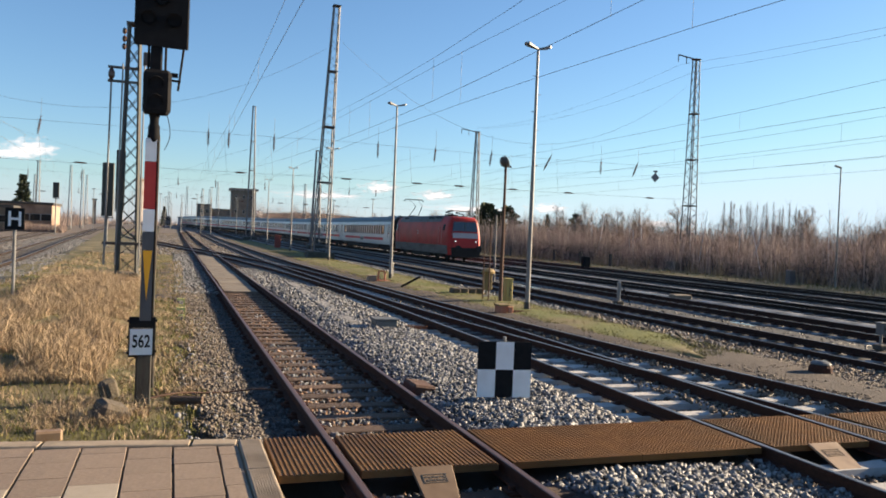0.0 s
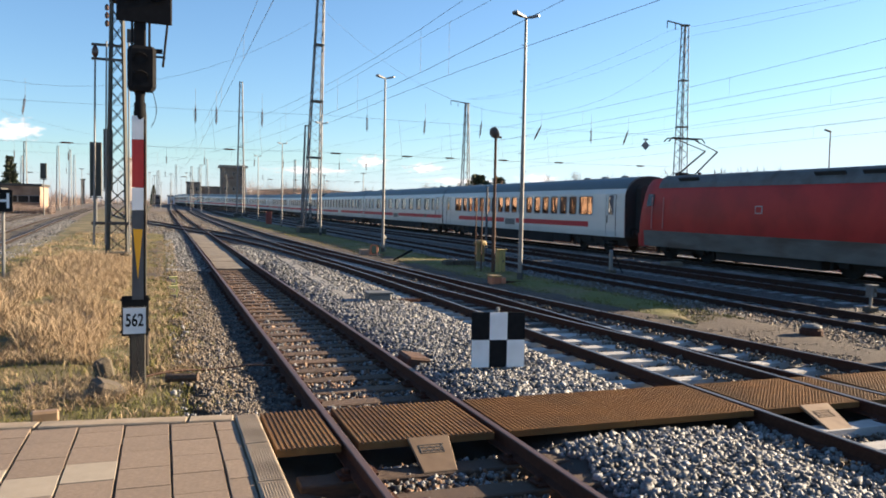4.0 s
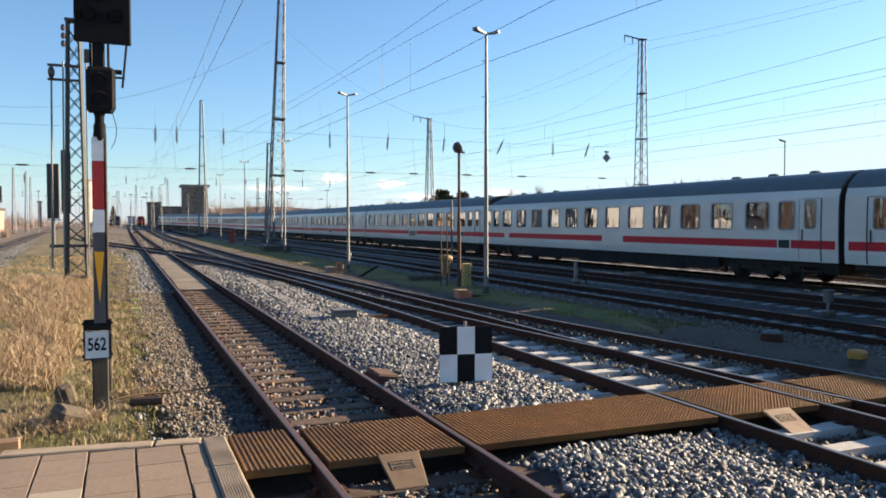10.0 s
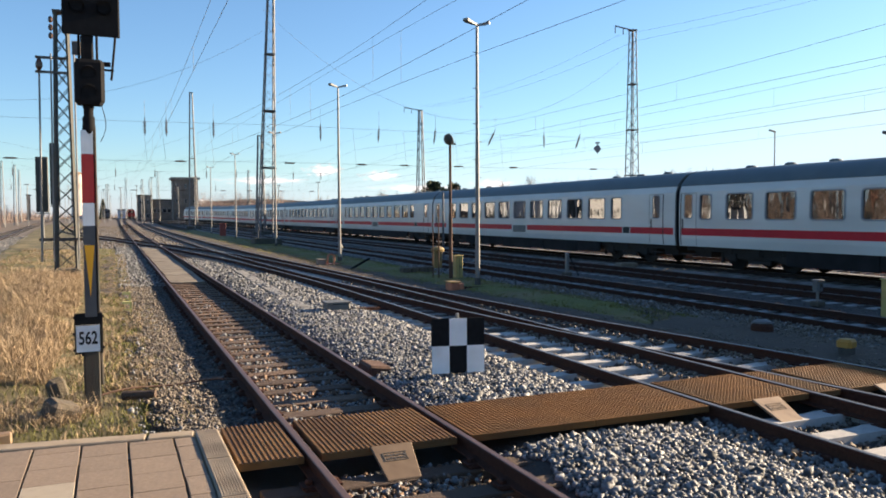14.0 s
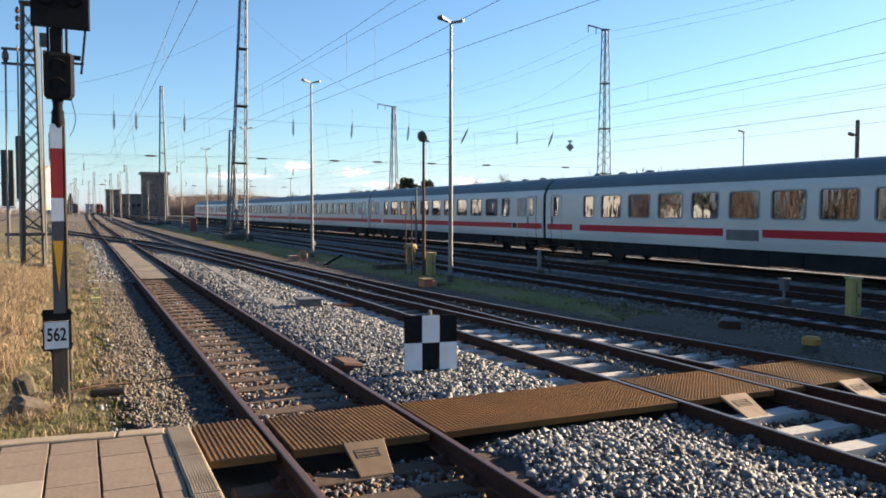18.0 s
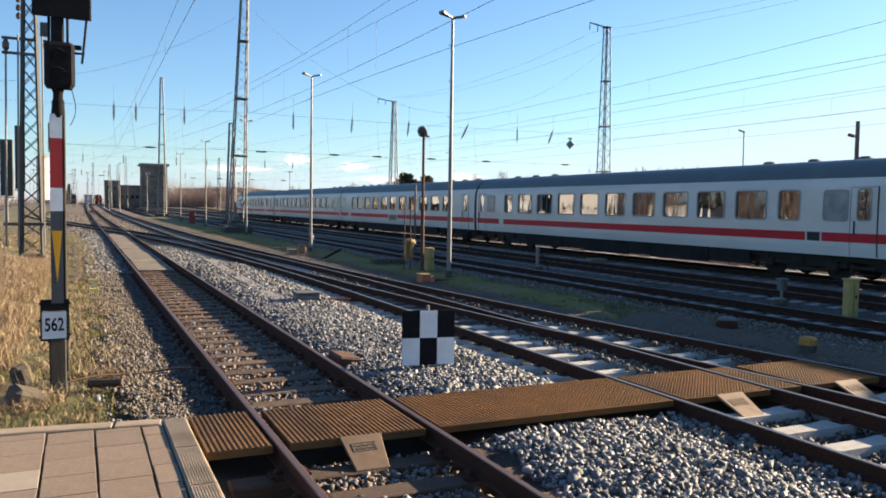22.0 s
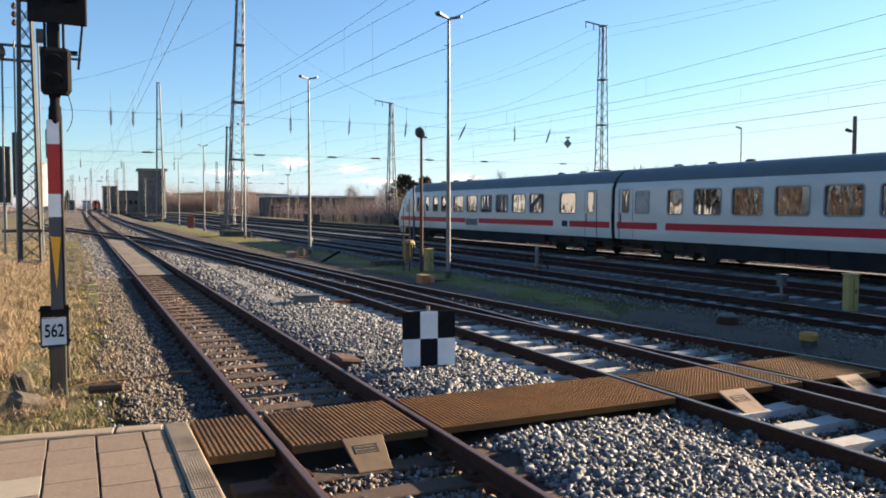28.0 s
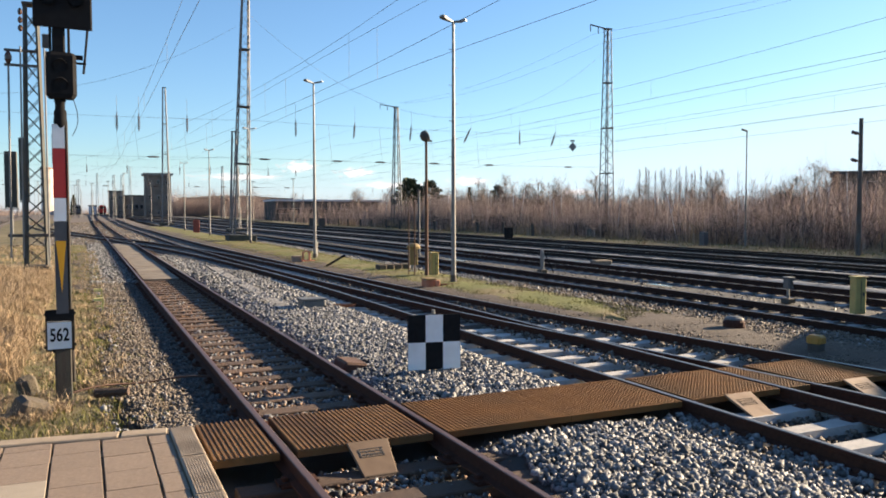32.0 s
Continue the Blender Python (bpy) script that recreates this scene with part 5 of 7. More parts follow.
SALOON = [(3.0, 4.4)] + [(4.68 + 1.085 * i, 5.48 + 1.085 * i) for i in range(16)] + [(22.05, 23.4)]
COACHES = [
    coach(SALOON, (1.2, 24.9), stripe=((3.4, 12.4), (14.2, 22.6)), warm=True, boards=(13.3,), label="grey and white coach with red stripe and copper tinted windows"),
    coach(WIDE, (1.2, 24.9), stripe=((0.1, 4.0), (4.6, 12.4), (14.2, 26.0)), boards=(13.3,), display=4.3, label="grey and white passenger coach with red stripe and widely spaced windows"),
    coach(BISTRO, (1.1, 25.65), stripe=((0.1, 1.9), (2.5, 11.6), (13.3, 23.0), (23.6, 26.0)), slope_roof=True, display=2.2, label="grey and white dining coach with a roof sloping at one end"),
    coach(OPEN, (1.1, 25.6), stripe=((0.1, 3.2), (3.8, 12.4), (14.2, 26.0)), boards=(13.3,), display=3.5, label="grey and white passenger coach with red stripe and grey board"),
    coach(TYPE_A, (1.2, 25.2), stripe=((0.1, 3.0), (3.6, 12.4), (14.2, 23.2), (23.8, 26.0)), boards=(13.3,), display=3.3, label="grey and white compartment coach with a grey board under the windows"),
    coach(TYPE_B, (1.1, 25.4), stripe=((0.1, 2.55), (3.15, 22.9), (23.4, 26.0)), frosted=((1.65, 2.5), (23.9, 24.75)), display=2.85, label="grey and white compartment coach with frosted end windows"),
]
A, B = COACHES[4], COACHES[5]
COACHES = COACHES[:4] + [A, copy_thing(A, Matrix()), B, copy_thing(B, Matrix()), copy_thing(A, Matrix()), copy_thing(B, Matrix())]
COACHES.append(coach([(2.68, 4.04)] + [(5.47 + 1.8 * i, 6.83 + 1.8 * i) for i in range(7)] + [(18.15, 18.95), (20.75, 21.58)], (1.5, 19.88), L=26.6, stripe=((0.1, 3.2), (4.6, 12.5), (14.2, 22.7)), nose=True, boards=(13.4,), display=3.6, label="white control car with red stripe and rounded driving cab"))


# ---- loose stones, grass and brush ----
def chunk():
    """An angular block, one corner for each of its eight points."""
    v = np.array([(x, y, z) for z in (-1, 1) for x, y in ((-1, -1), (1, -1), (1, 1), (-1, 1))]) * 0.72
    q = ((3, 2, 1, 0), (4, 5, 6, 7), (0, 1, 5, 4), (1, 2, 6, 5), (2, 3, 7, 6), (3, 0, 4, 7))
    return v, np.array([t for a, b, c, d in q for t in ((a, b, c), (a, c, d))])


def octahedron():
    return np.array([(1, 0, 0), (-1, 0, 0), (0, 1, 0), (0, -1, 0), (0, 0, 1), (0, 0, -1.0)]), np.array([(0, 2, 4), (2, 1, 4), (1, 3, 4), (3, 0, 4), (2, 0, 5), (1, 2, 5), (3, 1, 5), (0, 3, 5)])


def spins(n, rng):
    q = rng.normal(size=(n, 4))
    q /= np.linalg.norm(q, axis=1)[:, None]
    w, x, y, z = q.T
    return np.stack([1 - 2 * (y * y + z * z), 2 * (x * y - z * w), 2 * (x * z + y * w), 2 * (x * y + z * w), 1 - 2 * (x * x + z * z), 2 * (y * z - x * w),
                     2 * (x * z - y * w), 2 * (y * z + x * w), 1 - 2 * (x * x + y * y)], 1).reshape(n, 3, 3)


def stones(name, n, box, size, mat, label, height, seed, fine=True, keep=None):
    rng = np.random.default_rng(seed)
    bv, bf = chunk() if fine else octahedron()
    x0, x1, y0, y1 = box
    xy = np.stack([rng.uniform(x0, x1, n), y0 + (y1 - y0) * rng.uniform(0, 1, n) ** 1.35], 1)
    if keep is not None:
        xy = xy[[bool(keep(a, b)) for a, b in xy]]
        n = len(xy)
    s = size * np.exp(rng.normal(0, 0.28, (n, 1))) * rng.uniform(0.6, 1.25, (n, 3))
    v = bv[None] * (1 + rng.uniform(-0.62, 0.36, (n, len(bv), 3))) * s[:, None, :] * 0.5
    v = np.einsum("nij,nkj->nki", spins(n, rng), v)
    z = np.array([height(a, b) for a, b in xy]) + size * rng.uniform(-0.15, 0.5, n)
    v += np.stack([xy[:, 0], xy[:, 1], z], 1)[:, None, :]
    f = bf[None] + (np.arange(n) * len(bv))[:, None, None]
    return tagged(new(name, big_mesh(name, v.reshape(-1, 3), f.reshape(-1, 3), mat)), label, "stones", kind="stuff")


def off_deck(x, y):
    return not (6.75 < y < 8.1)


def gaps(lo):
    """Keeps what lies between the sleepers."""
    return lambda x, y: off_deck(x, y) and lo < ((y - Y_NEAR - 0.3) / 0.63) % 1 < 1 - lo


def t1_bed(x, y):
    return -0.245 + (0.012 if int((y - Y_NEAR - 0.3) / 0.315) % 2 else 0.0)


stones("ballast_stones", 44000, (3.22, 5.75, 1.2, 21), 0.054, STONE, "loose pale grey crushed ballast stones heaped between tracks", heap, 1, keep=lambda x, y: off_deck(x, y) and (y > 8 or x > 3.52 + 0.25 * noise.noise((x * 3, y * 2, 2))))
stones("ballast_stones", 9500, (3.2, 5.6, 20, 44), 0.078, STONE, "pale grey ballast stones further along the heap", lambda x, y: heap(x, y) if y < 30 else -0.19, 2, False)
stones("ballast_stones", 11000, (1.66, 2.98, 1.5, 29), 0.044, STONE_RUST, "rust stained ballast stones between wooden sleepers", t1_bed, 3, keep=off_deck)
stones("ballast_stones", 20000, (0.0, 1.1, 8.15, 30), 0.037, STONE_BROWN, "brownish ballast stones on the track shoulder", lambda x, y: -0.17 + rough(x, y, 0.03, 2) + 0.05 * max(0, 0.9 - x), 4, keep=lambda x, y: x + 0.5 * noise.noise((x, y, 0)) > 0.25 + random.random() * 0.35)
stones("ballast_stones", 7500, (5.5, 7.9, 1.5, 24), 0.048, STONE_BROWN, "dark ballast stones between concrete sleepers", lambda x, y: -0.238, 5, keep=gaps(0.22))
stones("ballast_stones", 5000, (7.65, 9.7, 3.0, 22), 0.055, STONE_BROWN, "ballast stones inside the turnout", lambda x, y: -0.238, 6, keep=gaps(0.22))
stones("ballast_stones", 1300, (5.35, 6.02, 1.5, 6.75), 0.052, STONE, "grey ballast over the sleeper ends before the crossing", lambda x, y: -0.15, 67)
stones("ballast_stones", 500, (3.1, 3.6, 1.5, 6.75), 0.05, STONE_RUST, "rust stained stones at the ends of the wooden sleepers", lambda x, y: -0.24, 68)
stones("ballast_stones", 6500, (5.9, 9.8, 8.2, 26), 0.05, STONE_BROWN, "ballast thrown over the ends of the concrete sleepers", lambda x, y: -0.135, 66, keep=lambda x, y: 0.22 + 0.12 * noise.noise((x, y * 3, 7)) < x - centre("b", y) < 0.66 or 0.3 < x - centre("c", y) < 0.66)
stones("ballast_stones", 9000, (3.45, 5.7, -13.5, 1.4), 0.07, STONE, "grey ballast heaped between the tracks beside the platform", heap, 70, False)
stones("ballast_stones", 7000, (1.66, 2.98, -13.5, 1.7), 0.06, STONE_RUST, "rust stained ballast of the siding beside the platform", t1_bed, 71, False)
stones("ballast_stones", 7000, (5.5, 7.9, -13.5, 1.7), 0.06, STONE_BROWN, "dark ballast between concrete sleepers beside the platform", lambda x, y: -0.238, 72, False, gaps(0.22))
stones("ballast_stones", 9000, (11.6, 13.0, 8, 60), 0.075, STONE, "grey ballast shoulder beside the grass strip", lambda x, y: (-0.17 if x < 12.7 else -0.22) + rough(x, y, 0.04, 1.5), 7, False)
stones("ballast_stones", 17000, (13.0, 21.4, 9, 60), 0.06, STONE_DARK, "dark oily ballast stones of the yard", lambda x, y: -0.235, 8, False)
stones("ballast_stones", 1800, (15.2, 16.8, 9, 60), 0.06, STONE_DARK, "dark ballast stones between two yard tracks", lambda x, y: -0.215, 52, False)
stones("ballast_stones", 20000, (-11.0, -4.6, 14, 100), 0.085, STONE, "pale ballast shoulder of the main track", lambda x, y: -0.16, 9, False, keep=lambda x, y: 0.95 < x - centre("i", y) < 2.3 + 0.5 * random.random())
stones("ballast_stones", 14000, (-15.5, -8.8, 14, 110), 0.09, STONE, "pale ballast between the main tracks", lambda x, y: -0.19, 57, False, keep=lambda x, y: -3.0 < x - centre("i", y) < -1.35)


def blades(name, n, sampler, hgt, width, mat, label, seed, lean=0.35, ground=None, tuft=0.0):
    """Bent tapering blades, two segments each."""
    rng = np.random.default_rng(seed)
    xy = sampler(rng, n)
    n = len(xy)
    z0 = np.array([ground(a, b) for a, b in xy])
    h = hgt * np.exp(rng.normal(0, 0.35, n))
    if tuft:
        h *= np.array([1 + tuft * noise.noise((a * 1.7, b * 1.4, 5.0)) + 0.5 * tuft * noise.noise((a * 5, b * 4, 8.0)) for a, b in xy])
    az = rng.uniform(0, 2 * np.pi, n)
    d = np.stack([np.cos(az), np.sin(az), np.zeros(n)], 1)
    ln = (rng.uniform(0.1, 1.0, n) * lean * h)[:, None]
    fz = rng.uniform(0, 2 * np.pi, n)
    w = (width * rng.uniform(0.6, 1.4, n))[:, None] * np.stack([np.cos(fz), np.sin(fz), np.zeros(n)], 1) / 2
    b = np.stack([xy[:, 0], xy[:, 1], z0 - 0.02], 1)
    up = np.array([0, 0, 1.0])
    mid = b + d * ln * 0.3 + up * (h * 0.6)[:, None]
    tip = b + d * ln + up * h[:, None] * 0.95
    v = np.stack([b - w, b + w, mid - w * 0.7, mid + w * 0.7, tip - w * 0.12, tip + w * 0.12], 1)
    f = np.array([(0, 1, 3, 2), (2, 3, 5, 4)])[None] + (np.arange(n) * 6)[:, None, None]
    return tagged(new(name, big_mesh(name, v.reshape(-1, 3), f.reshape(-1, 4), mat)), label, "grass", kind="stuff")


def clumped(x0, x1, y0, y1, thr, scale, ease=1.3):
    def take(rng, n):
        a = np.stack([rng.uniform(x0, x1, n * 3), y0 + (y1 - y0) * rng.uniform(0, 1, n * 3) ** ease], 1)
        k = [noise.noise((p[0] * scale, p[1] * scale, 9.0)) + 0.3 * noise.noise((p[0] * scale * 4, p[1] * scale * 4, 2.0)) > thr for p in a]
        return a[np.array(k)][:n]
    return take


def on_bank(rng, n):
    """Points on the grassy bank, thicker in tussocks."""
    a = np.stack([rng.uniform(-4.15, -0.85, n * 2), 11.5 + 20.0 * rng.uniform(0, 1, n * 2) ** 1.25], 1)
    k = [noise.noise((p[0] * 1.1, p[1] * 0.8, 9.0)) > -0.22 and p[0] > -3.95 + 0.35 * noise.noise((p[1] * 0.6, 3.0, 1.0)) for p in a]
    return a[np.array(k)][:n]


blades("dry_grass", 70000, on_bank, 0.155, 0.0095, STRAW, "tall dry straw coloured grass on the bank", 11, 1.2, verge_z, 0.9)
blades("dry_grass", 1500, clumped(0.1, 0.85, 9.5, 24, 0.12, 1.8), 0.06, 0.008, STRAW, "dry stalks growing through the ballast shoulder", 53, 1.6, lambda x, y: -0.15)
blades("short_grass", 2200, clumped(0.0, 0.8, 9.0, 26, 0.1, 1.5), 0.045, 0.009, GRASS, "green weeds growing through the ballast shoulder", 54, 1.2, lambda x, y: -0.15)
blades("dry_grass", 3500, clumped(-0.9, 0.25, 10.5, 24, -0.05, 1.2), 0.10, 0.010, STRAW, "low dry tufts beside the ballast shoulder", 44, 1.6, verge_z)
blades("short_grass", 9000, clumped(-5.6, 0.1, 21, 58, -0.2, 0.6), 0.07, 0.02, GRASS, "green grass further along the verge", 45, 0.9, verge_z)
blades("short_grass", 8000, clumped(-1.0, 0.45, 11, 50, -0.15, 1.6), 0.05, 0.014, GRASS, "short grass along the edge of the path", 50, 1.0, lambda x, y: -0.13)
blades("dry_grass", 5000, clumped(-1.1, 0.5, 11, 50, 0.05, 1.3), 0.09, 0.012, STRAW, "dry tufts along the edge of the path", 51, 1.5, lambda x, y: -0.13)
blades("dry_grass", 7000, clumped(-5.4, -0.9, 21, 60, 0.0, 0.5), 0.13, 0.02, STRAW, "thin dry grass further along the verge", 12, 0.7, verge_z)
blades("short_grass", 30000, clumped(-5.5, 0.4, 8.3, 34, -0.3, 0.9), 0.05, 0.012, GRASS, "short mossy green grass on the verge", 13, 0.8, verge_z)
blades("short_grass", 7000, clumped(-5.5, 0.3, 8.2, 11.6, -0.25, 1.3), 0.06, 0.009, GRASS, "green grass along the platform kerb", 43, 1.0, verge_z)
blades("dry_grass", 4200, clumped(-5.5, 0.2, 8.3, 11.4, 0.05, 1.6), 0.085, 0.009, STRAW, "dry tufts round the signal post", 14, 1.2, verge_z)
blades("dry_grass", 1500, clumped(-1.5, -0.2, 9.2, 10.5, -0.1, 2.2), 0.13, 0.008, STRAW, "bleached dead stalks round the foot of the signal", 55, 1.8, verge_z)
blades("short_grass", 26000, clumped(8.4, 11.6, 13.2, 75, -0.2, 0.8), 0.045, 0.018, GRASS, "short green grass on the narrow strip", 15, 1.0, lambda x, y: -0.1 if x > centre("c", y) + 1.9 + 0.3 * noise.noise((y * 0.5, 2, 0)) else -0.3)
blades("dry_grass", 5000, clumped(8.6, 11.6, 13.2, 75, 0.1, 0.7), 0.06, 0.014, STRAW, "straw in the mossy strip", 64, 1.3, lambda x, y: -0.1 if x > centre("c", y) + 1.9 else -0.3)
blades("dry_grass", 9000, clumped(34.5, 39.8, 8, 150, -0.1, 0.3), 0.2, 0.03, STRAW, "dry grass below the thicket", 16, 1.1, lambda x, y: -0.15)
blades("short_grass", 9000, clumped(34.5, 39.5, 8, 150, -0.3, 0.25), 0.12, 0.04, GRASS, "green grass below the thicket", 62, 1.0, lambda x, y: -0.15)
blades("dry_grass", 5000, clumped(39.0, 41.5, 8, 130, 0.12, 0.2), 0.9, 0.03, STRAW, "pale reeds at the foot of the thicket", 63, 0.5, lambda x, y: -0.2)


def cones(base, tip, r):
    """Three-sided spikes: arrays of base and tip points and radii."""
    n = len(base)
    d = tip - base
    d /= np.linalg.norm(d, axis=1)[:, None] + 1e-9
    a = np.cross(d, np.array([0.31, 0.91, 0.23]))
    a /= np.linalg.norm(a, axis=1)[:, None]
    b = np.cross(d, a)
    r = r[:, None]
    v = np.stack([base + a * r, base - a * r * 0.5 + b * r * 0.87, base - a * r * 0.5 - b * r * 0.87, tip], 1)
    f = np.array([(0, 1, 3), (1, 2, 3), (2, 0, 3)])[None] + (np.arange(n) * 4)[:, None, None]
    return v.reshape(-1, 3), f.reshape(-1, 3)


def brush(name, n, area, hgt, r, mat, label, seed, twigs=7, spread=0.45, lean=0.15):
    """Bare upright stems with rising side twigs."""
    rng = np.random.default_rng(seed)
    x0, x1, y0, y1 = area
    b = np.stack([x0 + (x1 - x0) * rng.uniform(0, 1, n), y0 + (y1 - y0) * rng.uniform(0, 1, n), np.full(n, -0.3)], 1)
    k = np.array([0.72 + 0.55 * noise.noise((p[0] * 0.1, p[1] * 0.07, 4.0)) + 0.25 * noise.noise((p[0] * 0.5, p[1] * 0.4, 1.0)) for p in b])
    h = hgt * k * np.exp(rng.normal(0, 0.16, n))
    t = b + np.stack([rng.normal(0, lean, n) * h, rng.normal(0, lean, n) * h, h], 1)
    B, T, R = [b], [t], [np.full(n, r) * rng.uniform(0.6, 1.3, n)]
    for _ in range(twigs):
        u = rng.uniform(0.12, 0.85, n)[:, None]
        o = b + (t - b) * u
        ln = (h * (1 - u[:, 0] * 0.6) * rng.uniform(0.2, 0.5, n))[:, None]
        az = rng.uniform(0, 2 * np.pi, n)
        e = o + ln * np.stack([np.cos(az) * spread, np.sin(az) * spread, rng.uniform(0.25, 1.0, n)], 1)
        B.append(o), T.append(e), R.append(np.full(n, r * 0.42))
    v, f = cones(np.concatenate(B), np.concatenate(T), np.concatenate(R))
    return tagged(new(name, big_mesh(name, v, f, mat)), label, "thicket", kind="stuff")


brush("thicket", 1400, (38.5, 46, 10, 120), 1.7, 0.018, TWIG_PALE, "pale dry brush in front of the thicket", 20, 9, 0.8)
# low spreading stems, darker than the rest of the thicket
brush("thicket", 2400, (39.5, 45, 10, 120), 2.5, 0.02, BARK_DARK, "dark tangled low brush at the foot of the thicket", 56, 14, 1.3, 0.5)
brush("thicket", 6800, (40, 56, 12, 110), 4.5, 0.02, TWIG, "dense leafless reddish brown thicket behind the yard", 21, 15, 0.42)
brush("thicket", 2600, (39.5, 50, 12, 120), 4.9, 0.034, TWIG_PALE, "slim pale saplings at the edge of the thicket", 26, 4, 0.3, 0.09)
brush("thicket", 5000, (38, 70, 110, 300), 5.6, 0.06, TWIG, "leafless thicket further down the line", 22)
brush("thicket", 8500, (56, 95, 10, 150), 5.9, 0.03, BARK, "taller bare scrub behind the thicket", 23)
brush("thicket", 1600, (60, 90, 112, 150), 7.2, 0.045, BARK_DARK, "dark bare woods rising behind the thicket", 65, 12, 0.6)
brush("thicket", 2500, (12, 60, 300, 420), 7.5, 0.12, TWIG, "far bare woods beyond the yard", 24)
brush("thicket", 1500, (26, 56, 262, 288), 9.5, 0.05, TWIG, "rounded brown bushes before the warehouse", 61, 16, 0.7)
brush("thicket", 1800, (-75, -30, 170, 400), 6.0, 0.1, TWIG, "far bare bushes behind the station", 25)


def bare_tree(x, y, hgt, seed, label, wide=0.27, n=1500, category="tree"):
    """Trunk, limbs that reach into a rounded crown, boughs and many fine twigs."""
    rng = np.random.default_rng(seed)
    t = thing("bare_tree", label, category, pose(x, y, -0.3), "bare trees")
    part("trunk", Geo().tube((0, 0, 0), (0.1, 0, hgt * 0.5), hgt * 0.014, hgt * 0.009, 8).tube((0.1, 0, hgt * 0.5), (0.0, 0.1, hgt * 0.9), hgt * 0.009, 0.015, 6), BARK, t)
    def spread(k, r):
        d = rng.normal(size=(k, 3))
        return d / np.linalg.norm(d, axis=1)[:, None] * r[:, None]
    nl = 46
    e = spread(nl, rng.uniform(0.35, 1.0, nl) ** 0.5) * np.array([wide, wide, 0.36]) * hgt + np.array([0, 0, 0.62 * hgt])
    reach = np.linalg.norm(e[:, :2], axis=1)
    b = np.stack([np.zeros(nl), np.zeros(nl), np.clip(e[:, 2] - reach * rng.uniform(0.7, 1.6, nl) - 0.04 * hgt, 0.14 * hgt, 0.85 * hgt)], 1)
    v, f = cones(b, e, np.full(nl, hgt * 0.0042))
    part("limb", big_mesh("limb", v, f, BARK), None, t)
    m = n // 4
    i = rng.integers(0, nl, m)
    o = b[i] + (e[i] - b[i]) * rng.uniform(0.35, 0.95, m)[:, None]
    q = o + (spread(m, np.ones(m)) + np.array([0, 0, 0.55])) * (hgt * rng.uniform(0.05, 0.12, m))[:, None]
    j = rng.integers(0, m, n)
    o2 = o[j] + (q[j] - o[j]) * rng.uniform(0.2, 1.0, n)[:, None]
    q2 = o2 + (spread(n, np.ones(n)) + np.array([0, 0, 0.5])) * (hgt * rng.uniform(0.03, 0.07, n))[:, None]
    v, f = cones(np.concatenate([o, o2]), np.concatenate([q, q2]), np.concatenate([np.full(m, 0.018), np.full(n, 0.009)]))
    part("crown", big_mesh("crown", v, f, TWIG_THIN), None, t, "crown of fine bare twigs")
    return t


def poplar(x, y, hgt, seed, label):
    """A thin leader with steep limbs and a few fine twigs."""
    rng = np.random.default_rng(seed)
    t = thing("bare_tree", label, "tree", pose(x, y, -0.3), "bare trees")
    part("trunk", Geo().tube((0, 0, 0), (0.05, 0, hgt), 0.04, 0.012, 6), BARK, t)
    nl = 44
    u = rng.uniform(0.12, 0.93, nl)
    az = rng.uniform(0, 2 * np.pi, nl)
    b = np.stack([np.zeros(nl), np.zeros(nl), u * hgt], 1)
    ln = hgt * (1.0 - u) * rng.uniform(0.45, 0.9, nl)
    e = b + np.stack([np.cos(az) * ln * 0.20, np.sin(az) * ln * 0.20, ln], 1)
    v, f = cones(b, e, np.full(nl, 0.013))
    part("limb", big_mesh("limb", v, f, BARK), None, t)
    i = rng.integers(0, nl, 160)
    o = b[i] + (e[i] - b[i]) * rng.uniform(0.1, 0.8, 160)[:, None]
    a2 = rng.uniform(0, 2 * np.pi, 160)
    t2 = o + (hgt * rng.uniform(0.04, 0.11, 160))[:, None] * np.stack([np.cos(a2) * 0.25, np.sin(a2) * 0.25, np.ones(160)], 1)
    v, f = cones(o, t2, np.full(160, 0.009))
    part("crown", big_mesh("crown", v, f, TWIG_THIN), None, t, "crown of fine bare twigs")
    return t


for i in range(17):
    poplar(75.4 + i * 0.80 + 0.25 * math.sin(i * 2.1), 95 - i * 0.2, 9.0 + 0.35 * math.sin(i * 1.7) - 0.06 * abs(i - 6), 100 + i, "slender bare poplar in a row behind the thicket")
for i, (x, y, hg) in enumerate(((80.6, 85, 8.6), (82.0, 86, 7.6), (79.2, 84, 7.2), (95.5, 90, 7.0), (73.0, 62, 8.4), (74.5, 61, 7.2), (71.5, 63, 6.8), (65.5, 100, 5.6), (60, 150, 6.8), (54, 165, 7), (58, 175, 7.4), (62, 120, 6), (52, 210, 8.0), (86, 96, 6.4), (68, 62, 5.2)) + tuple((56 + (k * 7.3) % 26 + k * 0.5, 92 + (k * 23) % 110, 7.4 + (k * 5 % 7) * 0.25) for k in range(22))):
    bare_tree(x, y, hg, 140 + i, "bare spreading tree above the thicket", 0.30, 1600)


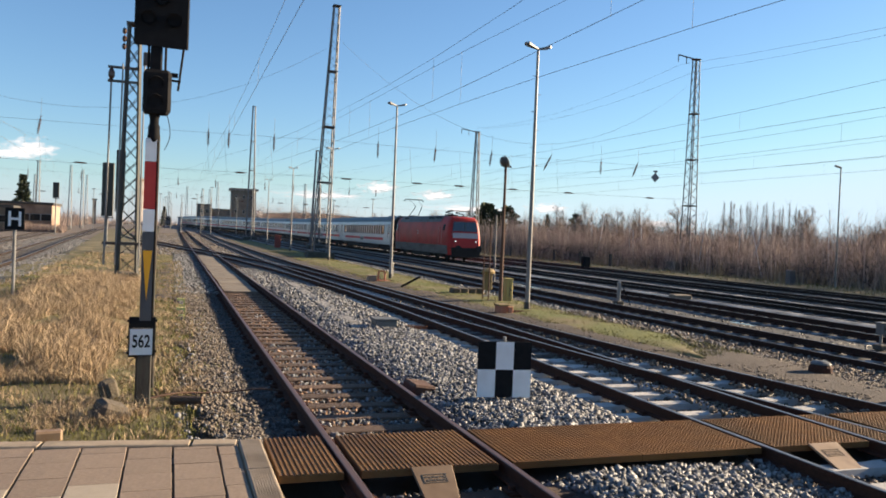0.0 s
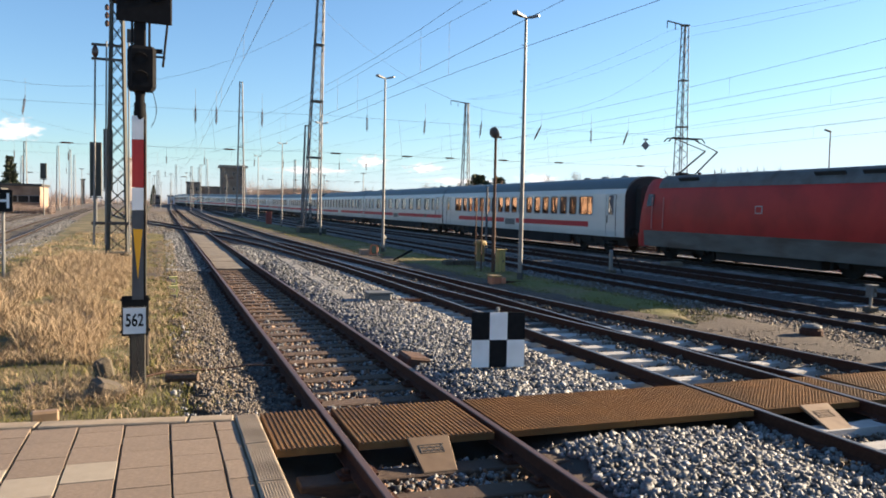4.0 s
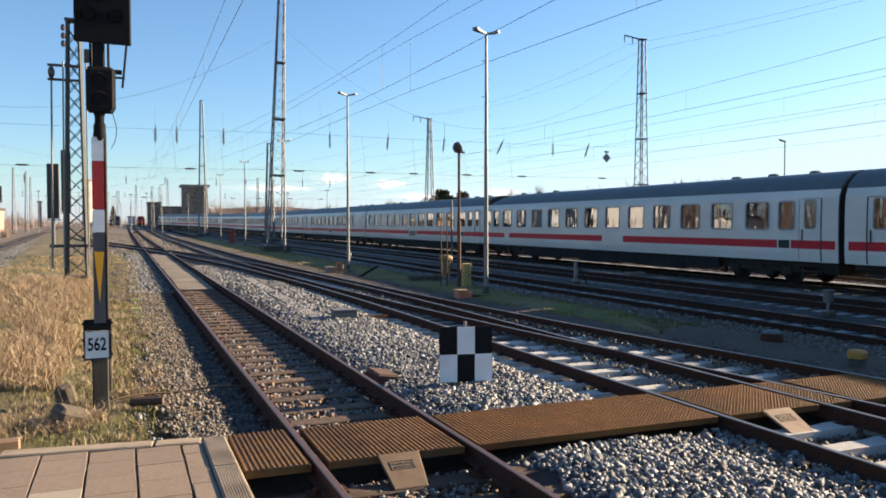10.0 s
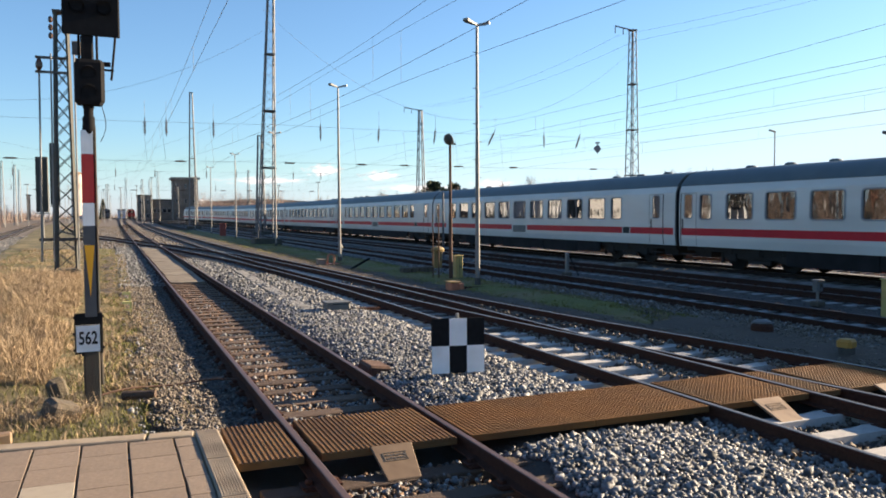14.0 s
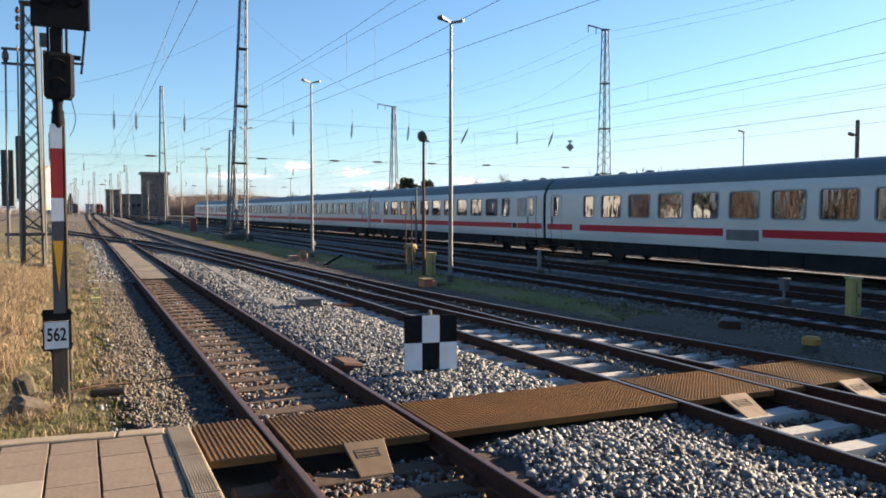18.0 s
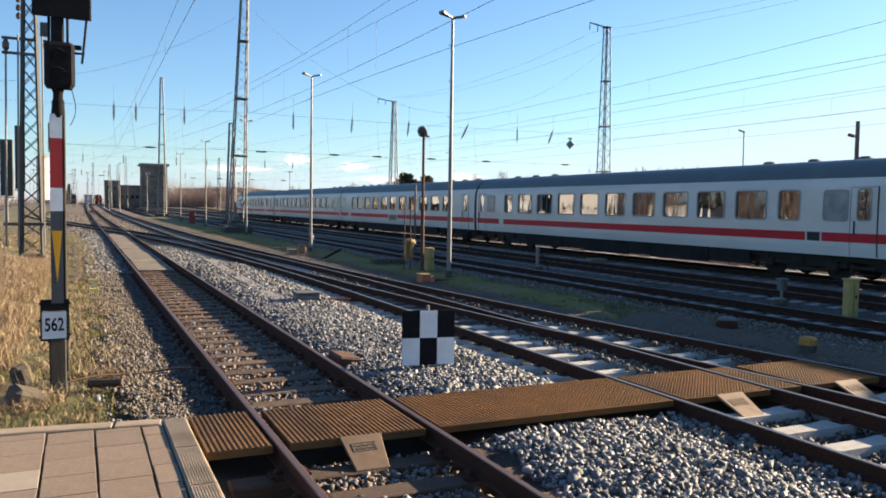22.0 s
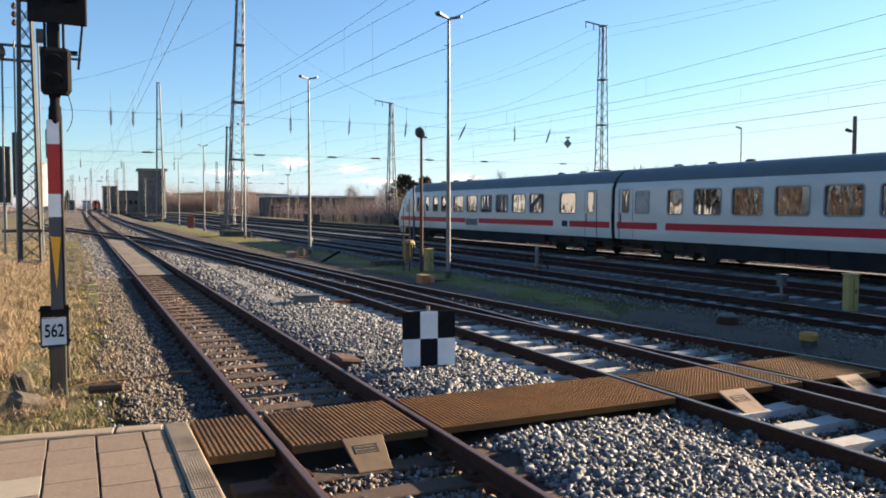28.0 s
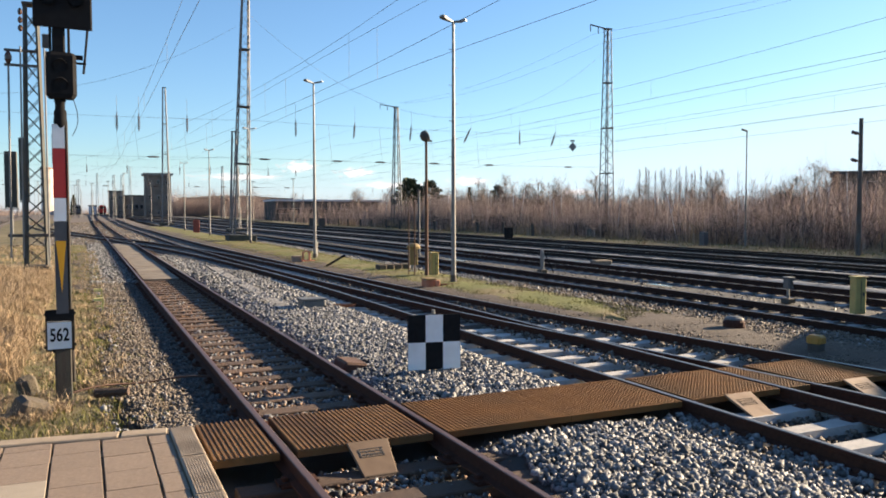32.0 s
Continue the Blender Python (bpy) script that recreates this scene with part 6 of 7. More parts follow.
def conifer(x, y, hgt, wid, seed, label, ball=False):
    rng = np.random.default_rng(seed)
    t = thing("conifer", label, "tree", pose(x, y, -0.3), "conifers")
    part("trunk", Geo().tube((0, 0, 0), (0, 0, hgt * 0.9), hgt * 0.03, 0.03, 7), BARK, t)
    n = 1800
    u = rng.uniform(0.08, 1, n)
    prof = (np.sin(np.pi * np.clip(u, 0, 1) ** 0.8) ** 0.6 if ball else (1.02 - u)) * wid / 2
    rad = prof * rng.uniform(0.35, 1.0, n) * (0.8 + 0.3 * np.sin(u * 40))
    az = rng.uniform(0, 2 * np.pi, n)
    o = np.stack([np.cos(az) * rad, np.sin(az) * rad, u * hgt], 1)
    dd = np.stack([np.cos(az), np.sin(az), rng.uniform(-0.3, 0.9, n)], 1) * rng.uniform(0.25, 0.6, n)[:, None] * wid * 0.22
    s = np.cross(dd, rng.normal(size=(n, 3)))
    s *= 0.35 * np.linalg.norm(dd, axis=1)[:, None] / (np.linalg.norm(s, axis=1)[:, None] + 1e-6)
    v = np.stack([o - s, o + s, o + dd + s * 0.4, o + dd - s * 0.4], 1).reshape(-1, 3)
    f = np.arange(n * 4).reshape(-1, 4)
    part("crown", big_mesh("crown", v, f, NEEDLE), None, t, "dark green needle crown")
    return t


conifer(48.6, 120, 7.6, 5.5, 31, "dark rounded pine bush behind the tracks", True)
conifer(51.8, 119, 7.2, 5.0, 32, "dark rounded pine beside its neighbour", True)
conifer(75.7, 140, 7.5, 3.4, 33, "dark pine over the thicket", True)
conifer(88, 138, 6.6, 2.6, 36, "small dark spruce over the thicket")
conifer(62, 125, 6.6, 2.0, 37, "small dark spruce over the thicket")
conifer(-27.5, 170, 10.4, 5.4, 34, "dark spruce by the station buildings")
conifer(-4.2, 400, 10.0, 5.0, 38, "hazy spruce where the tracks end")
conifer(84, 76, 4.6, 5.0, 35, "dark evergreen bush by the brick building", True)


# ---- buildings ----
def birch(x, y, hgt, seed, label="pale birch in the belt of trees across the station", girth=0.16):
    """Leaning pale trunk with a thin crown."""
    rng = np.random.default_rng(seed)
    t = thing("bare_tree", label, "tree", pose(x, y, -0.3), "bare trees")
    lx, ly = rng.normal(0, 0.7, 2) * (1 if girth > 0.1 else 0.5)
    part("trunk", Geo().tube((0, 0, 0), (lx, ly, hgt * 0.6), girth, girth * 0.6, 7).tube((lx, ly, hgt * 0.6), (lx * 1.3, ly * 1.6, hgt), girth * 0.6, 0.02, 6), FACADE, t)
    n = 220 if girth > 0.1 else 90
    u = rng.uniform(0.3, 1.0, n)
    o = np.stack([lx * u, ly * u, u * hgt], 1)
    d = rng.normal(size=(n, 3)) * np.array([1, 1, 0.6]) + np.array([0, 0, 0.7])
    v, f = cones(o, o + d * (hgt * rng.uniform(0.06, 0.14, n))[:, None], np.full(n, girth * 0.125))
    part("crown", big_mesh("crown", v, f, BARK_DARK if girth > 0.1 else TWIG), None, t, "thin crown of fine twigs")
    return t


for i in range(16):
    birch(-41.5 - 1.7 * (i % 3), 48 + i * 4.1, 9.5 + (i * 3 % 4), 300 + i)
for i in range(26):
    birch(41.2 + (i * 7 % 5) * 1.1, 30 + i * 3.3 + (i * 5 % 4) * 0.8, 3.6 + (i * 3 % 5) * 0.4, 400 + i, "slim pale birch at the edge of the thicket", 0.035)
for i in range(9):
    conifer(-47.5 - 2.0 * (i % 2), 34 + i * 9.0 + (i % 3), 10.5 + (i * 5 % 4), 6.5, 200 + i, "dark spruce in the belt of trees across the station")
def building(name, x, y, w, d, h, wall_m, roof_m, label, cols=0, rows=0, win=(1.2, 1.4), turn=0, parapet=0.4, hip=0.0, eave=0.3):
    t = thing(name, label, "building", pose(x, y, -0.4, 0, 0, turn))
    part("wall", Geo().box((0, 0, h / 2), (w, d, h)), wall_m, t)
    part("roof", Geo().loft([[(sx * (w / 2 + eave) * k, sy * (d / 2 + eave) * k, z) for sx, sy in ((-1, -1), (1, -1), (1, 1), (-1, 1))] for z, k in ((h, 1.0), (h + parapet, 1.0), (h + parapet + hip, 0.9 if not hip else 0.2))]), roof_m, t)
    for i in range(cols):
        for j in range(rows):
            wx = -w / 2 + (i + 0.5) * w / cols
            wz = (j + 0.55) * h / rows
            p = part("window", Geo().box((wx, -d / 2 - 0.02, wz), (win[0], 0.1, win[1])), FRAME_GREY, t)
            part("pane", Geo().box((wx, -d / 2 - 0.06, wz), (win[0] - 0.15, 0.06, win[1] - 0.15)), GLASS_DARK, p)
    return t


building("brick_tower", 20.5, 255, 7.2, 7.2, 13.5, TOWER_BRICK, CONCRETE, "dark brick signal tower with a flat pale overhanging roof", 3, 3, (0.7, 1.2), parapet=0.7, eave=0.6)
building("brick_shed", 10.0, 290, 4.4, 9, 9.3, TOWER_BRICK, ROOF_DARK, "grey brown brick shed beside the tower", 2, 2)
building("brick_shed", 15.6, 292, 6.4, 9, 7.9, TOWER_BRICK, ROOF_DARK, "lower brick wing between shed and tower", 4, 1)
building("warehouse", 56, 330, 46, 14, 7.6, PLASTER_WARM, ROOF_DARK, "dull ochre warehouse far behind brown bushes", 12, 1, (1.8, 1.6), hip=1.2)
dome = thing("white_dome_tank", "white rounded tank top beyond the tower", "tank", pose(29.0, 300, -0.4))
part("shell", Geo().lathe([(2.6, 0), (2.6, 6.2), (2.3, 7.4), (1.5, 8.2), (0.4, 8.6), (0.05, 8.6)], n=20), FACADE, dome, smooth=True)
building("goods_hall", 51.5, 182, 25, 12, 4.9, ROOF_DARK, FACADE, "long dark goods hall with a pale roof edge", 10, 1, (2.6, 1.2))
building("brick_block", 98.5, 69, 18, 12, 7.2, BRICK, ROOF_DARK, "flat-roofed brown brick block behind bare trees", 6, 2, turn=-50)
building("brick_wing", 102, 57, 24, 12, 5.6, BRICK, ROOF_DARK, "lower wing of the brown brick block", 7, 1, turn=-50)
building("station_building", -52, 129, 25, 12, 10.5, CREAM_FACADE, ROOF_DARK, "cream plastered house beside the main tracks", 7, 3, (1.1, 1.6), turn=90)
building("town_house", -53, 153, 9, 12, 9.0, FACADE, ROOF_DARK, "narrow white town house", 3, 3, (1.1, 1.6), turn=90)
building("town_house", -52, 188, 36, 12, 10.5, FACADE, ROOF_DARK, "long pale town house with rows of windows", 10, 3, (1.2, 1.7), turn=90)
building("town_house", -54, 225, 24, 12, 10.5, CREAM_FACADE, ROOF_DARK, "warm plastered town house beyond the station", 6, 3, (1.4, 1.8), turn=90)
building("outbuilding", -41, 91, 9, 5, 5.6, FACADE, ROOF_DARK, "white two storey outbuilding among bare trees", 2, 2, (1.4, 1.2), turn=90)
building("station_hall", -23.2, 150, 8.2, 10, 4.7, PLASTER_WARM, ROOF_DARK, "low pale station hall with a dark roof", 5, 1, (1.6, 1.2))
building("station_canopy", -30.0, 146, 12, 14, 3.9, BRICK, ROOF_DARK, "dark flat-roofed platform building", 4, 1, (1.4, 1.2))
building("station_annex", -34, 190, 16, 10, 5.0, BRICK, PLASTER, "low brick annex behind the main tracks", 7, 1)
silo = thing("pale_silo", "tall round pale concrete silo far away", "silo", pose(-12.3, 330, -0.4))
part("wall", Geo().tube((0, 0, 0), (0, 0, 18.5), 2.1, n=24), SILO_PINK, silo, smooth=True)
part("roof", Geo().lathe([(2.2, 18.5), (2.2, 18.9), (0.3, 19.6)], n=24), PLASTER_WARM, silo)
building("far_chimney_block", -28.8, 330, 1.2, 1.2, 10.3, PLASTER_WARM, ROOF_DARK, "narrow brick block on the skyline")
def far_wagon(x, y, mat, label):
    t = thing("railway_wagon", label, "wagon", pose(x, y, 1.05))
    part("body", Geo().loft([[(px, q, pz) for px, pz in ((-1.4, 0.9), (-1.45, 2.6), (-1.2, 3.5), (-0.6, 3.85), (0.6, 3.85), (1.2, 3.5), (1.45, 2.6), (1.4, 0.9))] for q in (0, 18)]), mat, t)
    part("windscreen", Geo().box((0, -0.03, 2.75), (2.0, 0.06, 0.8), bevel=0.02), GLASS_DARK, t)
    part("underframe", Geo().box((0, 9, 0.55), (2.2, 17, 0.7)), UNDER, t)
    return t


far_wagon(6.6, 335, LOCO_RED, "red railcar standing far down the yard")
far_wagon(-2.2, 325, NAVY, "blue grey wagon standing far down the line")
brush("thicket", 900, (-60, 25, 425, 470), 5.0, 0.12, TWIG, "hazy bare trees where the tracks end", 29, 6, 0.8)
building("signal_hut", 3.4, 362, 3.0, 3.0, 5.0, FACADE, ROOF_DARK, "small white hut far down the line", 1, 1)
building("station_end", -24, -55, 72, 4, 6.5, BRICK, ROOF_DARK, "plain brick end wall of the station behind the platform")
brush("thicket", 900, (-30, -16.6, 139, 144), 1.9, 0.05, TWIG, "low dark bushes before the station hall", 27, 8, 0.8)
brush("thicket", 1500, (-50, -43, -10, 110), 9.5, 0.07, BARK_DARK, "tall dark hedge before the station building", 28, 9, 0.6)
for i in range(12):
    bare_tree(-37 - (i % 3) * 2, 30 + i * 6.6 + (i % 2) * 2, 11 + (i % 4), 180 + i, "bare tree before the station building", 0.26, 700)
for i in range(22):
    tagged(part("fence_post", Geo().box((37.2 + 0.1 * math.sin(i * 3), 62 + i * 5.5, 0.35), (0.22, 0.22, 1.3), bevel=0.02), DARK), "short dark fence post before the thicket", "post", "fence posts")
stones("ballast_stones", 13000, (1.66, 2.98, 1.5, 26), 0.047, STONE, "scattered pale stones among the brown ballast", t1_bed, 10, keep=lambda x, y: off_deck(x, y) and random.random() < (1.0 if y < 16 else 0.4))
for x, y, w, d in ((20.0, 30.0, 0.3, 1.2), (15.82, 18.9, 0.3, 0.7), (24.35, 32.8, 0.35, 1.0), (20.0, 40.0, 0.4, 1.8), (24.73, 27.9, 0.35, 0.9), (24.35, 20.5, 0.35, 0.7), (15.6, 33.0, 0.35, 1.6)):
    n = 18
    ring = [(x + w * 0.45 * (0.8 + 0.4 * noise.noise((i, x, y))) * math.cos(2 * math.pi * i / n), y + d * (0.8 + 0.4 * noise.noise((i, y, x))) * math.sin(2 * math.pi * i / n), -0.115) for i in range(n)]
    tagged(part("puddle", Geo().add(ring + [(x, y, -0.115)], [(i, (i + 1) % n, n) for i in range(n)]), PUDDLE), "shallow shining puddle between yard tracks", "puddle", "puddles", kind="structure")
stones("ballast_stones", 5000, (0.1, 1.5, 27, 62), 0.075, STONE, "pale ballast shoulder beside the sandy path", lambda x, y: -0.16, 41, False)
# brake dust stain, with the rail's shadow put into the stone colour
stones("ballast_stones", 6500, (1.02, 1.5, 8.15, 28), 0.045, STONE_DARK, "stained stones beside the rail, coloured darker for the rail's shade", lambda x, y: -0.21, 46)
stones("ballast_stones", 2400, (3.12, 3.45, 8.15, 28), 0.045, STONE_RUST, "rust stained stones beside the rail", lambda x, y: -0.2, 47)
stones("ballast_stones", 400, (0.1, 1.05, 8.2, 27), 0.038, STONE, "pale stones strewn over the brown shoulder", lambda x, y: -0.15 + rough(x, y, 0.03, 2) + 0.05 * max(0, 0.9 - x), 42)
stones("ballast_stones", 6000, (-5.5, 5.0, 62, 175), 0.13, STONE_BROWN, "coarse brown ballast where the tracks converge", lambda x, y: -0.2 + rise(y), 58, False)
stones("ballast_stones", 3000, (-4.5, 5.0, 60, 150), 0.12, STONE, "pale stones where the tracks converge", lambda x, y: -0.19 + rise(y), 59, False)
stones("ballast_stones", 8000, (-15.5, -6.4, 14, 75), 0.09, STONE_BROWN, "brown ballast stones under the main tracks", lambda x, y: -0.2, 19, False)
stones("ballast_stones", 4500, (10.7, 12.7, 7.5, 22), 0.05, STONE_BROWN, "ballast spilt beside the yard track", lambda x, y: -0.135, 69, keep=lambda x, y: x > 11.3 + 0.8 * noise.noise((x, y * 0.7, 3)))
stones("ballast_stones", 5000, (9.7, 12.4, 7.8, 14.5), 0.03, STONE_BROWN, "small stones trodden into the sandy ground", lambda x, y: -0.125, 48, keep=lambda x, y: noise.noise((x * 1.3, y * 1.3, 4)) > -0.15)
stones("ballast_stones", 2600, (8.3, 10.2, 14, 40), 0.036, STONE_BROWN, "small stones on the sandy strip", lambda x, y: -0.12, 49, False, keep=lambda x, y: x > centre("c", y) + 1.0)


# ---- overhead line ----
def wire_path(g, pts, r):
    n = 5
    rings = [[(x + r * math.cos(2 * math.pi * i / n), y, z + r * math.sin(2 * math.pi * i / n)) for i in range(n)] for x, y, z in pts]
    g.loft(rings, caps=False)


SUPPORT = [-3.0, 62.0, 127.0, 192.0, 257.0]


def overhead(key, label, zc=6.0, zm=7.45, off=0.0, low=0.55):
    """Contact wire, sagging messenger wire and droppers over one track."""
    t = thing("overhead_line", label, "overhead wire", group="overhead lines")
    g1, g2, g3 = Geo(), Geo(), Geo()
    for a, b in zip([-68.0] + SUPPORT, SUPPORT):
        ys = np.linspace(a, b, 14)
        zs = [zc + low + (zm - zc - low) * (2 * (y - a) / (b - a) - 1) ** 2 for y in ys]
        stag = [0.3 * (1 if SUPPORT.index(b) % 2 else -1) * (2 * (y - a) / (b - a) - 1) for y in ys]
        xs = [centre(key, y) + off + s for y, s in zip(ys, stag)]
        wire_path(g1, [(x, y, zc) for x, y in zip(xs, ys)], 0.006)
        wire_path(g2, [(x, y, z) for x, y, z in zip(xs, ys, zs)], 0.0055)
        for x, y, z in list(zip(xs, ys, zs))[1:-1:2]:
            g3.tube((x, y, zc), (x, y, z), 0.004, n=4, caps=False)
    for b in SUPPORT:
        part("hanger", Geo().tube((centre(key, b) + off + 0.3 * (1 if SUPPORT.index(b) % 2 else -1), b, zc), (centre(key, b) + off, b, 9.15), 0.008, n=4), WIRE, t)
    part("contact_wire", g1, WIRE, t)
    part("messenger_wire", g2, WIRE, t)
    part("dropper_wire", g3, WIRE, t, kind="stuff")
    return t


for key, words in (("a", "overhead line above the siding"), ("b", "overhead line above the curving track"), ("c", "overhead line above the turnout track"),
                   ("e", "overhead line above the second yard track"), ("f", "overhead line above the train"), ("g", "overhead line behind the train"),
                   ("h", "overhead line beside the thicket"), ("i", "overhead line above the main track"), ("j", "overhead line above the second main track")):
    overhead(key, words + ", thin dark copper wires", off={"a": -0.2, "b": 0.3, "c": 0.6}.get(key, 0.0), low={"b": 1.25, "c": 1.5}.get(key, 0.6), zm=7.9 if key == "c" else 7.45)


def insulator_rod(g, x, y, z, ln, lean=0.0):
    for i in range(7):
        u = 0.2 + 0.1 * i
        g.tube((x + lean * u, y, z - ln * u), (x + lean * (u + 0.05), y, z - ln * (u + 0.05)), 0.09, n=8)
    g.tube((x, y, z), (x + lean, y, z - ln), 0.03, n=6)


def wire_path_x(g, pts, r):
    """A bent wire that runs mainly across the yard."""
    return g.loft([[(x, y + r * math.cos(a), z + r * math.sin(a)) for a in (0, 1.57, 3.14, 4.71)] for x, y, z in pts])


def head_span(y, x0, x1, z_top, z_low, hangers, label, rods=()):
    t = thing("head_span", label, "overhead wire", group="head spans")
    xs = np.linspace(x0, x1, 20)
    for sag, zt in ((z_top - z_low - 1.0, z_top), (0.15, z_low), (0.12, z_low - 2.9)):
        pts = [(x, y, zt - sag * (1 - (2 * (x - x0) / (x1 - x0) - 1) ** 2)) for x in xs]
        part("span_wire", wire_path_x(Geo(), pts, 0.009), WIRE, t)
    for x, lean in hangers:
        h = Geo()
        insulator_rod(h, x, y, z_low + 0.2, 1.35, lean)
        part("insulator", h, PORCELAIN, t)
        part("hanger_wire", Geo().tube((x, y, z_low + 0.2), (x, y, z_low + 1.4), 0.01, n=4), WIRE, t)
    for x in rods:
        part("span_insulator", Geo().loft([[(x + u, y + r * math.cos(a), z_low - 2.98 + r * math.sin(a)) for a in (0, 1.05, 2.1, 3.14, 4.19, 5.24)] for u, r in ((-0.45, 0.02), (-0.25, 0.07), (0.2, 0.07), (0.45, 0.02))]), PORCELAIN, t)
    return t


head_span(62.0, 11.0, 46.0, 18.0, 9.2, ((15.4, 0.0), (20.3, -0.1), (25.3, -0.15), (30.9, -0.7), (35.8, 0.0), (39.6, -0.5)), "cross span with brown insulators between two tall masts", (12.9, 18.8, 22.5, 27.4, 32.7, 41.0))
head_span(62.4, -26.0, 11.0, 16.4, 9.2, ((-9.1, -0.2), (2.3, 0.0), (3.8, 0.0), (7.2, 0.0)), "cross span with insulators above the near tracks", (-12.0, -6.5, 4.75))
head_span(127.0, -28.0, 44.0, 17.0, 9.0, ((-20.0, 0), (-13.0, 0), (-8.0, 0), (0.5, 0), (6.0, 0), (13.5, 0), (18, 0), (22.4, 0), (27, 0), (31.5, 0)), "distant cross span over the whole yard", (-18.0, -10.0, 3.0, 10.0, 16.0, 20.0, 25.0, 30.0))
head_span(192.0, -30.0, 44.0, 17.0, 9.0, ((-20.0, 0), (-13.0, 0), (-8.0, 0), (0.5, 0), (6.0, 0), (13.5, 0), (18, 0), (22.4, 0), (27, 0)), "far cross span over the whole yard")

plate = thing("diamond_sign", "dark diamond shaped line sign hanging in the cross span", "sign", pose(41.4, 61.9, 8.1))
part("plate", Geo().box((0, 0, 0), (0.62, 0.03, 0.62), Matrix.Rotation(radians(45), 4, "Y")), SIGN_GREY, plate)
part("clamp", Geo().box((0, 0, 0.55), (0.45, 0.05, 0.14)).box((0, 0, 0.45), (0.08, 0.04, 0.2)), NAVY, plate)

# heavy feeder wires and stays
feed = thing("feeder_line", "heavy dark feeder wires strung along the masts", "overhead wire")
for pts, r in ((((46.4, 63.4, 18.6), (43.0, 8.0, 15.5), (41.0, -40.0, 18.0)), 0.009), (((44.6, 63.4, 19.0), (41.2, 8.0, 15.2), (39.4, -40.0, 18.0)), 0.009), (((44.6, 63.4, 19.0), (40.0, 104.0, 17.3)), 0.009), (((46.4, 63.4, 18.6), (41.0, 104.0, 17.3)), 0.009)):
    g = Geo()
    curve = []
    for i in range(13):
        u = i / 12
        if len(pts) == 3:
            p = [(1 - u) ** 2 * a + 2 * u * (1 - u) * (2 * b - (a + c) / 2) + u * u * c for a, b, c in zip(*pts)]
        else:
            p = [a + (b - a) * u - (0, 0, 1.2)[k] * 4 * u * (1 - u) for k, (a, b) in enumerate(zip(*pts))]
        curve.append(p)
    wire_path(g, curve, r)
    part("wire", g, WIRE, feed)

# arms, stays and tension tube on the crossed mast
for z in (8.15, 7.62):
    part("cross_arm", Geo().box((-0.36, -0.25, z), (1.05, 0.09, 0.09)), STEEL_GREY, MAST_X)
part("arm_insulator", Geo().lathe([(0.03, 7.62), (0.09, 7.74), (0.12, 7.80), (0.12, 7.94), (0.09, 8.02), (0.03, 8.15)], (-0.76, -0.25, 0), 12), PORCELAIN, MAST_X)
part("tension_tube", Geo().tube((-0.80, -0.6, 0.6), (-0.76, -0.25, 7.6), 0.035, n=8), GALV, MAST_X)
part("tension_tube", Geo().tube((-0.40, -0.6, 0.6), (-0.36, -0.3, 8.3), 0.03, n=8), GALV, MAST_X)
part("tension_tube", Geo().tube((0.44, -0.6, 0.6), (0.42, -0.3, 8.3), 0.03, n=8), GALV, MAST_X)
part("stay_bar", Geo().box((0.1, -0.4, 1.42), (2.0, 0.06, 0.11)), STEEL_GREY, MAST_X)
top = Geo()
for z in (8.9, 9.2, 9.5):
    top.lathe([(0.03, z), (0.08, z + 0.06), (0.08, z + 0.16), (0.03, z + 0.24)], (-0.36, 0, 0), 10)
part("insulator_string", top, PORCELAIN, MAST_X)
part("clamp_box", Geo().box((0.5, -0.1, 8.6), (0.3, 0.2, 0.5), bevel=0.03).box((0.55, 0.1, 8.1), (0.25, 0.2, 0.3), bevel=0.03), STEEL_GREY, MAST_X)


def signal_screen(x, y, zb, zt, w, label):
    t = thing("light_signal", label, "signal", pose(x, y, -0.3), "signals at the main tracks")
    part("pole", Geo().tube((0, 0.1, 0), (0, 0.1, zt + 0.2), 0.08), GALV, t)
    part("screen", Geo().box((0, 0, (zb + zt) / 2 + 0.3), (w, 0.2, zt - zb), bevel=0.06), SCREEN, t)
    part("cage", Geo().box((0, 0.2, zb + 0.2), (w * 1.1, 0.4, 0.08)), STEEL_GREY, t)
    return t


signal_screen(-5.50, 75, 2.5, 7.2, 0.98, "dark light signal screen at the main track")
signal_screen(-4.45, 74, 3.1, 8.3, 0.75, "tall dark light signal screen behind the lattice mast")
signal_screen(-2.15, 74, 6.4, 8.7, 0.42, "small dark signal screen on a pole")
signal_screen(-16.0, 125, 5.1, 7.3, 0.85, "dark light signal between the main tracks")


def yard_post(x, y, h, r, label, mat, arms=()):
    t = thing("post", label, "post", pose(x, y, -0.2))
    part("pole", Geo().tube((0, 0, 0), (0, 0, h), r, r * 0.8, 10), mat, t)
    for z, l in arms:
        part("arm", Geo().tube((0, 0, z), (-l, 0, z + 0.1), 0.04).tube((-l * 0.5, 0, z + 0.05), (-l, 0, z + 0.1), 0.09), PORCELAIN, t)
    return t


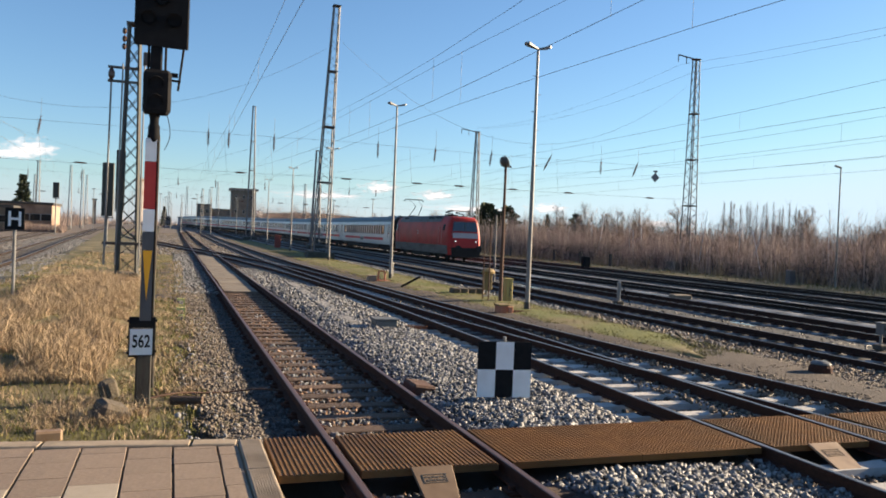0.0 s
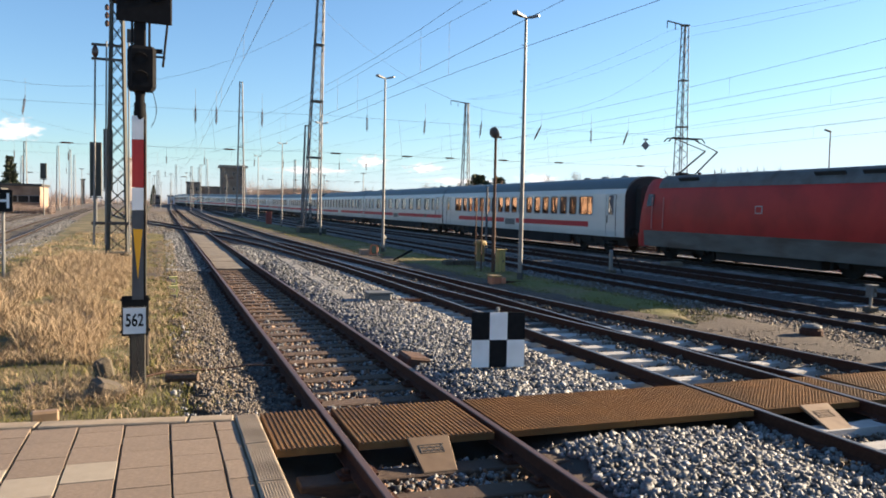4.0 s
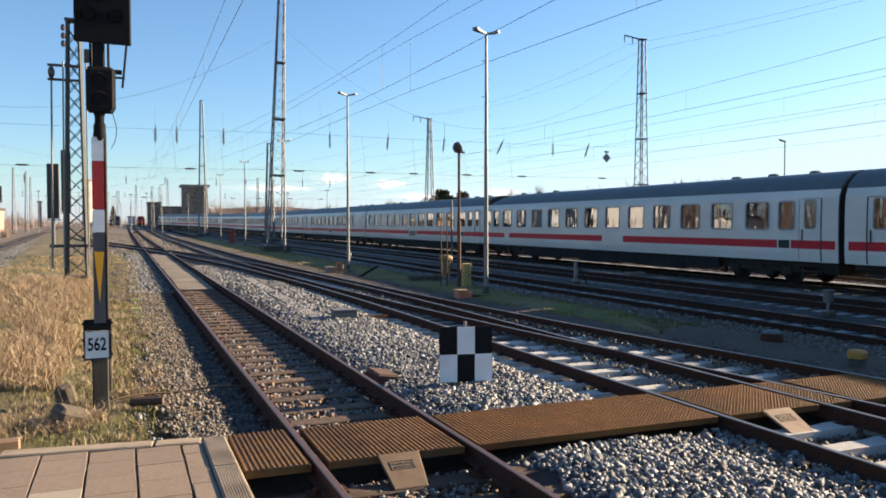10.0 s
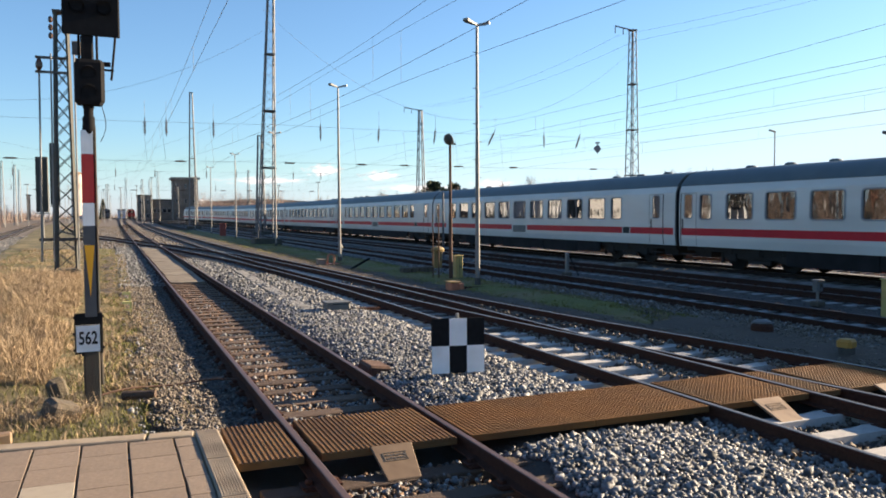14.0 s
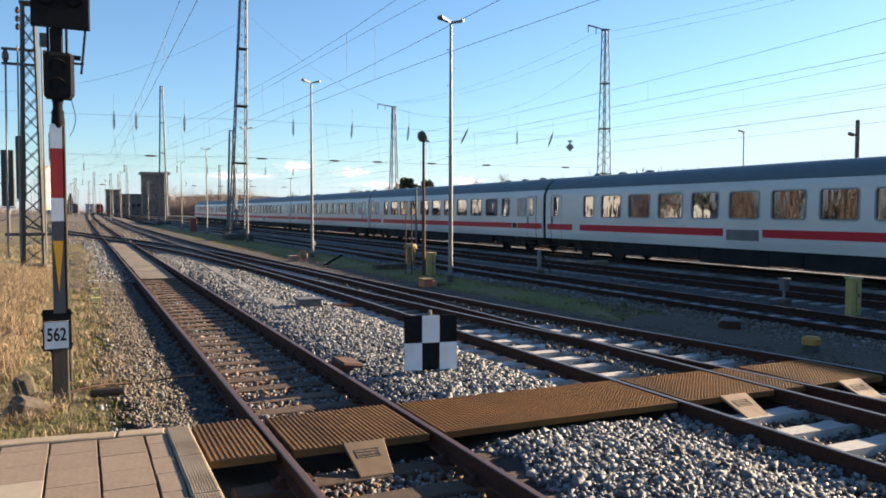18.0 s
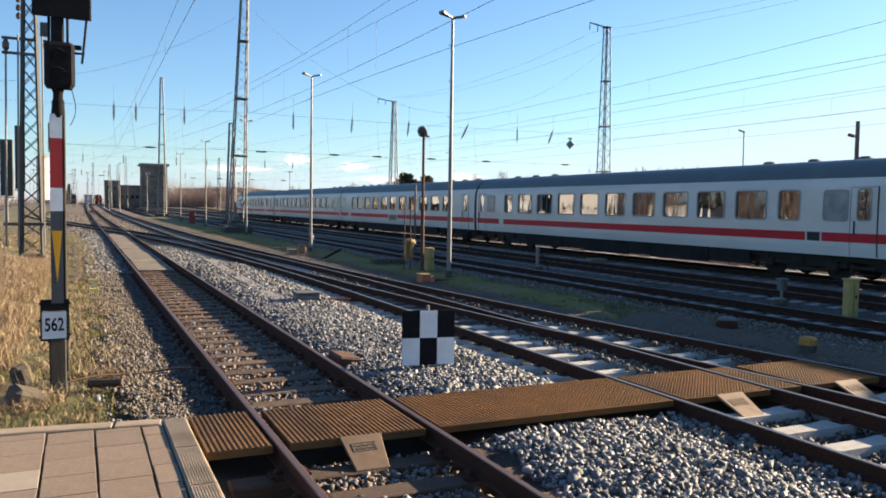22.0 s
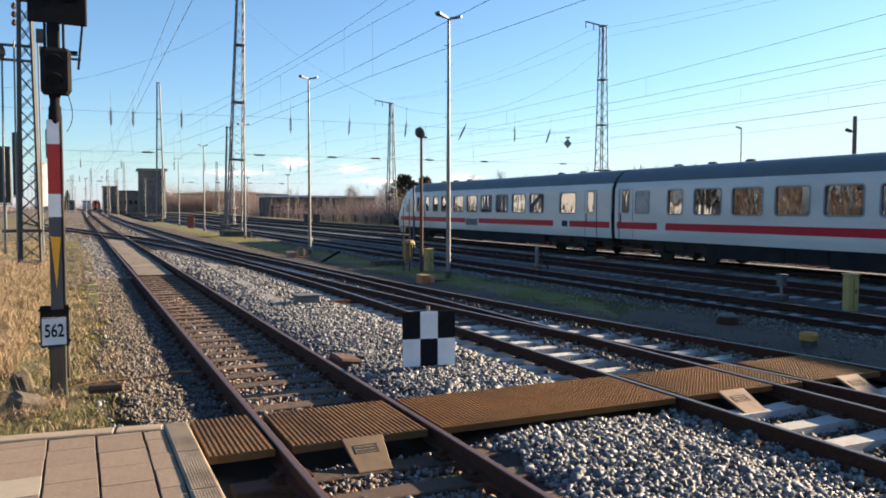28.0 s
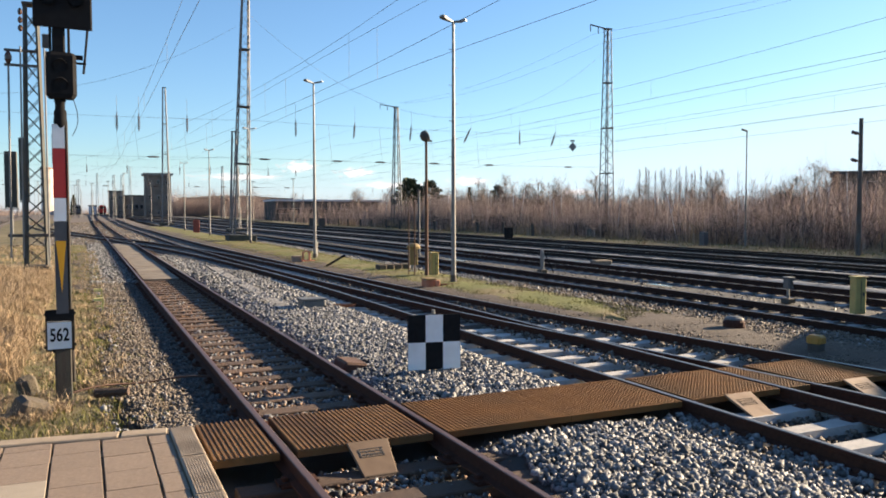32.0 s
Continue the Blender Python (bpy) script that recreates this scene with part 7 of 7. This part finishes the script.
yard_post(35.2, 27.2, 6.9, 0.125, "thick dark post at the edge of the thicket", STEEL_GREY, ((6.1, 0.6), (4.75, 0.6)))
lp = yard_post(36.6, 36.0, 7.2, 0.045, "slim grey lamp post before the thicket", GALV)
part("lamp_head", Geo().box((-0.20, 0, 7.2), (0.48, 0.16, 0.09), Matrix.Rotation(radians(12), 4, "Y"), bevel=0.04), GALV, lp)
yard_post(15.07, 36.0, 3.4, 0.06, "thin dark signal pole between yard tracks", NAVY)
for x, y, h in ((-8.5, 150, 8.0), (-5.5, 185, 8.5), (-2.0, 215, 9.0), (1.5, 170, 8.0), (6.0, 190, 8.5), (-12.0, 240, 9.0), (9.0, 260, 9.5), (3.0, 300, 10.0), (-7.0, 320, 11.0), (29.0, 150, 8.0), (33.0, 135, 8.0), (-3.5, 230, 10.3), (-3.3, 280, 10.2), (-0.5, 260, 8.4), (2.4, 300, 9.0), (6.3, 305, 10.4), (5.8, 220, 10.2), (7.6, 175, 10.3), (-9.5, 205, 9.5), (-15.0, 170, 8.5)):
    p = yard_post(x, y, h, 0.07, "distant slim grey lamp post", GALV)
    part("lamp_head", Geo().box((0, 0, h), (0.9, 0.25, 0.12), bevel=0.04), GALV, p)
for i, (x, y, h) in enumerate(((-22, 150, 12), (-19.8, 175, 13), (-26, 120, 11.5), (-12, 205, 12), (-30, 200, 12), (3.5, 240, 13), (22.8, 240, 13), (24, 300, 13), (-1.9, 290, 13), (14, 330, 13), (-20, 300, 13), (30, 192, 13), (-6, 260, 12), (-19.1, 190, 13.2), (-22.1, 230, 14.1), (12.0, 240, 15.0), (6.5, 200, 10.9), (-1.0, 235, 11.0), (8.8, 215, 11.5))):
    m = lattice_mast(x, y, h, 0.7, 0.3, 1.2, 0.08, 0.04, False, "distant lattice catenary mast in the yard", base=0.1)


def shunting_lamp(x, y):
    t = thing("floodlight_post", "rust brown post with a round floodlight head", "lamp post", pose(x, y, -0.15))
    part("pole", Geo().tube((0, 0, 0), (0, 0, 2.3), 0.07, 0.065, 10).tube((0, 0, 2.3), (0, 0, 4.75), 0.05, 0.045, 10), RUST, t, smooth=True)
    part("floodlight", Geo().lathe([(0.02, -0.16), (0.12, -0.14), (0.2, -0.05), (0.2, 0.06), (0.17, 0.09)], (-0.04, 0, 4.85), 16, m=Matrix.Rotation(radians(65), 4, "Y")), DARK, t)
    part("bracket", Geo().box((0.08, 0, 4.7), (0.25, 0.06, 0.06)), RUST, t)
    part("side_pipe", Geo().tube((-0.28, 0.4, 0), (-0.28, 0.4, 2.6), 0.025).tube((-0.42, 0.6, 0), (-0.42, 0.6, 2.3), 0.02), RUST, t)
    return t


shunting_lamp(10.74, 25.0)


def cabinet(name, x, y, s, mat, label, legs=0.0, lid=0.03, turn=0, base=-0.15, feet=CONCRETE):
    t = thing(name, label, "cabinet", pose(x, y, base, 0, 0, turn))
    part("body", Geo().box((0, 0, legs + s[2] / 2), s, bevel=0.015), mat, t)
    part("lid", Geo().box((0, 0, legs + s[2] + lid / 2), (s[0] + 0.05, s[1] + 0.05, lid), bevel=0.01), mat, t)
    part("door_seam", Geo().box((0, -s[1] / 2 - 0.003, legs + s[2] / 2), (0.012, 0.008, s[2] * 0.85)), DARK, t)
    part("lock", Geo().box((s[0] * 0.2, -s[1] / 2 - 0.01, legs + s[2] * 0.55), (0.03, 0.03, 0.08)), DARK, t)
    if legs:
        part("leg", Geo().tube((0, 0, 0), (0, 0, legs), 0.035), GALV, t)
        part("foot", Geo().box((0, 0, 0.04), (0.26, 0.26, 0.12), bevel=0.02), feet, t)
    return t


cabinet("trackside_cabinet", 11.1, 25.2, (0.25, 0.3, 0.82), CREAM, "cream metal cabinet beside the floodlight post")
hood = cabinet("telephone_box", 11.05, 27.0, (0.3, 0.26, 0.6), OCHRE, "ochre yellow trackside telephone box with a hooded top", legs=0.3)
part("hood", Geo().lathe([(0.24, 0.9), (0.26, 0.98), (0.2, 1.06), (0.05, 1.1)], (0.02, 0, 0), 12), OCHRE, hood)
cabinet("cable_cabinet", 15.5, 11.95, (0.24, 0.24, 0.80), CREAM, "cream yellow cable cabinet beside a yard track", turn=-20)
cabinet("point_control_box", 15.9, 14.2, (0.2, 0.16, 0.26), LOCO_GREY, "grey control box on a short post", legs=0.34, feet=OLD_SLAB)
cabinet("red_cabinet", 11.0, 88.5, (0.62, 0.5, 1.4), FADED_RED, "faded red cabinet on the grass strip")
cabinet("blue_grey_cabinet", 36.2, 39.1, (0.42, 0.4, 0.9), NAVY, "blue grey cabinet by the thicket")
cabinet("mast_foot_box", 40.0, 56.5, (0.9, 0.7, 0.75), BRICK, "brown box at the foot of the tall mast")
cabinet("cable_drum_box", 42.0, 57.3, (1.1, 0.5, 0.45), BLACK, "low black box at the foot of the tall mast")
for x in (30.4, 31.8):
    cabinet("buffer_block", x, 113, (0.9, 0.6, 1.3), DARK, "dark buffer block at the end of a far siding")
cabinet("dark_ground_signal", 30.9, 55.2, (0.6, 0.4, 0.95), BLACK, "small dark ground signal beside the far track")


def point_motor(x, y, mat, label, w=0.85, case=None):
    t = thing("point_motor", label, "point motor", pose(x, y, -0.12))
    part("case", Geo().box((0, 0, 0.10), (w, 0.42, 0.24), bevel=0.03), case or mat, t)
    part("lid", Geo().box((0, 0, 0.235), (w + 0.05, 0.46, 0.04), bevel=0.012), mat, t)
    part("rod", Geo().tube((w / 2, 0.05, 0.06), (w / 2 + 0.95, 0.1, 0.02), 0.025).tube((w / 2, -0.1, 0.04), (w / 2 + 0.9, -0.05, 0.0), 0.018), RAIL, t)
    part("foot_plate", Geo().box((0, 0, -0.03), (w + 0.25, 0.6, 0.05)), RAIL, t)
    return t


point_motor(4.72, 17.7, LOCO_GREY, "grey point motor case with rods to the turnout", 0.55)
point_motor(9.3, 21.5, OCHRE, "orange point motor with an ochre lid beside the turnout", 0.30, DUSTY_ORANGE)
point_motor(8.65, 35.0, PLASTER_WARM, "weathered pale point motor with an orange reflector", 0.36)
bow = thing("point_lantern", "dusty orange point lantern frame with an open arched top", "lantern", pose(9.05, 34.8, -0.1))
for dx in (-0.15, 0.15):
    part("upright", Geo().box((dx, 0, 0.17), (0.07, 0.10, 0.36), bevel=0.015), DUSTY_ORANGE, bow)
part("arch", Geo().loft([[(math.cos(a) * r, yy, 0.33 + math.sin(a) * r * 0.8) for r, yy in ((0.12, -0.05), (0.19, -0.05), (0.19, 0.05), (0.12, 0.05))] for a in np.linspace(0, math.pi, 9)]), DUSTY_ORANGE, bow)
part("foot_plate", Geo().box((0.05, -0.05, 0.02), (0.62, 0.32, 0.04), bevel=0.01), DUSTY_ORANGE, bow, "orange painted foot plate")
tagged(part("orange_reflector", Geo().box((9.45, 21.2, 0.0), (0.16, 0.06, 0.18), bevel=0.02), DUSTY_ORANGE), "red reflector plate beside the turnout", "reflector")

drum = thing("cable_drum_cover", "dark round cable pit cover on the sand", "cover", pose(11.3, 11.35, -0.2))
part("ring", Geo().lathe([(0.18, 0.0), (0.21, 0.08), (0.20, 0.19), (0.16, 0.24), (0.07, 0.25)], n=18), RAIL, drum)
part("cap", Geo().lathe([(0.18, 0.24), (0.17, 0.27), (0.10, 0.30), (0.02, 0.31)], n=18), LOCO_GREY, drum)
yb = thing("yellow_marker_block", "small yellow plastic marker block on the ground", "marker", pose(10.55, 8.85, -0.2, 0, 0, 15))
part("cap", Geo().box((0, 0, 0.28), (0.24, 0.24, 0.13), bevel=0.04), MARKER_OCHRE, yb)
part("base", Geo().box((0, 0, 0.1), (0.2, 0.2, 0.24), bevel=0.02), DARK, yb)

bf = thing("stop_bracket", "short pale post with a slanting strut beside the track", "bracket", pose(15.35, 24.9, -0.15))
part("post", Geo().box((0, 0, 0.42), (0.12, 0.12, 0.84), bevel=0.02), GALV, bf)
part("strut", Geo().bar((0.04, 0, 0.84), (0.38, -0.2, 0.0), 0.035), BLACK, bf, "black cable hose")
part("foot", Geo().box((0, 0, 0.06), (0.3, 0.3, 0.14), bevel=0.03), OLD_SLAB, bf)
tagged(part("concrete_block", Geo().box((19.85, 27.5, -0.06), (0.85, 0.45, 0.24), bevel=0.04), DUSTY), "pale concrete block between yard tracks", "block")
for i in range(4):
    tagged(part("concrete_beam", Geo().box((10.3 + i * 0.34, 28.4 + i * 0.05, -0.02), (0.3, 0.5, 0.24), bevel=0.03), OLD_SLAB), "short weathered wooden beam lying on grass", "beam")
tagged(part("leaning_bar", Geo().bar((8.95, 31.2, -0.1), (9.70, 31.05, 0.34), 0.085), BLACK), "black steel bar slanting out of the grass", "bar")
st = thing("marker_stub", "small pale post with a rounded cap", "post", pose(10.5, 38.4, -0.15))
part("post", Geo().tube((0, 0, 0), (0, 0, 0.62), 0.09, 0.07, 10), CONCRETE, st)
part("cap", Geo().lathe([(0.1, 0.6), (0.12, 0.68), (0.08, 0.78), (0.02, 0.8)], n=12), CONCRETE, st)

for k in range(15):
    y = 18.0 + k * 0.95
    x = 4.12 + (y - 18) * 0.03
    tagged(part("cable_duct_slab", Geo().box((x, y, -0.075), (0.34, 0.93, 0.06), Matrix.Rotation(radians(-1.8), 4, "Z"), bevel=0.01), CONCRETE), "pale concrete cable duct cover in the ballast", "cable duct", "cable duct covers")
boarding = thing("track_boarding", "dusty pale boards laid between the siding rails", "boarding")
for k in range(10):
    y = 29.6 + k * 3.3
    part("board", Geo().box((2.30 + 0.02 * (k % 2), y, -0.150 + 0.006 * (k % 3)), (1.14, 3.24, 0.05), bevel=0.012), DUSTY, boarding)

dr = thing("track_trap", "rusty brown track device bolted beside the rail", "track device", pose(3.42, 10.75, -0.14))
part("case", Geo().box((0, 0, 0.06), (0.34, 0.55, 0.14), Matrix.Rotation(radians(8), 4, "Y"), bevel=0.03), RUST, dr)
part("plate", Geo().box((0.1, 0.3, 0.0), (0.5, 0.3, 0.03)), RUST, dr)
part("cable", Geo().loft([[(0.2 + 0.35 * u + 0.012 * math.cos(a), -0.1 - 0.25 * math.sin(u * 3), 0.06 + 0.012 * math.sin(a)) for a in (0, 2.1, 4.2)] for u in np.linspace(0, 1, 9)]), BLACK, dr)

for x, y in ((0.32, 19.6), (0.34, 22.0)):
    pg = thing("cable_marker", "small yellow cable marker bracket", "marker", pose(x, y, -0.17), "cable markers")
    part("bracket", Geo().box((0, 0, 0.15), (0.04, 0.05, 0.30)).box((-0.08, 0, 0.29), (0.20, 0.10, 0.06)), MARKER, pg)
    part("arm", Geo().box((-0.08, 0, 0.13), (0.13, 0.06, 0.035)), MARKER, pg)

tagged(part("broken_slab", Geo().box((-0.60, 9.75, -0.06), (0.36, 0.30, 0.20), Matrix.Rotation(radians(24), 4, "Y") @ Matrix.Rotation(radians(25), 4, "Z"), bevel=0.05), OLD_SLAB), "broken concrete slab beside the signal foot", "slab")
tagged(part("wood_block", Geo().box((-0.70, 10.65, 0.02), (0.22, 0.17, 0.24), Matrix.Rotation(radians(-14), 4, "Y") @ Matrix.Rotation(radians(30), 4, "Z"), bevel=0.05), OLD_SLAB), "short rotten wood block in the grass", "wood")
tagged(part("wood_block", Geo().box((-1.12, 8.75, -0.06), (0.26, 0.13, 0.1), Matrix.Rotation(radians(8), 4, "Z"), bevel=0.02), TAN), "pale wooden block lying in grass", "wood")
tagged(part("wood_block", Geo().tube((0.05, 10.35, -0.08), (0.42, 10.2, -0.06), 0.06, 0.05, 8), SLEEPER_WOOD), "short weathered log in dry grass", "wood")
cb = Geo()
run = []
for i in range(14):
    u = i / 13
    p = (-0.2 + 1.65 * u, 10.6 + 0.35 * math.sin(u * 2.5), -0.10 + 0.02 * math.sin(u * 9))
    run.append([(p[0], p[1] + 0.013 * math.cos(a), p[2] + 0.013 * math.sin(a)) for a in (0, 1.05, 2.09, 3.14, 4.19, 5.24)])
cb.loft(run)
tagged(part("ground_cable", cb, RUST), "thin brown cable running over the ballast to the rail", "cable")

# ---- clouds low over the horizon ----
def cloud(x, y, z, w, h, k):
    """One far backdrop patch of vapour facing the yard."""
    g = Geo().add([(-1, 0, -1), (1, 0, -1), (1, 0, 1), (-1, 0, 1)], [(0, 1, 2, 3)])
    ob = part("cloud", g, CLOUD)
    ob.matrix_basis = Matrix.Translation((x, y, z)) @ Matrix.Rotation(-math.atan2(x, y), 4, "Z") @ Matrix.Diagonal((w / 2, 1, h / 2, 1))
    ob.visible_shadow = False
    return tagged(ob, "small soft white cloud low over the horizon", "cloud", "clouds", kind="structure")


for i, (x, y, z, w, h) in enumerate(((-470, 3000, 235, 250, 110), (-560, 3000, 215, 300, 60), (835, 3300, 192, 230, 80), (1085, 3300, 172, 240, 70), (1487, 3000, 130, 240, 60), (1980, 2950, 85, 300, 60), (1250, 3300, 120, 500, 50), (600, 3400, 150, 500, 50))):
    cloud(x, y, z, w, h, i)


# ---- what moves ----
# y of the joint between locomotive and first coach
RUN = [(0, 77.2), (1, 66.1), (2, 55.0), (3, 43.7), (3.5, 38.4), (5.5, 15.7), (6, 10.05), (7, -1.0), (9, -23.15), (13, -68.75), (17, -113.6), (19, -136.1), (21, -158.9), (23, -181.5), (25.5, -208.9), (28, -236.2), (29, -247.0), (30, -257.6), (31, -267.9), (32, -278.6)]


def joint(t):
    """The joint's y at any time, smooth through RUN."""
    for i in range(len(RUN) - 1):
        if t <= RUN[i + 1][0]:
            (t0, y0), (t1, y1) = RUN[i], RUN[i + 1]
            return y0 + (y1 - y0) * (t - t0) / (t1 - t0)
    return RUN[-1][1]


def on_line(y, length):
    """Pose of a vehicle whose front end stands at y."""
    x0, x1 = centre("f", y), centre("f", y + length)
    z0, z1 = rise(y), rise(y + length)
    return pose(x0, y, z0, math.degrees(math.atan2(z1 - z0, length)), 0, -math.degrees(math.atan2(x1 - x0, length)))


def motions():
    """The whole train follows track f."""
    times = [0, 1, 2, 3, 3.5, 4.5] + list(np.arange(5.5, 32.1, 0.5))
    walk(LOCO, [(t, on_line(joint(t) - 18.25, 18.4)) for t in times])
    for k, ob in enumerate(COACHES):
        walk(ob, [(t, on_line(joint(t) + 0.15 + 26.4 * k, 26.2)) for t in times])


motions()
